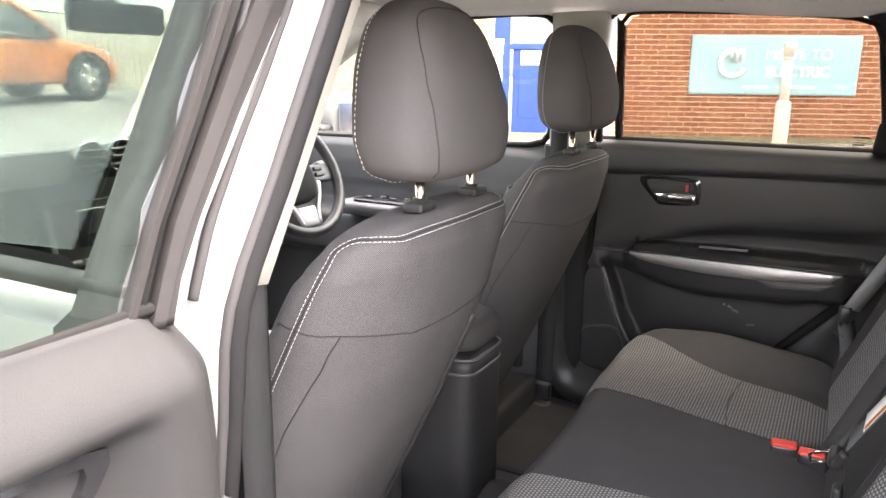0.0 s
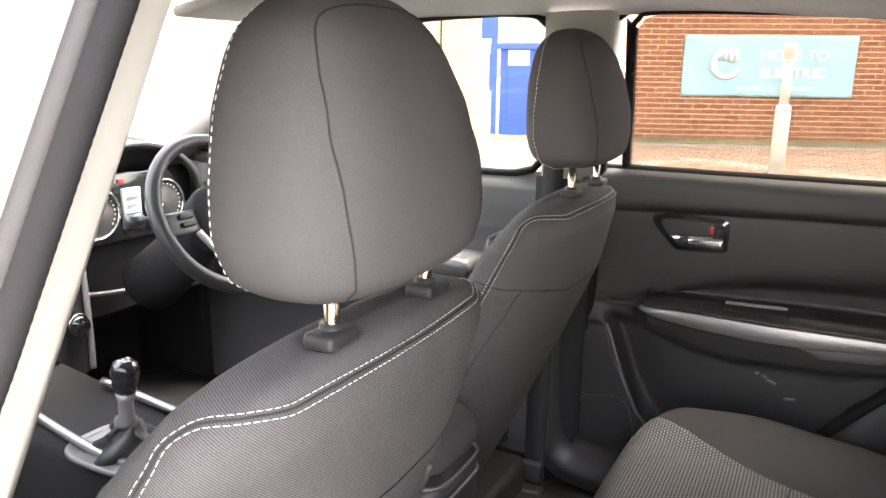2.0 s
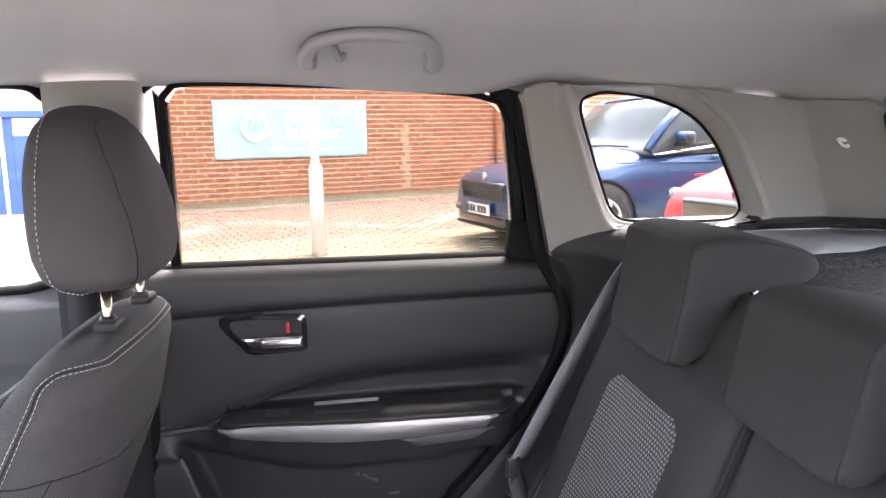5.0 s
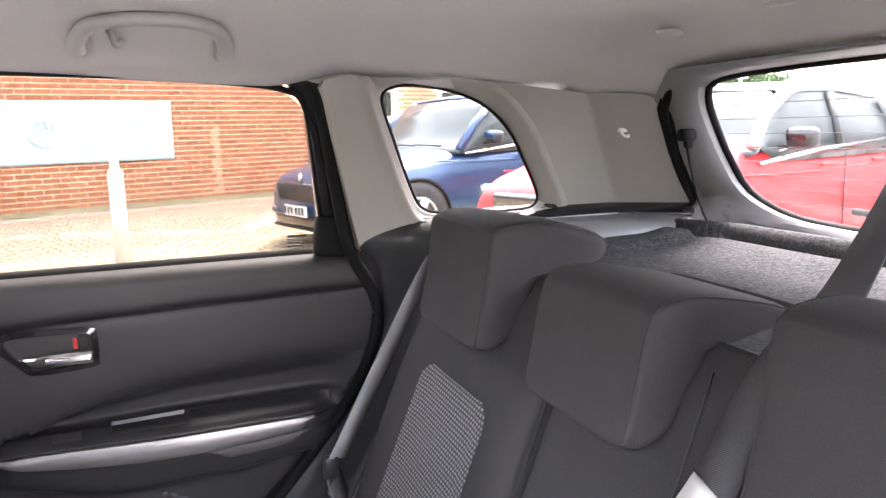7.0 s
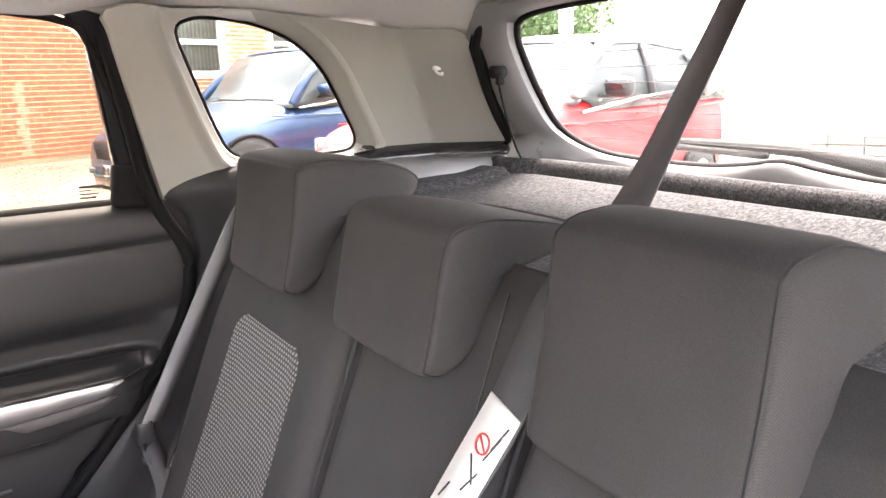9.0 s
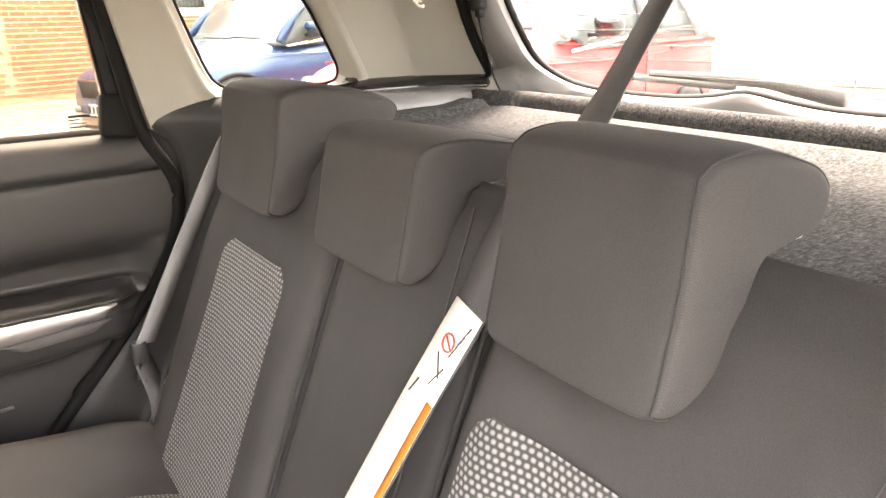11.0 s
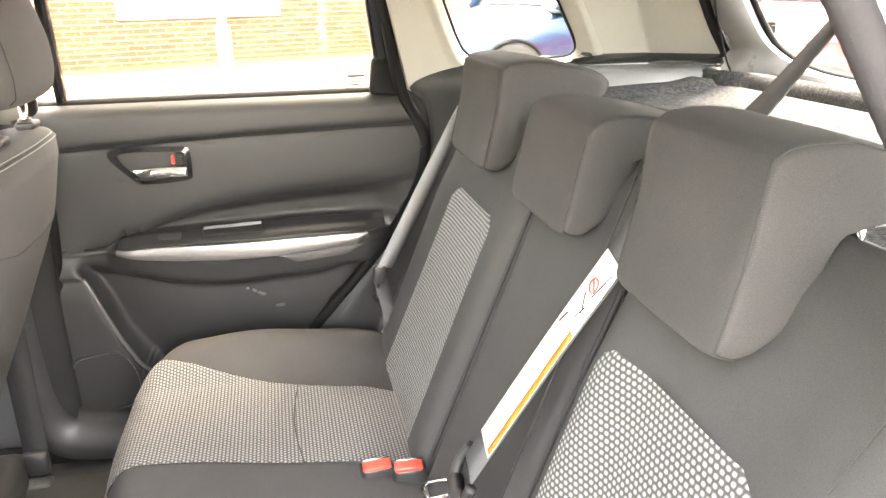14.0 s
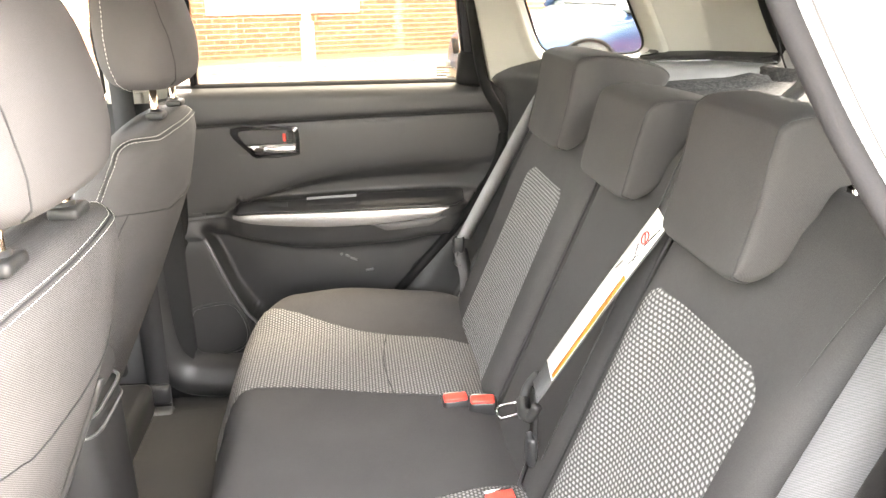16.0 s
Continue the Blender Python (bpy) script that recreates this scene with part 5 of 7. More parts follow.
gate_lip = part("tailgate_flange", loft([[p + Vector((0.016, -0.006, 0)), p + Vector((0.008, 0.004, 0)), p + Vector((-0.002, 0.014, 0)), p + Vector((0.02, 0.05, 0)), p + Vector((0.08, 0.09, 0))] for p in smooth_path([(0.688, 0.455, 1.455), (0.690, 0.482, 1.395), (0.734, 0.512, 1.323), (0.776, 0.535, 1.265), (0.818, 0.548, 1.205), (0.84, 0.55, 1.13)], 4)], closed=False), "rubber", solid=0.004)
tagged(gate_lip, "dark flange behind the tailgate seal", "trim", kind="structure")
gate_side = part("tailgate_jamb", box(0.87, 0.565, 1.175, 0.12, 0.02, 0.22, 0.004), "rubber", smooth=False)
tagged(gate_side, "dark edge of the tailgate opening", "trim", kind="structure")
rear_panel = part("wall_rear", box(0.93, 0, 0.76, 0.06, 1.5, 0.80, 0.02), "plastic_smooth", smooth=False)
tagged(rear_panel, "dark lower tailgate lining", "wall", kind="structure")

shelf = thing("parcel_shelf", "grey felt-covered parcel shelf behind the seats", "parcel shelf")


def shelf_z(x, y):
    """Height of the shelf: rising to the tail, with a steep lip behind a moulded groove and along the sides."""
    lip = 0.783 - 0.035 * step(0.40, 0.50, abs(y))
    z = 1.140 + 0.012 * step(0.35, 0.70, x) + 0.016 * step(0.66, 0.77, x)
    z += 0.024 * step(lip, lip + 0.008, x) - 0.010 * step(lip + 0.010, 0.815, x) - 0.006 * math.exp(-((x - lip + 0.008) / 0.010) ** 2)
    return z + 0.016 * step(0.455, 0.475, abs(y)) * step(0.30, 0.4, x) * step(lip, lip - 0.02, x)


part("board", sheet(lambda x, y: (x, y, shelf_z(x, y)), span(0.33, 0.72, 50) + span(0.7225, 0.818, 48), span(-0.525, 0.525, 80)), "shelf_felt", shelf, solid=0.016)
part("front_edge", tube([(0.335, y, 1.138) for y in span(-0.52, 0.52, 12)], 0.010, 8), "shelf_felt", shelf, "rolled front edge")

# right B-pillar, front door and windscreen side
bpil = thing("pillar_right", "door pillar with pale upper and dark lower lining", "trim", kind="structure")
part("upper", loft([[(-0.715 + 0.05 * k, side_y(z) + 0.03, z), (-0.705 + 0.05 * k, side_y(z) - 0.022, z), (-0.65 + 0.06 * k, side_y(z) - 0.045, z), (-0.575 + 0.05 * k, side_y(z) - 0.035, z), (-0.555 + 0.05 * k, side_y(z) + 0.03, z)] for z, k in [(1.12 + 0.36 * t, t) for t in span(0, 1, 12)]], closed=False), "trim_beige", bpil, "pale beige lining", solid=0.006)
part("lower", loft([[(-0.72, 0.76, z), (-0.70, 0.70, z), (-0.64, 0.685, z), (-0.58, 0.69, z), (-0.565, 0.76, z)] for z in span(0.38, 1.13, 12)], closed=False), "plastic_matte", bpil, "dark lining", solid=0.006)
part("belt_height_guide", join(box(-0.655, side_y(1.13) - 0.05, 1.138, 0.075, 0.02, 0.03, 0.006)), "trim_beige", bpil)
front_belt = thing("seat_belt", "dark grey front seat belt hanging by the door pillar", "seat belt", "seat belts")
part("strap", ribbon(smooth_path([(-0.645, 0.655, 1.36), (-0.65, 0.66, 1.1), (-0.655, 0.655, 0.7), (-0.655, 0.635, 0.42)], 6), 0.047, 0.0025, (1, 0, 0)), "webbing_dark", front_belt)
part("anchor", box(-0.655, 0.63, 0.405, 0.05, 0.02, 0.04, 0.006), "plastic_smooth", front_belt)

FWIN = [(-0.735, 1.135), (-0.70, 1.28), (-0.662, 1.43), (-0.672, 1.467), (-0.71, 1.482), (-0.85, 1.482), (-1.0, 1.472), (-1.2, 1.435), (-1.45, 1.33), (-1.75, 1.17), (-1.78, 1.12), (-1.4, 1.115), (-1.0, 1.122)]


def front_panel_y(x, z):
    y = 0.765 - 0.012 * step(1.0, 1.03, z)
    y += 0.02 * step(1.10, 1.125, z)
    y -= 0.06 * step(0.90, 0.86, z) * step(0.70, 0.75, z) * step(-0.72, -0.80, x)
    y += 0.02 * step(0.98, 0.96, z) * step(0.88, 0.90, z) * step(-0.74, -0.8, x)
    return y


fdoor = thing("door_2", "closed driver's car door with black lining", "car door", kind="structure")
# black plastic like the other doors; the grey paints in window light
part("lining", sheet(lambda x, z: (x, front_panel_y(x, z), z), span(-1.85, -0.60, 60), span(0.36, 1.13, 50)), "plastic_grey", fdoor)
part("panel", box(-1.28, 0.84, 0.76, 1.14, 0.05, 0.70, 0.02), "paint_white", fdoor, "white outer skin", smooth=False)
part("window_glass", plate([(x, side_y(z) + 0.012, z) for x, z in FWIN], (0, 0.004, 0)), "glass_clear", fdoor, "clear door glass", smooth=False)
part("window_seal", tube(smooth_path([(x, side_y(z) + 0.004, z) for x, z in FWIN], 4, True), 0.010, 8, closed=True), "rubber", fdoor, "black glass run")
fh = part("handle_bezel", box(-1.20, 0.735, 1.02, 0.15, 0.02, 0.06, 0.008), "plastic_smooth", fdoor, "black handle surround")
part("lever", box(-1.20, 0.722, 1.008, 0.11, 0.012, 0.018, 0.005), "chrome", fh, "chrome lever")
part("lock_tab", box(-1.165, 0.723, 1.033, 0.02, 0.008, 0.022, 0.003), "red_plastic", fh, "red lock mark")
# armrest takes the same lightened grey as its lining
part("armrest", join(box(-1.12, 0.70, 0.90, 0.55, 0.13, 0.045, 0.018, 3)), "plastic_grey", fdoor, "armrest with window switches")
part("switch_panel", join(box(-1.22, 0.69, 0.926, 0.22, 0.08, 0.012, 0.005), *[box(-1.29 + 0.045 * k, 0.685 + 0.02 * (k % 2), 0.935, 0.025, 0.02, 0.012, 0.004) for k in range(4)]), "gloss_black", fdoor, "gloss black switch panel")
apil = part("pillar_front_right", tube([(-1.95, 0.72, 1.08), (-1.5, 0.665, 1.32), (-1.28, 0.625, 1.44), (-1.05, 0.60, 1.485)], [0.05, 0.042, 0.04, 0.03], 10), "trim_beige")
tagged(apil, "pale windscreen pillar lining", "trim", kind="structure")
apil_l = part("pillar_front_left", tube([(-1.95, -0.72, 1.08), (-1.5, -0.665, 1.32), (-1.28, -0.625, 1.44), (-1.05, -0.60, 1.485)], [0.05, 0.042, 0.04, 0.03], 10), "trim_beige")
tagged(apil_l, "pale windscreen pillar lining", "trim", kind="structure")
screen = thing("windscreen", "clear sloping windscreen", "window", kind="structure")
part("pane", sheet(lambda t, y: (-2.02 + 0.70 * t - 0.10 * (1 - (y / 0.7) ** 2) * (1 - t), y, 1.09 + 0.40 * t), span(0, 1, 10), span(-0.66, 0.66, 14)), "glass_clear", screen)
wm = thing("wing_mirror", "white door mirror outside the driver's window", "mirror")
part("housing", moved(box(0, 0, 0, 0.11, 0.20, 0.16, 0.045, 3), pose(-1.62, 0.98, 1.16)), "paint_white", wm)
part("mirror_glass", moved(box(0, 0, 0, 0.006, 0.16, 0.12, 0.002), pose(-1.562, 0.98, 1.16)), "chrome", wm, smooth=False)
part("foot", box(-1.62, 0.86, 1.12, 0.08, 0.09, 0.05, 0.015), "plastic_smooth", wm)
visor = part("sun_visor", moved(box(0, 0, 0, 0.16, 0.40, 0.02, 0.009, 3), pose(-1.14, 0.33, 1.478, 0, -12, 0)), "headlining")
tagged(visor, "grey folded sun visor under the headlining", "sun visor")
mirror = thing("rear_view_mirror", "black interior mirror on the windscreen", "mirror")
part("housing", moved(box(0, 0, 0, 0.035, 0.24, 0.065, 0.016, 3), pose(-1.36, -0.165, 1.435, 0, 0, 0)), "plastic_smooth", mirror)
part("stalk", tube([(-1.37, -0.165, 1.45), (-1.44, -0.12, 1.49)], 0.012, 8), "plastic_smooth", mirror)

# grab handle over the right rear door
grab = thing("grab_handle", "grey moulded grab handle on the roof side with a coat hook", "grab handle")
part("bar", tube(smooth_path([(-0.244, 0.512, 1.500), (-0.246, 0.490, 1.497), (-0.243, 0.462, 1.505), (-0.226, 0.440, 1.520), (-0.19, 0.430, 1.527), (-0.148, 0.428, 1.529), (-0.10, 0.430, 1.526), (-0.070, 0.440, 1.518), (-0.057, 0.462, 1.503), (-0.055, 0.488, 1.492), (-0.056, 0.512, 1.493)], 6), 0.0115, 12, flat=0.85), "roof_plastic", grab)
part("coat_hook", join(tube(smooth_path([(-0.205, 0.485, 1.524), (-0.200, 0.470, 1.512), (-0.195, 0.462, 1.499), (-0.188, 0.468, 1.506)], 5), 0.005, 8)), "roof_plastic", grab)
for x, z in ((-0.243, 1.506), (-0.056, 1.500)):
    part("foot", box(x, 0.515, z, 0.028, 0.035, 0.036, 0.010, 3), "roof_plastic", grab)

# ---- the near (left) side: open rear door, pillar, front door ----
npil = thing("pillar_left", "door pillar, white body paint outside, pale lining inside", "trim", kind="structure")


def npx(z):
    return 0.052 * (z - 1.12) / 0.36


part("body", loft([[(-0.55 + npx(z), -0.86 + 0.38 * max(z - 1.1, 0), z), (-0.52 + npx(z), -0.855 + 0.38 * max(z - 1.1, 0), z), (-0.475 + npx(z), -0.815 + 0.38 * max(z - 1.1, 0), z), (-0.475 + npx(z), -0.765 + 0.38 * max(z - 1.1, 0), z), (-0.55 + npx(z), -0.765 + 0.38 * max(z - 1.1, 0), z)] for z in span(0.30, 1.50, 20)]), "paint_white", npil, "white painted door jamb", sharp=40)
def ribbed(path, r, gap=0.0028):
    """A seal with fine cross ribs."""
    P = [Vector(p) for p in path]
    out, k = [P[0]], 0.0
    for a, b in zip(P, P[1:]):
        n = max(int((b - a).length / gap), 1)
        out += [a.lerp(b, (i + 1) / n) for i in range(n)]
    return tube(out, [r * (1.0 if i % 2 else 0.97) for i in range(len(out))], 12)


part("seal", ribbed(smooth_path([(-0.4685 + npx(z), -0.769 + 0.40 * max(z - 1.1, 0), z) for z in span(0.36, 1.47, 10)], 3), 0.0108), "seal_dark", npil, "dark ribbed rubber seal")
part("gap_seal", tube(smooth_path([(-0.440, -0.712, 1.405), (-0.448, -0.718, 1.378), (-0.457, -0.739, 1.325), (-0.466, -0.760, 1.277), (-0.474, -0.778, 1.231), (-0.480, -0.794, 1.190), (-0.483, -0.807, 1.151), (-0.486, -0.816, 1.118)], 4), 0.0055, 10), "seal_grey", npil, "dark grey strip along the door gap")
part("seal_lip", tube(smooth_path([(-0.4725 + npx(z), -0.780 + 0.40 * max(z - 1.1, 0), z) for z in span(0.36, 1.47, 10)], 3), 0.0065, 10), "seal_grey", npil, "smooth grey seal lip")
part("upper", loft([[(-0.485 + npx(z), -0.765 + 0.40 * max(z - 1.1, 0), z), (-0.472 + npx(z), -0.735 + 0.40 * max(z - 1.1, 0), z), (-0.50 + npx(z), -0.705 + 0.38 * max(z - 1.1, 0), z), (-0.58 + npx(z), -0.69 + 0.36 * max(z - 1.1, 0), z), (-0.66 + npx(z), -0.72 + 0.38 * max(z - 1.1, 0), z)] for z in span(1.115, 1.49, 12)], closed=False), "trim_beige", npil, "pale beige lining", solid=0.006)
part("lower", loft([[(-0.485, -0.765, z), (-0.474, -0.735, z), (-0.50, -0.702, z), (-0.58, -0.69, z), (-0.68, -0.73, z)] for z in span(0.36, 1.115, 12)], closed=False), "plastic_matte", npil, "dark lining", solid=0.006)
part("striker", join(tube([(-0.478, -0.80, 0.86), (-0.455, -0.80, 0.86), (-0.455, -0.80, 0.90), (-0.478, -0.80, 0.90)], 0.005, 8)), "chrome", npil)

odoor = thing("open_door", "wide open rear car door with black inner lining", "car door", at=Matrix.Translation((-0.485, -0.86, 0)) @ Matrix.Rotation(radians(-92), 4, "Z"))
# its own x runs from the hinge to the latch, y towards the inside face


SHOULDER = [(0.40, -0.008), (1.00, -0.008), (1.05, -0.005), (1.09, 0.000), (1.118, 0.010), (1.138, 0.022)]


def odoor_y(x, z):
    y = 0.074 + 0.012 * step(0.60, 0.80, z)
    y += 0.05 * step(0.87, 0.84, z) * step(0.72, 0.76, z) * step(0.08, 0.2, x)
    y -= 0.016 * step(1.075, 1.055, z) * step(0.06, 0.10, x)
    return y - 0.045 * step(1.075, 1.145, z) - 0.03 * step(0.05, 0.0, x - line_at(SHOULDER, z)) ** 2


part("lining", sheet(lambda k, z: (lambda x: (x, odoor_y(x, z), z))(line_at(SHOULDER, z) + k ** 1.6 * 0.78), span(0, 1, 60), [*span(0.44, 1.04, 40), *span(1.047, 1.138, 18)]), "plastic_matte", odoor, "black grained lining", solid=0.004)
part("skin", loft([[(x, -0.06, 0.40), (x, -0.085, 0.75), (x, -0.07, 1.08), (x, -0.02, 1.10), (x, 0.03, 1.08), (x, 0.04, 0.42)] for x in span(0.0, 0.84, 12)]), "paint_white", odoor, "white painted outer skin", sharp=40)
part("waist_strip", tube([(0.035, 0.038, 1.138), (0.84, 0.034, 1.120)], 0.006, 8), "rubber", odoor, "black waist seal")
OW = [(0.02, 1.09), (0.04, 1.30), (0.07, 1.455), (0.62, 1.455), (0.72, 1.40), (0.84, 1.11)]
part("window_frame", tube([(x, 0.60 * (z - 1.11), z) for x, z in OW[2:]], 0.022, 8, flat=1.4), "rubber", odoor, "black window frame")
back_m = odoor.matrix_world.inverted()
FRAME = [(1.470, -0.757, -0.747, -0.716, -0.668, -0.652), (1.392, -0.798, -0.788, -0.762, -0.721, -0.700), (1.296, -0.846, -0.836, -0.818, -0.789, -0.758), (1.207, -0.894, -0.885, -0.870, -0.845, -0.817), (1.160, -0.914, -0.905, -0.889, -0.870, -0.845), (1.122, -0.931, -0.922, -0.903, -0.882, -0.860)]


def frame_band(name, mat, label, spots):
    """A length of the door's window frame; spots: (which edge of FRAME, world x) across it."""
    rings = []
    for a, b in zip(FRAME, FRAME[1:]):
        for k in range(5):
            row = [p + (q - p) * k / 5 for p, q in zip(a, b)]
            rings.append([(x, row[1 + int(e)] + (row[min(2 + int(e), 5)] - row[1 + int(e)]) * (e % 1), row[0]) for e, x in spots])
    rings.append([(x, FRAME[-1][1 + int(e)] + (FRAME[-1][min(2 + int(e), 5)] - FRAME[-1][1 + int(e)]) * (e % 1), FRAME[-1][0]) for e, x in spots])
    part(name, moved(loft(rings, cap=False, closed=False), back_m), mat, odoor, label, solid=0.003, sharp=35)


frame_band("glass_lip", "frame_grey", "dark grey lip along the glass", [(0, -0.452), (0.3, -0.444), (0.9, -0.444), (1, -0.452)])
frame_band("glass_run", "rubber", "black rubber glass run", [(1, -0.450), (1.3, -0.455), (1.6, -0.448), (2, -0.452)])
frame_band("frame_lining", "frame_grey", "dark grey window frame lining", [(2, -0.456), (2.06, -0.442), (2.45, -0.438), (2.5, -0.443), (2.94, -0.440), (3, -0.450)])
frame_band("frame_edge", "paint_white", "white painted edge of the window frame", [(3, -0.450), (3.3, -0.447), (3.8, -0.456), (4, -0.478)])


def hinge_edge(z):
    """Where the glass meets the frame beside the hinge."""
    return back_m @ Vector((-0.453, lerp_table([(r[0], r[1]) for r in reversed(FRAME)], z)[0] - 0.004, z))


def latch_edge(z):
    return Vector((0.83 - 0.11 * step(1.11, 1.40, z) - 0.08 * step(1.38, 1.47, z), 0.60 * (z - 1.11), z))


part("window_glass", sheet(lambda u, z: hinge_edge(z).lerp(latch_edge(z), u), span(0, 1, 14), span(1.112, 1.468, 14)), "glass_door", odoor, "tinted door glass", solid=0.004)
bez = part("handle_bezel", ring_plate(resample(smooth_path([(0.115, 0.080, 1.060), (0.255, 0.080, 1.062), (0.276, 0.080, 1.052), (0.276, 0.080, 1.004), (0.265, 0.080, 0.992), (0.18, 0.080, 0.988), (0.158, 0.080, 1.0)], 4, True), 40), resample(smooth_path([(0.135, 0.080, 1.053), (0.245, 0.080, 1.054), (0.266, 0.080, 1.047), (0.266, 0.080, 1.009), (0.257, 0.080, 1.0), (0.183, 0.080, 0.996), (0.167, 0.080, 1.004)], 4, True), 40), (0, -0.02, 0)), "gloss_black", odoor, "gloss black handle surround", sharp=40)
part("lever", tube([(0.150, 0.078, 1.014), (0.20, 0.086, 1.010), (0.262, 0.084, 1.010)], [0.006, 0.010, 0.010], 10, flat=0.8), "chrome", bez, "chrome door lever")

ldoor = thing("door_3", "closed passenger car door, white paint with clear window", "car door", kind="structure")
part("skin", loft([[(x, -0.80, 0.40), (x, -0.885, 0.55), (x, -0.895, 0.85), (x, -0.865, 1.08), (x, -0.83, 1.10), (x, -0.79, 1.09), (x, -0.78, 0.42)] for x in span(-1.85, -0.63, 20)]), "paint_white", ldoor, "white painted outer skin", sharp=50)
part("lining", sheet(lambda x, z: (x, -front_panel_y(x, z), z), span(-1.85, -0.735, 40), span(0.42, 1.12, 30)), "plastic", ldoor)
part("window_glass", plate([(x + 0.03, -side_y(z) - 0.02, z) for x, z in FWIN], (0, -0.004, 0)), "glass_clear", ldoor, "clear door glass with reflections", smooth=False)
part("window_seal", tube([(x, -0.852, 1.128) for x in span(-1.80, -0.515, 10)], 0.013, 8), "plastic", ldoor, "black waist seal")
part("rear_frame", plate([(-0.592, -0.868, 1.10), (-0.480, -0.868, 1.10), (-0.432, -0.735, 1.47), (-0.522, -0.735, 1.47)], (0, -0.006, 0)), "plastic", ldoor, "black pillar cover", smooth=False, bevel=0.003)
part("roof_frame", tube([(-0.58, -0.66, 1.48), (-0.95, -0.655, 1.49), (-1.25, -0.665, 1.44), (-1.8, -0.74, 1.14)], 0.022, 8), "paint_white", ldoor)

# left body side behind the open door
side_l = thing("body_side_left", "white car body round the open rear doorway", "car body", kind="structure")
JAMB = [(-0.22, -0.80, 0.42), (-0.05, -0.80, 0.60), (0.09, -0.80, 0.78), (0.170, -0.80, 0.90), (0.212, -0.80, 1.02), (0.216, -0.765, 1.12), (0.180, -0.700, 1.20), (0.148, -0.655, 1.27), (0.113, -0.634, 1.34), (0.080, -0.626, 1.40), (0.048, -0.624, 1.445), (-0.05, -0.625, 1.475), (-0.42, -0.635, 1.485)]
jam = smooth_path(JAMB, 6)
part("seal", ribbed(jam, 0.0080), "seal_dark", side_l, "dark ribbed rubber seal")
part("seal_lip", tube([p + Vector((0.017, -0.008, 0)) for p in jam], 0.0045, 10), "seal_grey", side_l, "smooth grey seal lip")
part("jamb", loft([[p + Vector((0, 0.0, 0)), p + Vector((0.016, -0.010, 0)), p + Vector((0.024, -0.06, 0)), p + Vector((0.06, -0.075, 0)), p + Vector((0.62 - 0.50 * step(1.15, 1.20, p.z), -0.06 + 0.05 * step(1.2, 1.45, p.z), 0.0))] for p in jam[:54]], closed=False), "paint_white", side_l, "white painted flank", solid=0.004)
part("lining", loft([[p + Vector((0.008, 0.005, 0)), p + Vector((0.05, 0.04 * k, 0)), p + Vector((0.10, 0.10 * k, 0)), p + Vector((0.50 - 0.36 * step(1.15, 1.20, p.z), 0.17 * k, 0.0))] for p, k in ((q, 1 - 0.8 * step(1.13, 1.24, q.z)) for q in jam[:54])], closed=False), "plastic_lower", side_l, "dark quarter lining", solid=0.004)
part("roof_rail", tube([(0.10, -0.68, 1.47), (-0.3, -0.675, 1.50), (-0.7, -0.675, 1.50), (-1.2, -0.68, 1.47)], 0.030, 10), "paint_white", side_l, "white roof rail")
part("rear_flank", box(0.60, -0.80, 0.72, 0.80, 0.08, 0.90, 0.03), "paint_white", side_l, "white rear wing", smooth=False)
flip = Matrix.Translation((0.06, 0, 0)) @ Matrix.Diagonal((1, -1, 1, 1))
part("quarter_lining", moved(loft(rings_upper, cap=False), flip), "trim_beige", side_l, "pale lining round the small side window")
qleft = thing("window_2", "small tinted rear side window by the open door", "window", kind="structure")
part("pane", plate([(p.x, -quarter_y(p.x, p.z) - 0.030, p.z) for p in resample(qi, 48)], (0, -0.004, 0)), "glass_rear", qleft, smooth=False)
part("window_frame", tube([(p.x, -quarter_y(p.x, p.z) - 0.026, p.z) for p in qi], 0.008, 8, closed=True), "rubber", qleft, "black ceramic edge")
sill = part("door_sill", box(-0.25, -0.79, 0.37, 0.62, 0.12, 0.10, 0.02), "plastic", smooth=False)
tagged(sill, "black plastic sill plate of the door opening", "sill", kind="structure")
side_r = part("body_side_right", box(0.56, 0.80, 0.78, 0.72, 0.08, 0.86, 0.03), "paint_white", smooth=False)
tagged(side_r, "white rear wing of the car", "car body", kind="structure")


# ---- front seats ----
from mathutils.bvhtree import BVHTree


def snap(g, pts, lift=0.001):
    """Lay a path onto a surface."""
    t = BVHTree.FromPolygons([tuple(v) for v in g[0]], g[1])
    out = []
    for p in pts:
        q, n, _, _ = t.find_nearest(Vector(p))
        d = (Vector(p) - q)
        n = n if n.dot(d) >= 0 or d.length < 1e-5 else -n
        out.append(q + n * lift)
    return out


def snap_x(g, pts, lift):
    """Lay a path onto a surface's rear side, keeping its y and z."""
    t = BVHTree.FromPolygons([tuple(v) for v in g[0]], g[1])
    out = []
    for p in pts:
        q, n, _, _ = t.ray_cast(Vector((0.5, p[1], p[2])), Vector((-1, 0, 0)))
        if q is not None:
            out.append(q + Vector((lift, 0, 0)))
    return out


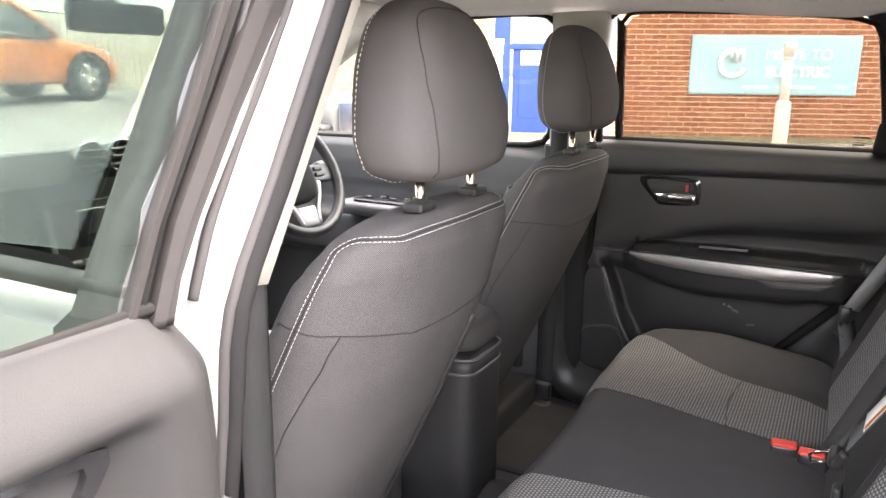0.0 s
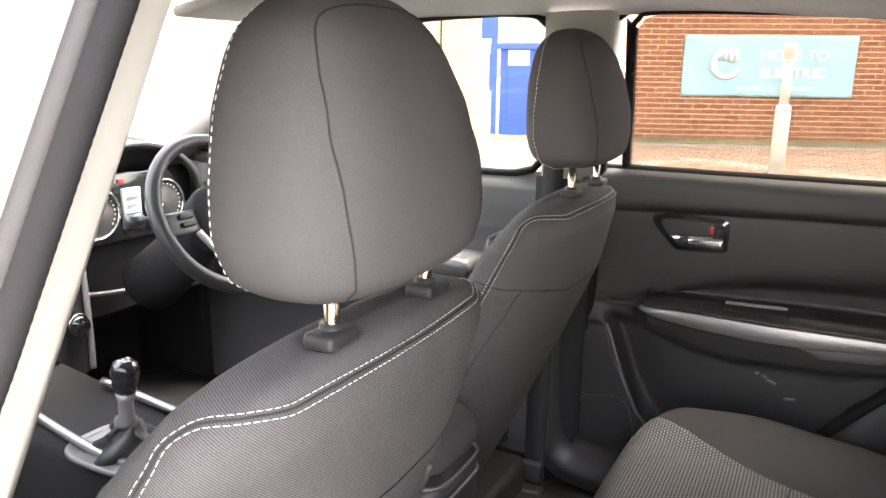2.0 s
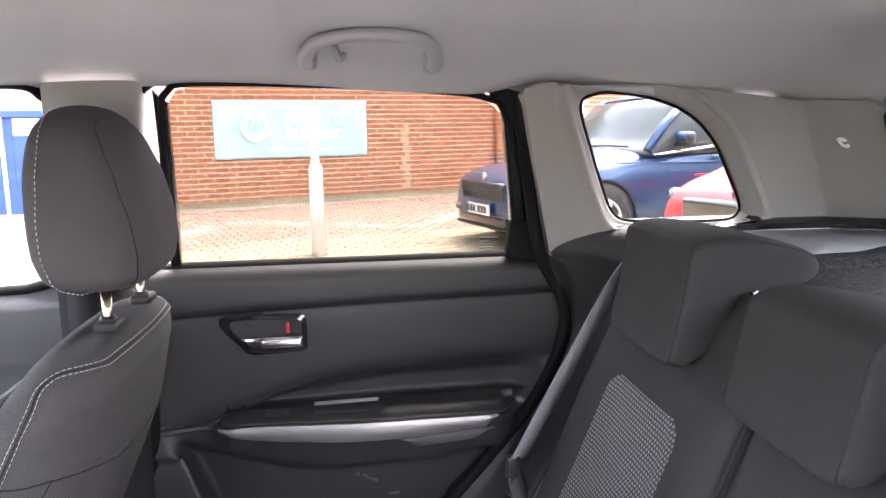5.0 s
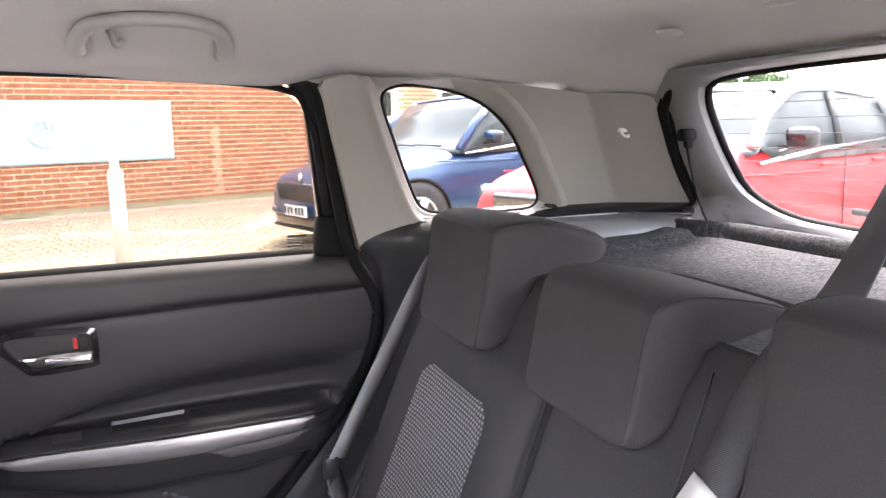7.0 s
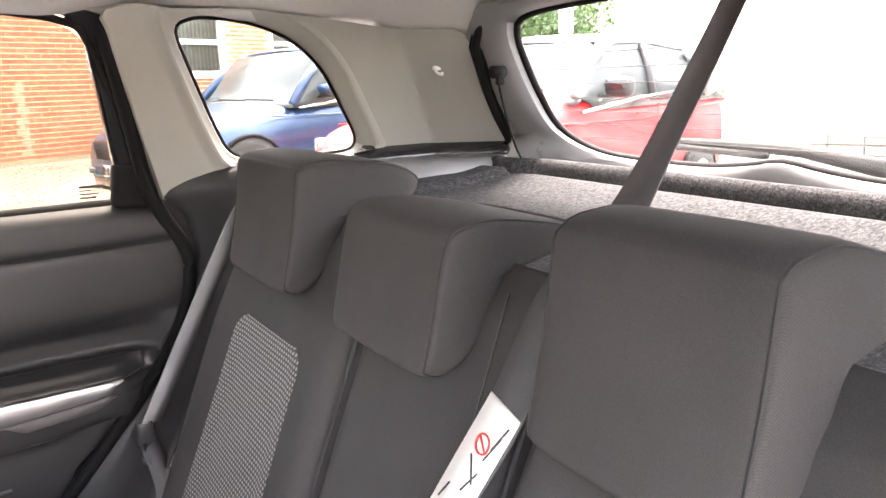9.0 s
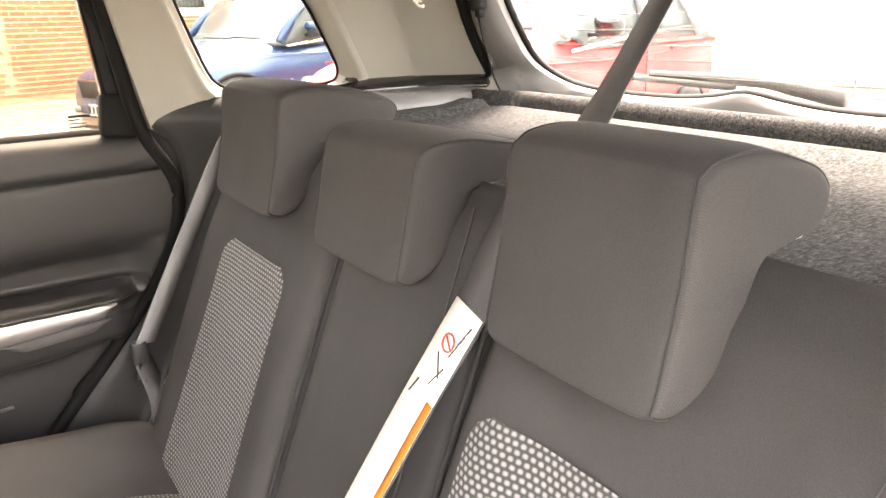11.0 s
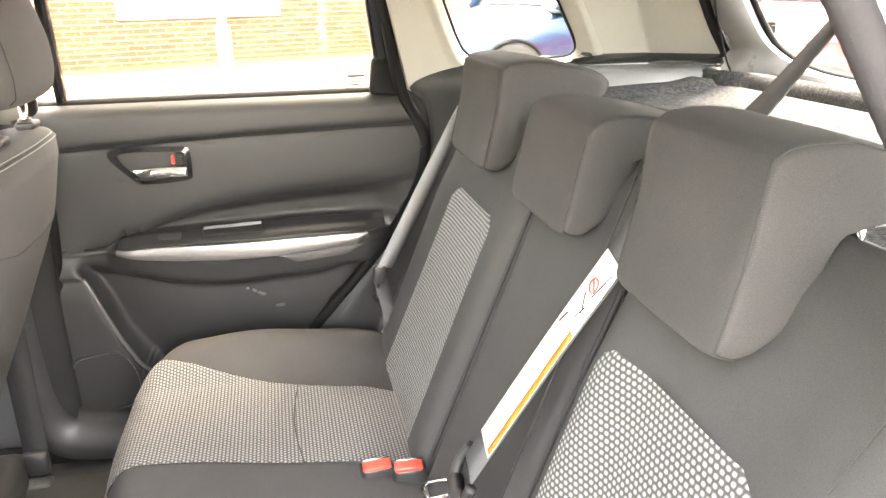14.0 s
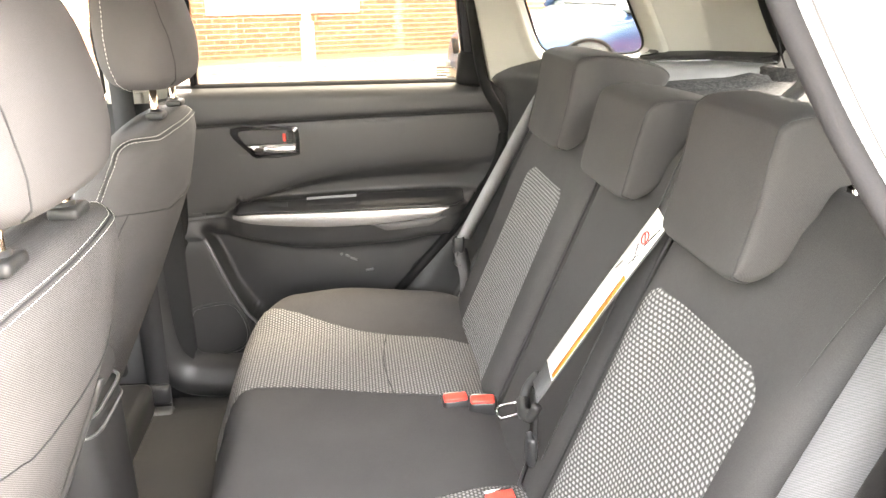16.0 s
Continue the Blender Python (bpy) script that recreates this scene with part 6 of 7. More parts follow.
def beside(g, pts, off, lift):
    """A path laid on a surface and moved sideways along it."""
    t = BVHTree.FromPolygons([tuple(v) for v in g[0]], g[1])
    base = [t.find_nearest(Vector(p)) for p in pts]
    c = Vector((-0.05, 0, 0.9))
    out = []
    for k, (q, n, _, _) in enumerate(base):
        n = n if n.dot(q - c) >= 0 else -n
        tan = (base[min(k + 1, len(base) - 1)][0] - base[max(k - 1, 0)][0]).normalized()
        w, m, _, _ = t.find_nearest(q + n.cross(tan) * off)
        m = m if m.dot(w - c) >= 0 else -m
        out.append(w + m * lift)
    return out


def eased(pts, n=6):
    """A path with its small kinks taken out."""
    for _ in range(n):
        pts = [pts[0]] + [(a + b * 2 + c) / 4 for a, b, c in zip(pts, pts[1:], pts[2:])] + [pts[-1]]
    return pts


def seat_back(z0=0.46):
    """Backrest as stacked sections; own x to the rear, y across, z up from the floor, origin under the head restraint."""
    prof = [(0.46, 0.215, 0.085, 0.00), (0.60, 0.230, 0.085, 0.00), (0.78, 0.245, 0.085, 0.012), (0.92, 0.246, 0.080, 0.014), (1.00, 0.246, 0.074, 0.012), (1.06, 0.244, 0.068, 0.008), (1.10, 0.238, 0.062, 0.004), (1.130, 0.224, 0.052, 0.0), (1.149, 0.200, 0.038, 0.0), (1.160, 0.140, 0.018, 0.0)]
    rings = []
    for z in [*span(z0, 1.08, 22), *span(1.092, 1.16, 9)]:
        w, d, wing = lerp_table(prof, z)
        cx = -0.022 + (z - 1.16) * 0.30 - 0.18 * max(1.0 - z, 0.0)
        ring = []
        for k in range(44):
            a = 2 * math.pi * k / 44
            c, s = math.cos(a), math.sin(a)
            x = d * math.copysign(abs(c) ** 0.72, c)
            y = w * math.copysign(abs(s) ** 0.62, s)
            x -= wing * 2.4 * (abs(y) / w) ** 3 + 0.012 * (abs(y) / w) ** 2      # side bolsters reach forward
            ring.append((cx + x, y, z - 0.012 * (1 if z > 1.09 else 0) * (abs(y) / w) ** 2))
        rings.append(ring)
    return loft(rings)


def head_restraint():
    prof = [(1.190, 0.088, 0.036, 0.0), (1.197, 0.115, 0.056, 0.0), (1.212, 0.132, 0.068, 0.0), (1.238, 0.143, 0.075, -0.002), (1.28, 0.140, 0.076, -0.004), (1.33, 0.128, 0.072, -0.010), (1.375, 0.110, 0.062, -0.016), (1.405, 0.088, 0.048, -0.020), (1.422, 0.056, 0.028, -0.022), (1.427, 0.022, 0.010, -0.022)]
    rings = []
    for z in [*span(1.190, 1.37, 18), *span(1.378, 1.427, 9)]:
        w, d, dx = soft_table(prof, z) if 1.215 < z < 1.41 else lerp_table(prof, z)
        rings.append([(dx - 0.022 + d * math.copysign(abs(math.cos(a)) ** 0.70, math.cos(a)), w * math.copysign(abs(math.sin(a)) ** 0.66, math.sin(a)), z) for a in (2 * math.pi * k / 48 for k in range(48))])
    return loft(rings)


def front_seat(label, x, y, raised=0.0, aside=0.0, pocket=False):
    s = thing("front_seat", label, "car seat", "front seats", at=Matrix.Translation((x, y, 0)))
    bg, hg = seat_back(), head_restraint()
    back = part("backrest", bg, "cloth_front", s, sub=1)
    for e in (-1, 1):
        # twin stitching along the top edge and down the bolsters, with the seam's groove between
        line = smooth_path([(0.022, 0, 1.137), (0.018, e * 0.05, 1.135), (0.011, e * 0.125, 1.133), (0.005, e * 0.155, 1.131), (-0.013, e * 0.184, 1.132), (-0.034, e * 0.203, 1.130), (-0.046, e * 0.22, 1.119), (-0.052, e * 0.231, 1.100), (-0.068, e * 0.241, 1.066), (-0.10, e * 0.250, 1.00), (-0.15, e * 0.252, 0.90), (-0.19, e * 0.250, 0.80)], 10)
        for off, r, kind, lab in ((-0.0038, 0, "thread", "white stitching"), (0.0038, 0, "thread", "white stitching"), (0.0, 0.0012, "thread_dark", "sewn groove")):
            pts = eased(beside(bg, line, off * e, 0.0008))
            part("stitching" if off else "groove", dashes(pts, 0.0050, 0.0016, 0.00044) if off else tube(pts, r, 5), kind, back, lab)
        seam = smooth_path([(-0.14, e * 0.29, 1.040), (-0.06, e * 0.27, 1.014), (0.0, e * 0.245, 1.000), (0.04, e * 0.16, 0.985), (0.065, e * 0.08, 0.966), (0.07, 0, 0.962)], 10)
        part("seam", tube(snap(bg, seam, 0.0), 0.0010, 5), "thread_dark", back, "dark cross seam")
        seam2 = smooth_path([(0.0, e * 0.25, 1.000), (-0.054, e * 0.27, 0.915), (-0.124, e * 0.27, 0.812), (-0.19, e * 0.27, 0.70)], 10)
        part("seam", tube(snap(bg, seam2, 0.0), 0.0010, 5), "thread_dark", back, "dark side seam")
    if pocket:
        t = BVHTree.FromPolygons([tuple(v) for v in bg[0]], bg[1])
        way = [t.ray_cast(Vector((0.5, 0.105, z)), Vector((-1, 0, 0)))[0] + Vector((0.002, 0, 0)) for z in span(0.52, 0.955, 30)]
        part("piping", tube(way, 0.0045, 8), "plastic", back, "piped edge of the map pocket")
    cush = part("cushion", loft([[(cx, yy, zz) for cx, yy, zz in squircle(-0.48, 0, 0.27 * k, 0.255 * k, 4.0, 40, z)] for z, k in ((0.48, 0.9), (0.52, 0.98), (0.58, 1.0), (0.625, 0.97), (0.645, 0.88), (0.65, 0.6))]), "cloth_front", s, sub=1)
    part("cushion_insert", box(-0.49, 0, 0.648, 0.38, 0.27, 0.02, 0.009, 3), "knit_seat", cush, "patterned seat insert")
    part("back_insert", moved(box(0, 0, 0, 0.02, 0.27, 0.46, 0.009, 3), pose(-0.20, 0, 0.86, 0, -163 + 180, 0)), "knit_seat", back, "patterned insert on the front of the backrest")
    part("base", box(-0.38, 0, 0.44, 0.42, 0.40, 0.09, 0.02), "plastic_smooth", s, "seat base on rails")
    for e in (-1, 1):
        part("rail", box(-0.38, e * 0.19, 0.395, 0.50, 0.035, 0.03, 0.006), "plastic_smooth", s, "floor rail")
        part("hinge_cover", box(-0.295, e * 0.235, 0.55, 0.12, 0.03, 0.14, 0.014, 3), "plastic", s)
    hg = moved(hg, Matrix.Translation((0, aside, raised)))
    head = part("head_restraint", hg, "cloth_head", s, "padded dark cloth head restraint", sub=1)
    for e in (-1, 1):
        edge = smooth_path([(-0.075, e * 0.04, 1.44), (-0.075, e * 0.11, 1.42), (-0.075, e * 0.145, 1.35), (-0.075, e * 0.16, 1.26), (-0.07, e * 0.155, 1.215), (-0.06, e * 0.12, 1.185), (-0.02, e * 0.05, 1.17)], 10)
        part("stitching", dashes(snap(hg, edge, 0.0005), 0.0045, 0.0030, 0.0006), "thread", head, "white edge stitching")
        rs = smooth_path([(0, aside + yy, zz + raised) for yy, zz in ((0, 1.412), (e * 0.04, 1.411), (e * 0.075, 1.403), (e * 0.091, 1.385), (e * 0.103, 1.35), (e * 0.110, 1.31), (e * 0.108, 1.25), (e * 0.095, 1.202))], 10)
        part("seam", tube(snap_x(hg, eased(snap_x(hg, rs, 0.0), 30), 0.0002), 0.0009, 6), "thread_dark", head, "dark vertical seam")
        post = part("post", tube([(-0.012, e * 0.076, 1.12), (-0.012, e * 0.076, 1.215)], 0.0065, 14), "bronze_post", head, "polished metal post")
        part("post_guide", join(box(-0.010, e * 0.079, 1.1595, 0.030, 0.042, 0.013, 0.005, 3), tube([(-0.012, e * 0.076, 1.158), (-0.012, e * 0.076, 1.170)], [0.012, 0.010], 14)), "plastic", back, "grey plastic post guide")
    return s


front_seat("charcoal cloth passenger seat with white stitching", -0.430, -0.385, 0.0, -0.012, True)
front_seat("charcoal cloth driver's seat with white stitching", -0.487, 0.397, 0.010)

# ---- rear bench ----
BX, BZ, BK = 0.225, 1.0, 0.40   # the backrest's face: x = BX + BK (z - BZ)


def face(y, z, lift=0.0):
    """A point on the rear backrest's face, lifted off it."""
    n = Vector((-1, 0, BK)).normalized()
    return Vector((BX + BK * (z - BZ), y, z)) + n * lift


def back_lift(y, z, y0, y1):
    """Padding: raised side bolsters, sunk middle."""
    c, w = (y0 + y1) / 2, (y1 - y0) / 2
    k = abs(y - c) / w
    edge = 1 - step(0.90, 1.0, k) * 1.0
    return -0.02 + 0.02 * edge + 0.014 * step(0.35, 0.75, k) * edge * step(1.15, 0.95, z) - 0.018 * step(1.13, 1.19, z)


bench = thing("rear_bench", "black cloth rear bench seat with patterned grey inserts", "car seat")


def squab(label, y0, y1, bolsters=True):
    rings = []
    for z in [*span(0.58, 1.10, 30), *span(1.115, 1.185, 8)]:
        front = [face(y, z, back_lift(y, z, y0, y1) if bolsters else -0.018 + 0.018 * (1 - step(0.9, 1, abs(2 * (y - y0) / (y1 - y0) - 1))) - 0.018 * step(1.13, 1.19, z)) for y in span(y0, y1, 30)]
        back = [face(y, z, -0.095) for y in span(y1, y0, 8)]
        rings.append(front + back)
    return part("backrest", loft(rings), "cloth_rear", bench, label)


def knit_panel(parent, rows_at, y0, y1):
    """A patterned insert lying on a backrest's face: rows of (z, one edge's y, the other's)."""
    rows = []
    for z in span(rows_at[0][0], rows_at[-1][0], 40):
        a, b = lerp_table(rows_at, z)
        rows.append([face(y, z, back_lift(y, z, y0, y1) + 0.0035 - 0.003 * step(0.93, 1.0, abs(2 * (y - a) / (b - a) - 1))) for y in span(a, b, 16)])
    return part("knit_insert", loft(rows, cap=False, closed=False), "knit_back", parent, "patterned grey knitted insert")


far = squab("black cloth seat back by the closed door", 0.105, 0.575)
mid = squab("plain black cloth centre seat back", -0.195, 0.105, False)
near = squab("black cloth seat back by the open door", -0.575, -0.195)
knit_panel(far, [(0.60, 0.20, 0.475), (0.985, 0.215, 0.465), (1.004, 0.23, 0.455), (1.010, 0.25, 0.44)], 0.105, 0.575)
knit_panel(near, [(0.60, -0.49, -0.235), (0.985, -0.49, -0.228), (1.004, -0.47, -0.235), (1.010, -0.45, -0.25)], -0.575, -0.195)
for y0, owner in ((0.105, far), (-0.195, near)):
    part("joint", tube([face(y0, z, 0.0) for z in span(0.62, 1.16, 20)], 0.003, 6), "thread_dark", owner, "dark joint between the seat backs")
part("stitch_line", tube([face(-0.13 - 0.03 * (1.16 - z), z, 0.001) for z in span(0.70, 1.16, 24)], 0.0013, 5), "plastic", mid, "faint sewn line")
part("stitch_line", tube(smooth_path([face(-0.55, 1.15, 0.004), face(-0.53, 1.05, 0.008), face(-0.52, 0.92, 0.012), face(-0.49, 0.78, 0.012)], 8), 0.0006, 5), "plastic", near, "faint sewn line")


def rear_head(label, y, w, top, front=0.97, deep=1.0):
    """Low saddle-shaped head restraint hooked over the seat back."""
    h = thing("rear_head_restraint", label, "head restraint", "rear head restraints")
    outline = [(0.214, 1.096), (0.222, 1.130), (0.231, 1.172), (0.2395, top - 0.018), (0.247, top - 0.007), (0.262, top), (0.30, top + 0.002), (0.35, top - 0.006), (0.40, top - 0.018), (0.426, top - 0.034), (0.424, 1.200), (0.405, 1.190), (0.345, 1.185), (0.322, 1.178), (0.306, 1.162), (0.289, 1.127), (0.273, 1.101), (0.255, 1.085), (0.235, 1.078), (0.2165, 1.084)]
    side = smooth_path([(0.30 + (a - 0.30) * deep if a > 0.30 else a, 0, b) for a, b in outline], 3, True)
    c = Vector((0.275, 0, 1.19))
    rings = []

    def half(x):
        return w / 2 * (front + (1 - front) * step(0.225, 0.40, x))
    for t, k in ((-1.0, 0.25), (-0.985, 0.50), (-0.955, 0.69), (-0.91, 0.83), (-0.85, 0.925), (-0.77, 0.975), (-0.66, 1.0), (-0.4, 1.015), (0, 1.02), (0.4, 1.015), (0.70, 1.0), (0.80, 0.98), (0.875, 0.935), (0.93, 0.85), (0.97, 0.72), (0.992, 0.55), (1.0, 0.30)):
        rings.append([(q.x, y + t * half(q.x), q.z) for q in (c + (p - c) * (1 - (1 - k) * 0.27) for p in side)])
    g = loft(rings)
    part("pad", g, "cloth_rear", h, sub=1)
    for e in (-1, 1):
        path = [(p.x, y + e * 0.955 * half(p.x), p.z) for p in side[-6:] + side[:30]]
        part("seam", tube(snap(g, path, 0.0), 0.0012, 6), "thread_dark", h, "dark piped seam")
        part("post_guide", box(0.345, y + e * w * 0.40, 1.186, 0.036, 0.020, 0.009, 0.003, 2), "roof_plastic" if e < 0 else "plastic", h, "pale plastic post guide")
        part("post", tube([(0.352, y + e * w * 0.30, 1.10), (0.352, y + e * w * 0.30, 1.205)], 0.006, 10), "chrome", h)
    return h


rear_head("black cloth rear head restraint by the closed door", 0.357, 0.242, 1.253)
rear_head("black cloth centre rear head restraint", 0.000, 0.212, 1.221)
rear_head("black cloth rear head restraint by the open door", -0.330, 0.190, 1.252, 0.97, 0.70)

# bench cushion


def bench_z(x, y):
    z = 0.636 + 0.010 * step(-0.10, -0.30, x) - 0.02 * step(0.0, 0.12, x)
    z -= 0.16 * step(-0.34, -0.43, x) ** 2
    for c in (0.33, -0.33):
        z += 0.016 * step(0.10, 0.20, abs(y - c)) * step(0.33, 0.22, abs(y - c)) * (1 if abs(y) > 0.3 else 0.2)
    z += 0.036 * math.exp(-((abs(y) - 0.560) / 0.075) ** 2) * (0.45 + 0.55 * math.exp(-((x + 0.17) / 0.14) ** 2)) * step(0.14, 0.05, x)
    z -= 0.10 * step(0.58, 0.70, abs(y)) * step(-0.1, -0.5, x + abs(y) * 0.1) - 0.0
    return z - 0.05 * step(0.62, 0.70, abs(y))


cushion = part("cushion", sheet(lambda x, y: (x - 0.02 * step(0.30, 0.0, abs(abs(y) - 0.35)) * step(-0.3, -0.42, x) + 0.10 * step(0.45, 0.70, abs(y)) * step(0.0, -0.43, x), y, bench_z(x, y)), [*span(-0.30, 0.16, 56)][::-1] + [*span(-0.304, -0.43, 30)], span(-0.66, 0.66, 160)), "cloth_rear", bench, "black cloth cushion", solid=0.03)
part("base", box(-0.14, 0, 0.50, 0.50, 1.16, 0.22, 0.03), "carpet", bench, "carpeted seat base", smooth=False)
KNIT_OUT = [(-0.43, 0.530), (-0.35, 0.520), (-0.22, 0.466), (-0.10, 0.418), (0.06, 0.376), (0.12, 0.366)]
KNIT_IN = [(-0.43, 0.215), (-0.26, 0.188), (-0.10, 0.160), (0.12, 0.112)]


def cushion_at(x, y):
    return Vector((x - 0.02 * step(0.30, 0.0, abs(abs(y) - 0.35)) * step(-0.3, -0.42, x) + 0.10 * step(0.45, 0.70, abs(y)) * step(0.0, -0.43, x), y, bench_z(x, y)))


def on_cushion(x, y, lift):
    """A point lifted squarely off the cushion."""
    p = cushion_at(x, y)
    n = (cushion_at(x + 0.004, y) - cushion_at(x - 0.004, y)).cross(cushion_at(x, y + 0.004) - cushion_at(x, y - 0.004)).normalized()
    return p + n * lift


def knit_edge(x, k):
    """From the insert's inner edge (k = 0) to its outer one."""
    a, b = soft_line(KNIT_IN, x, 0.03), soft_line(KNIT_OUT, x, 0.05)
    return a + (b - a) * k


for s in (1, -1):
    part("knit_insert", sheet(lambda x, k: on_cushion(x, s * knit_edge(x, k), 0.0178 - 0.002 * step(0.02, 0.0, min(k, 1 - k))), span(-0.428, 0.115, 110), span(0, 1, 60)), "knit_seat", cushion, "patterned grey knitted insert")
    part("cross_seam", tube([on_cushion(-0.100 - 0.012 * math.sin(k * math.pi), s * knit_edge(-0.10, k), 0.0176) for k in span(0, 1, 40)], 0.0012, 6), "thread_dark", cushion, "sewn cross seam")
    for k in (0, 1):
        part("edge_seam", tube([on_cushion(x, s * knit_edge(x, k), 0.0158) for x in span(-0.42, 0.115, 40)], 0.0012, 5), "thread_dark", cushion, "dark edge seam")

# seat belts
N = Vector((-1, 0, BK)).normalized()
belt = thing("seat_belt", "grey centre rear seat belt with a white and orange label", "seat belt", "seat belts")
bp = smooth_path([(0.742, -0.036, 1.486), (0.69, -0.055, 1.445), (0.62, -0.081, 1.390), (0.50, -0.124, 1.297), (0.40, -0.158, 1.222), (0.335, -0.178, 1.196), (0.282, -0.188, 1.155), (0.241, -0.183, 1.079), (0.207, -0.165, 1.014), (0.160, -0.141, 0.92), (0.115, -0.117, 0.827), (0.100, -0.108, 0.795)], 8)
sides = [Vector((0.35, 0.9, 0.0)).lerp(Vector((0.0, 1, 0)), step(0.5, 0.3, p.x)) for p in bp]
part("strap", ribbon(bp, 0.047, 0.0022, sides), "webbing", belt)
lp = smooth_path([Vector(p) + Vector((-0.9, 0, 0.45)) * 0.002 for p in ((0.243, -0.184, 1.084), (0.207, -0.165, 1.014), (0.183, -0.153, 0.967), (0.160, -0.141, 0.92), (0.119, -0.119, 0.835))], 8)
tag = part("label", ribbon(lp, 0.0462, 0.0012, (0, 1, 0)), "label_white", belt, "white sewn belt label")
op = [p + N * 0.0011 + Vector((0, -0.0195, 0)) for p in lp[10:]]
part("orange_band", ribbon(op, 0.0095, 0.001, (0, 1, 0)), "label_orange", tag, "orange border")
mid_l = lp[4] + N * 0.0016
part("warning_ring", join(tube([mid_l + Vector((0, 0, 0)) + Vector((0, 1, 0)) * (0.0085 * math.cos(a)) + Vector((BK, 0, 1)).normalized() * (0.0085 * math.sin(a)) for a in span(0, 2 * math.pi * 15 / 16, 16)], 0.0011, 5, closed=True, up=(1, 0, 0)), tube([mid_l + Vector((0, -0.006, 0)) - Vector((BK, 0, 1)).normalized() * 0.006, mid_l + Vector((0, 0.006, 0)) + Vector((BK, 0, 1)).normalized() * 0.006], 0.001, 5)), "ink_red", tag, "red prohibition ring")
part("drawing", join(*[tube([lp[k] + N * 0.0014 + Vector((0, a, 0)), lp[k + 2] + N * 0.0014 + Vector((0, b, 0))], 0.0009, 5) for k, a, b in ((5, 0.006, -0.012), (6, -0.012, -0.004), (3, -0.016, -0.010), (8, 0.012, 0.016), (2, -0.018, -0.012))]), "ink_black", tag, "black line drawing")
tongue = part("tongue", join(tube(smooth_path([(0.112, -0.078, 0.808), (0.098, -0.072, 0.786), (0.088, -0.080, 0.764), (0.085, -0.102, 0.756), (0.088, -0.128, 0.764), (0.096, -0.136, 0.788)], 5), 0.0075, 8), tube([(0.088, -0.082, 0.768), (0.085, -0.104, 0.756), (0.088, -0.126, 0.766)], 0.011, 8)), "plastic", belt, "grey plastic belt tongue")
part("blade", join(tube([(0.082, -0.078, 0.762), (0.060, -0.052, 0.742), (0.052, -0.050, 0.736)], 0.0022, 6), tube([(0.080, -0.098, 0.754), (0.056, -0.072, 0.730), (0.050, -0.052, 0.736)], 0.0022, 6)), "chrome", tongue, "chrome latch blade")
small = part("lower_latch", join(box(0.095, -0.115, 0.70, 0.016, 0.030, 0.05, 0.006, 2), tube([(0.09, -0.11, 0.67), (0.075, -0.125, 0.645), (0.08, -0.14, 0.64)], 0.004, 6)), "plastic_smooth", belt, "small black latch")
part("belt_tail", ribbon(smooth_path([(0.10, -0.108, 0.795), (0.098, -0.112, 0.735), (0.098, -0.115, 0.69)], 6), 0.04, 0.002, (0, 1, 0)), "webbing_dark", belt)

fbelt = thing("seat_belt", "grey rear seat belt hanging beside the closed door", "seat belt", "seat belts")
fb = smooth_path([(0.44, 0.545, 1.196), (0.36, 0.555, 1.185), (0.305, 0.568, 1.165), (0.272, 0.577, 1.14), (0.18, 0.597, 0.962), (0.10, 0.615, 0.80)], 8)
# same webbing as the lower strap, daylight painted into its colour
part("strap", ribbon(fb, 0.045, 0.0022, (0.75, 0.55, -0.3)), "webbing_lit", fbelt)
part("latch", join(box(0.088, 0.615, 0.785, 0.028, 0.016, 0.045, 0.007, 3), tube([(0.085, 0.60, 0.77), (0.075, 0.598, 0.745), (0.088, 0.60, 0.735)], 0.005, 8)), "plastic_smooth", fbelt, "black latch plate")
part("lower_strap", ribbon(smooth_path([(0.092, 0.612, 0.77), (0.105, 0.60, 0.70), (0.10, 0.58, 0.645)], 6), 0.045, 0.0022, (0.75, 0.55, -0.3)), "webbing", fbelt)
nbelt = thing("seat_belt", "grey rear seat belt by the open door", "seat belt", "seat belts")
part("anchor", box(0.07, -0.632, 0.63, 0.05, 0.02, 0.03, 0.006), "plastic_smooth", nbelt)
part("strap", ribbon(smooth_path([(0.40, -0.56, 1.19), (0.31, -0.585, 1.15), (0.20, -0.60, 0.95), (0.09, -0.625, 0.72), (0.07, -0.63, 0.64)], 8), 0.047, 0.0022, (0.75, -0.55, -0.3)), "webbing", nbelt)


def buckle(label, x, y, rz):
    b = thing("belt_buckle", label, "buckle", "belt buckles", at=pose(x, y, 0.648, 0, 0, rz))
    part("housing", box(0, 0, 0.004, 0.052, 0.030, 0.034, 0.008, 3), "plastic_smooth", b)
    part("button", moved(box(0, 0, 0, 0.044, 0.018, 0.010, 0.004, 2), pose(-0.002, -0.006, 0.021, 22, 0, 0)), "red_plastic", b, "red release button")
    part("slot", box(0, 0.011, 0.0205, 0.042, 0.005, 0.004, 0.001, 1), "chrome", b, "bright slot")


buckle("black belt buckle with a red button on the bench", 0.010, 0.112, 4)
buckle("black belt buckle with a red button and bright slot", 0.058, 0.098, -3)
buckle("black belt buckle with a red button by the near seat", 0.035, -0.175, 10)
iso = part("child_seat_tag", box(0.112, 0.30, 0.648, 0.012, 0.022, 0.020, 0.004, 2), "plastic_smooth")
tagged(iso, "small black child seat anchor tag", "tag")

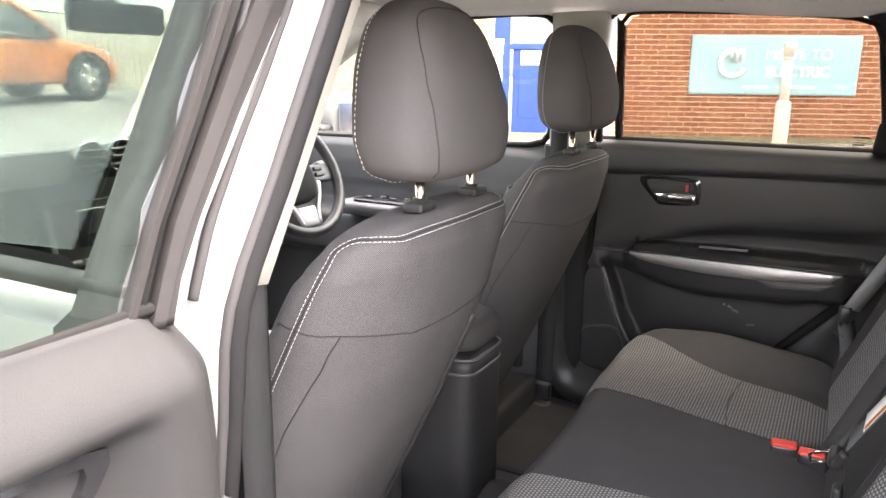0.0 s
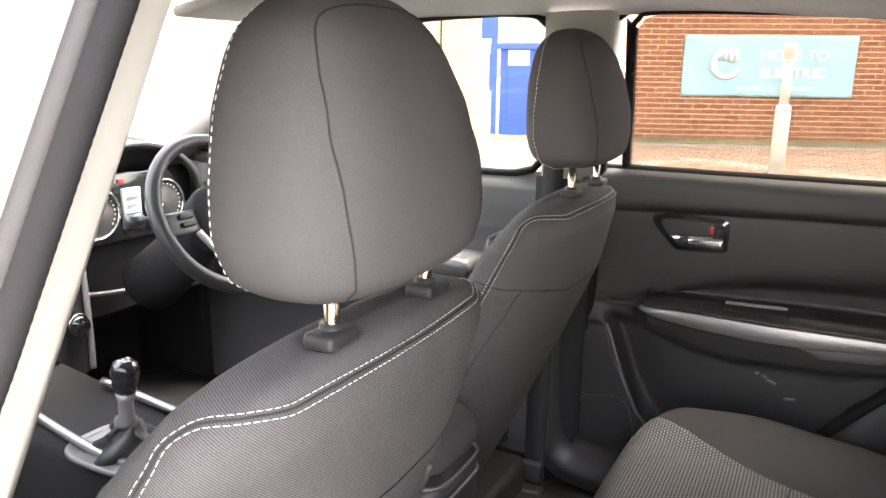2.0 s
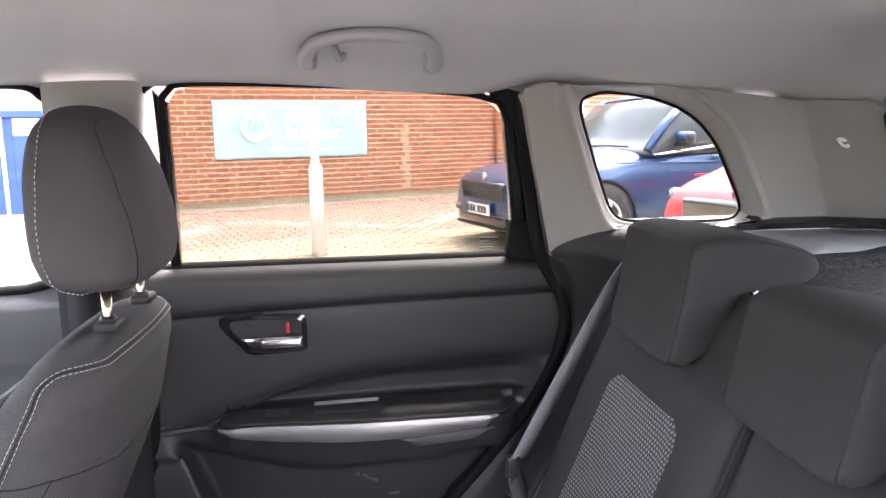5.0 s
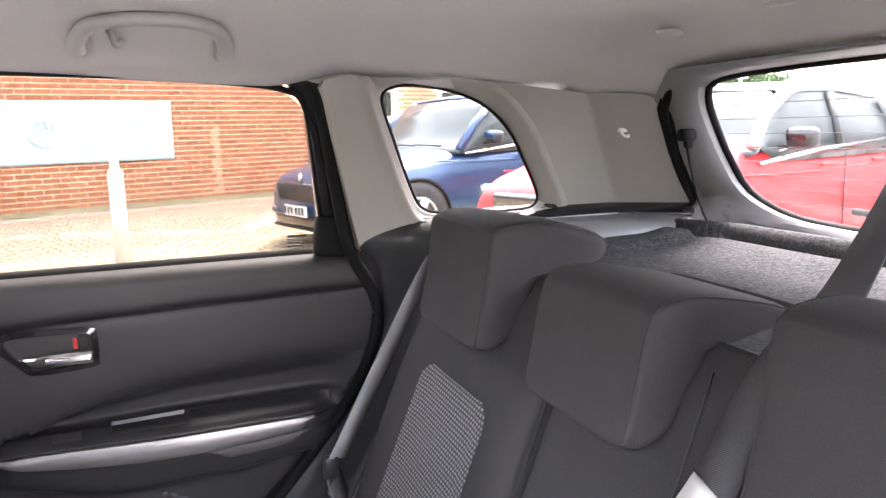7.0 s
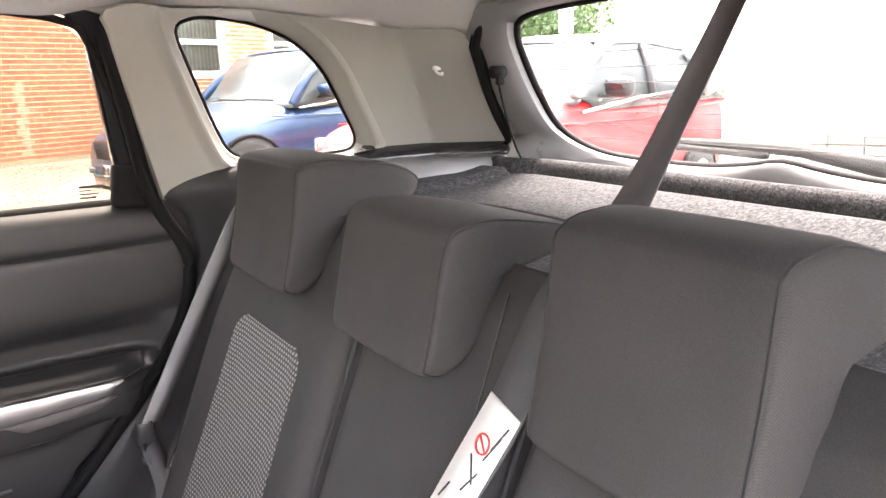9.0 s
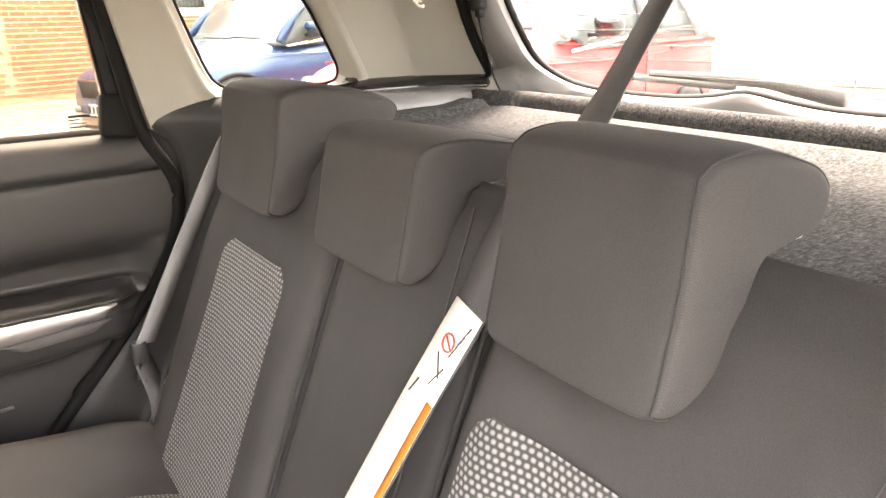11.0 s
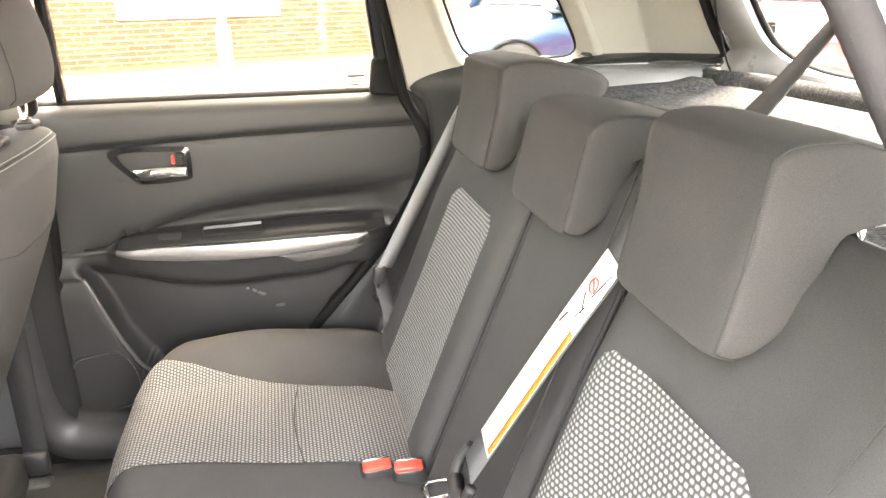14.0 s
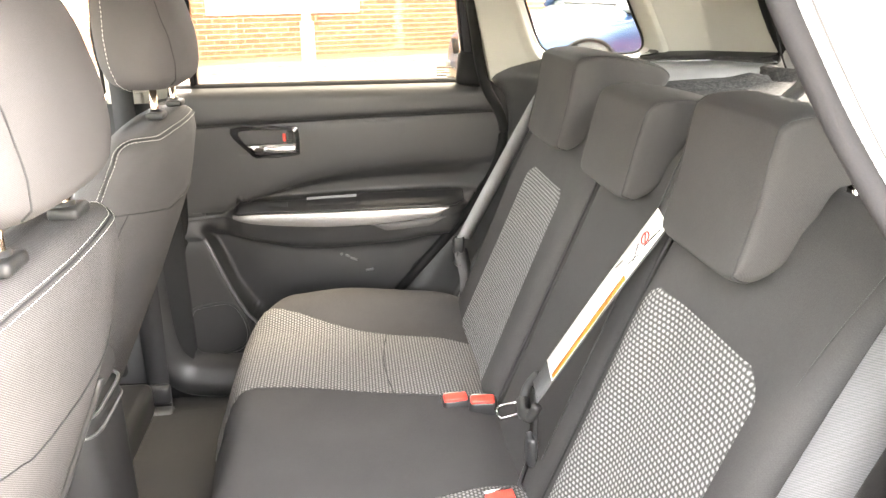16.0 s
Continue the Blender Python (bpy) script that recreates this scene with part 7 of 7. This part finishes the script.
# ---- dashboard, wheel, console ----
dash = thing("dashboard", "black moulded dashboard with a hooded instrument panel", "dashboard")
part("body", loft([[(-2.02, y, 1.075), (-1.88, y, 1.10 + 0.02 * math.exp(-((y - 0.4) / 0.25) ** 2)), (-1.72, y, 1.09), (-1.66, y, 1.05), (-1.66, y, 0.95), (-1.70, y, 0.86), (-1.72, y, 0.74), (-1.80, y, 0.70), (-2.05, y, 0.72)] for y in span(-0.70, 0.70, 40)]), "plastic_matte", dash, sharp=50)
part("hood", loft([[(x, 0.36 + r * 1.30 * math.cos(a), 1.03 + r * 0.92 * math.sin(a)) for a in span(-0.15, math.pi + 0.15, 24)] for x, r in ((-1.62, 0.150), (-1.61, 0.163), (-1.70, 0.165), (-1.86, 0.14))], cap=False, closed=False), "plastic", dash, "instrument hood", solid=0.008)
clu = part("instrument_panel", box(-1.652, 0.36, 1.025, 0.02, 0.40, 0.17, 0.006), "gloss_black", dash, "dark glossy instrument panel")
for y in (0.255, 0.460):
    part("dial", join(tube([(-1.636, y + 0.062 * math.cos(a), 1.018 + 0.060 * math.sin(a)) for a in span(0, 2 * math.pi * 27 / 28, 28)], 0.0045, 6, closed=True, up=(1, 0, 0)), tube([(-1.634, y, 1.02), (-1.634, y - 0.04, 1.0)], 0.0025, 5)), "chrome", clu, "bright dial ring and pointer")
    part("dial_face", tube([(-1.648, y, 1.018), (-1.639, y, 1.018)], 0.058, 28), "seal_grey", clu, "grey dial face")
    part("dial_marks", join(*[box(-1.637, y + 0.050 * math.cos(a), 1.018 + 0.049 * math.sin(a), 0.002, 0.003, 0.003) for a in span(-0.6, 3.7, 19)]), "label_white", clu, "pale dial marks", smooth=False)
part("display", box(-1.640, 0.357, 1.020, 0.012, 0.056, 0.102, 0.004), "display_grey", clu, "pale grey display")
for k in range(4):
    part("display_line", box(-1.632, 0.357, 1.052 - 0.02 * k, 0.003, 0.04 - 0.008 * (k % 2), 0.005), "label_white", clu, "pale bar of unreadable figures", smooth=False)
part("warning_light", box(-1.640, 0.330, 1.090, 0.008, 0.018, 0.010, 0.002), "red_plastic", clu, "red warning light")
for y, z in ((0.685, 1.045), (0.05, 1.105), (-0.042, 1.105), (-0.66, 1.045)):
    v = part("air_vent", tube([(-1.655, y + 0.042 * math.cos(a), z + 0.042 * math.sin(a)) for a in span(0, 2 * math.pi * 23 / 24, 24)], 0.005, 8, closed=True, up=(1, 0, 0)), "chrome", dash, "round chrome-ringed air vent")
    part("vent_cup", tube([(-1.70, y, z), (-1.66, y, z)], [0.030, 0.042], 24), "gloss_black", v)
    for k in (-1, 0, 1):
        part("slat", box(-1.652, y, z + 0.020 * k, 0.02, 0.072, 0.006, 0.002, 1), "plastic_smooth", v)
stack = part("centre_panel", loft([[(-1.640 + 0.035 * t, y0 * (1 - 0.10 * t), 1.0 - 0.34 * t) for y0 in (-0.20, -0.19, 0.19, 0.20)] + [(-1.72, 0.20, 1.0 - 0.34 * t), (-1.72, -0.20, 1.0 - 0.34 * t)] for t in span(0, 1, 10)]), "plastic_matte", dash, "centre panel with screen and knobs", sharp=40)
for e in (-1, 1):
    part("stack_edge", tube(smooth_path([(-1.636, e * 0.195, 0.995), (-1.616, e * 0.188, 0.83), (-1.602, e * 0.178, 0.665)], 6), 0.007, 8), "plastic_ledge", stack, "satin edge of the panel")
part("screen", box(-1.636, 0, 0.935, 0.02, 0.24, 0.10, 0.006), "gloss_black", stack, "dark glossy screen")
part("switch_row", join(*[box(-1.618, -0.14 + 0.04 * k, 0.852, 0.016, 0.030, 0.016, 0.004) for k in range(8)]), "plastic_grey", stack, "row of grey switches")
for y in (-0.15, 0.0, 0.15):
    part("dial_knob", tube([(-1.622, y, 0.785), (-1.585, y, 0.780)], [0.024, 0.020], 20), "gloss_black", stack, "round heater knob")
    part("knob_ring", tube([(-1.600, y + 0.024 * math.cos(a), 0.783 + 0.024 * math.sin(a)) for a in span(0, 2 * math.pi * 23 / 24, 24)], 0.0025, 6, closed=True, up=(1, 0, 0)), "chrome", stack, "bright knob ring")
part("socket_row", join(*[tube([(-1.612, y, 0.715), (-1.600, y, 0.714)], 0.016, 14) for y in (-0.08, 0.0, 0.08)]), "gloss_black", stack, "black sockets")
part("knee_trim", tube(smooth_path([(-1.67, 0.18, 0.83), (-1.68, 0.40, 0.80), (-1.67, 0.64, 0.84)], 8), 0.006, 8), "silver", dash)

wheel_t = thing("steering_wheel", "black leather three-spoke steering wheel with silver trim", "steering wheel", at=pose(-1.308, 0.330, 1.045, 0, 62.5, -3.8))
# its own z points at the driver
R = 0.174
part("rim", tube([(R * math.cos(a), R * math.sin(a), 0) for a in span(0, 2 * math.pi * 47 / 48, 48)], 0.0165, 12, closed=True), "leather", wheel_t, "stitched leather rim")
pad = part("airbag_pad", loft([squircle(0.008, 0, 0.078 * k, 0.080 * k, 2.6, 32, z) for z, k in ((-0.05, 0.9), (-0.01, 1.0), (0.004, 0.96), (0.012, 0.80), (0.016, 0.4))]), "plastic_matte", wheel_t, "grey airbag pad")
part("emblem", tube([(0, 0, 0.014), (0, 0, 0.019)], 0.018, 6), "chrome", pad, "plain chrome emblem")
for e in (-1, 1):
    sp = part("spoke", box(0.005, e * 0.12, -0.012, 0.055, 0.10, 0.022, 0.008, 3), "plastic_smooth", wheel_t)
    part("switches", join(*[box(-0.008 + 0.018 * k, e * 0.105, 0.002, 0.013, 0.035, 0.008, 0.003) for k in range(2)]), "plastic", sp, "grey spoke switches")
part("lower_spoke", join(*[tube(smooth_path([(0.030, e * 0.088, 0.0), (0.070, e * 0.068, 0.002), (0.105, e * 0.046, 0.0), (0.150, e * 0.032, -0.002)], 5), [0.010] * 16, 8, flat=0.6) for e in (-1, 1)], box(0.125, 0, -0.004, 0.06, 0.075, 0.014, 0.006)), "silver", wheel_t, "satin silver lower spoke")
part("column", tube([(0, 0, -0.05), (0.03, 0, -0.16), (0.06, 0, -0.34)], [0.06, 0.065, 0.075], 16), "plastic_matte", wheel_t, "column shroud")
for e in (-1, 1):
    part("stalk", join(tube([(-0.01, e * 0.05, -0.07), (-0.03, e * 0.17, -0.06)], [0.010, 0.012], 10), tube([(-0.03, e * 0.165, -0.06), (-0.034, e * 0.20, -0.058)], 0.015, 10)), "plastic_smooth", wheel_t, "black control stalk")

console = thing("centre_console", "black centre console with silver edged gear surround", "console")
part("body", loft([[(x, -w, 0.40), (x, -w, h - 0.02), (x, -w + 0.02, h), (x, w - 0.02, h), (x, w, h - 0.02), (x, w, 0.40)] for x, w, h in ((-1.72, 0.12, 0.72), (-1.50, 0.12, 0.69), (-1.20, 0.115, 0.655), (-1.0, 0.11, 0.65), (-0.85, 0.105, 0.66))]), "plastic_matte", console, sharp=50)
part("armrest", loft([squircle(-0.685, 0, 0.145 * k, 0.085 * k, 4.5, 36, z) for z, k in ((0.785, 0.95), (0.81, 1.0), (0.835, 0.99), (0.850, 0.93), (0.858, 0.75))]), "cloth_rear", console, "padded cloth armrest lid", sub=1)
part("armrest_box", join(loft([squircle(-0.685, 0, 0.14, 0.085, 6, 36, z) for z in (0.41, 0.55, 0.76, 0.778)])), "plastic", console, "console box below the armrest")
for lip_z in (0.752, 0.782):
    part("box_lip", tube([tuple(p) for p in squircle(-0.685, 0, 0.1405, 0.0855, 6, 60, lip_z)], 0.0030, 8, closed=True), "plastic_grey", console, "grey edge strip")
for e in (-1, 1):
    part("side_strip", tube(smooth_path([(-1.45, e * 0.085, 0.70), (-1.25, e * 0.095, 0.672), (-1.08, e * 0.09, 0.664)], 8), 0.009, 8), "silver", console, "satin silver strip")
boot_g = loft([[(-1.21 + (0.06 * k + 0.012 * math.sin(5 * a + 9 * k)) * math.cos(a), -0.055 + (0.06 * k + 0.012 * math.sin(5 * a + 9 * k)) * math.sin(a), z) for a in (2 * math.pi * i / 28 for i in range(28))] for z, k in ((0.665, 1.05), (0.680, 0.92), (0.694, 0.70), (0.706, 0.48), (0.716, 0.33), (0.722, 0.27))])
part("gear_surround", loft([squircle(-1.21, -0.055, 0.115 * k, 0.082 * k, 3.2, 36, z) for z, k in ((0.664, 1.0), (0.671, 0.99), (0.673, 0.93), (0.668, 0.90))]), "plastic_ledge", console, "dark satin plate round the gear lever")
gear = thing("gear_lever", "manual gear lever with leather boot and silver collar", "gear lever")
part("boot", boot_g, "leather", gear, "creased leather boot")
part("collar", join(tube([(-1.21, -0.055, 0.716), (-1.208, -0.055, 0.728), (-1.206, -0.055, 0.736), (-1.205, -0.055, 0.765), (-1.203, -0.055, 0.785)], [0.021, 0.021, 0.014, 0.014, 0.019], 16)), "silver", gear, "silver collar")
part("knob", tube([(-1.203, -0.055, 0.782), (-1.202, -0.055, 0.80), (-1.200, -0.055, 0.825), (-1.198, -0.055, 0.840), (-1.197, -0.055, 0.847)], [0.018, 0.023, 0.026, 0.022, 0.010], 18), "gloss_black", gear, "gloss black knob")
part("gear_plan", join(*[tube([(-1.206 + d, -0.065 + 0.01 * k, 0.8475), (-1.19 + d, -0.065 + 0.01 * k, 0.8475)], 0.0009, 4) for k in range(3) for d in (0,)], tube([(-1.198, -0.065, 0.8475), (-1.198, -0.045, 0.8475)], 0.0009, 4)), "thread", gear, "white gear plan")

mat_far = part("floor_mat", sheet(lambda x, y: (x, y, 0.40 + 0.004 * noise.noise((x * 12, y * 12, 1))), span(-0.72, -0.40, 16), span(0.20, 0.60, 20)), "mat", solid=0.008)
tagged(mat_far, "dark grey carpet mat in the rear foot well", "floor mat")
SWEEP = [(-0.69, 0.82, -0.605, 0.82), (-0.682, 0.66, -0.603, 0.66), (-0.667, 0.53, -0.596, 0.545), (-0.634, 0.438, -0.572, 0.500), (-0.56, 0.405, -0.530, 0.487), (-0.40, 0.398, -0.40, 0.482), (-0.12, 0.398, -0.12, 0.482)]
outer_way, inner_way = smooth_path([(a, 0.655, b) for a, b, _, _ in SWEEP], 6), smooth_path([(c, 0.705, d) for _, _, c, d in SWEEP], 6)
kick = part("sill_trim_right", loft([[a + Vector((0, 0.03, -0.02)), a, a.lerp(b, 0.3) + Vector((0, -0.014, 0.004)), a.lerp(b, 0.7) + Vector((0, -0.012, 0.004)), b, b + Vector((0, 0.03, 0))] for a, b in zip(outer_way, inner_way)], closed=False), "plastic_lower", solid=0.004)
tagged(kick, "dark satin sill trim sweeping up into the door pillar", "trim", kind="structure")
floor_clip = thing("belt_anchor", "black belt anchor bolted to the floor by the door", "anchor")
part("bracket", box(-0.655, 0.625, 0.43, 0.055, 0.025, 0.05, 0.008, 2), "plastic_smooth", floor_clip)
part("bolt", tube([(-0.675, 0.61, 0.41), (-0.675, 0.60, 0.41)], 0.009, 10), "chrome", floor_clip, "bright bolt head")

# ---- single bricks, last ----
def bricks():
    me = mesh_of("brick", box(0, 0, 0, BRICK_L - 0.014, 0.03, BRICK_H, 0.003, 1), "brick_orange", False)
    half = mesh_of("brick", box(0, 0, 0, BRICK_L / 2 - 0.014, 0.03, BRICK_H, 0.003, 1), "brick_orange", False)
    rnd = random.Random(11)
    V, F, VB, FB = [], [], [], []
    src = box(0, 0, 0, 1, 1, 1)
    wall = [o for o in building.children if o.name.startswith("wall")][0]
    count = 0
    for j in range(int((WALL_TOP - 0.22) / COURSE)):
        z = 0.22 + COURSE * (j + 0.5)
        n = int((WALL_U1 - WALL_U0) / BRICK_L)
        for i in range(n):
            u = WALL_U0 + BRICK_L * (i + (0.5 if j % 2 else 0.0)) + BRICK_L / 2
            if any(a - BRICK_L / 2 < u < b + BRICK_L / 2 and c < z + 0.03 and z - 0.03 < d for a, b, c, d in HOLES):
                continue
            dy = 0.010 + rnd.uniform(-0.002, 0.002)
            near_by = -2.9 < u < 0.6 and 0.3 < z < 2.3 and count < 300
            if near_by and not (-2.4 < u < -0.1 and 1.1 < z < 1.85):
                ob = new("brick", me)
                ob.parent = wall
                ob.matrix_world = WALL_M @ pose(u, dy, z, 0, rnd.uniform(-0.3, 0.3), 0)
                count += 1
            else:
                vs, fs = (VB, FB) if u < -4.6 else (V, F)
                k = len(vs)
                for v in src[0]:
                    vs.append(WALL_M @ Vector((u + v.x * (BRICK_L - 0.014), dy + v.y * 0.03, z + v.z * BRICK_H)))
                fs += [[q + k for q in f] for f in src[1]]
    tagged(part("brickwork", (V, F), "brick_orange", wall, smooth=False), kind="stuff")
    tagged(part("buff_brickwork", (VB, FB), "brick_buff", wall, "buff yellow brickwork", smooth=False), kind="stuff")


bricks()
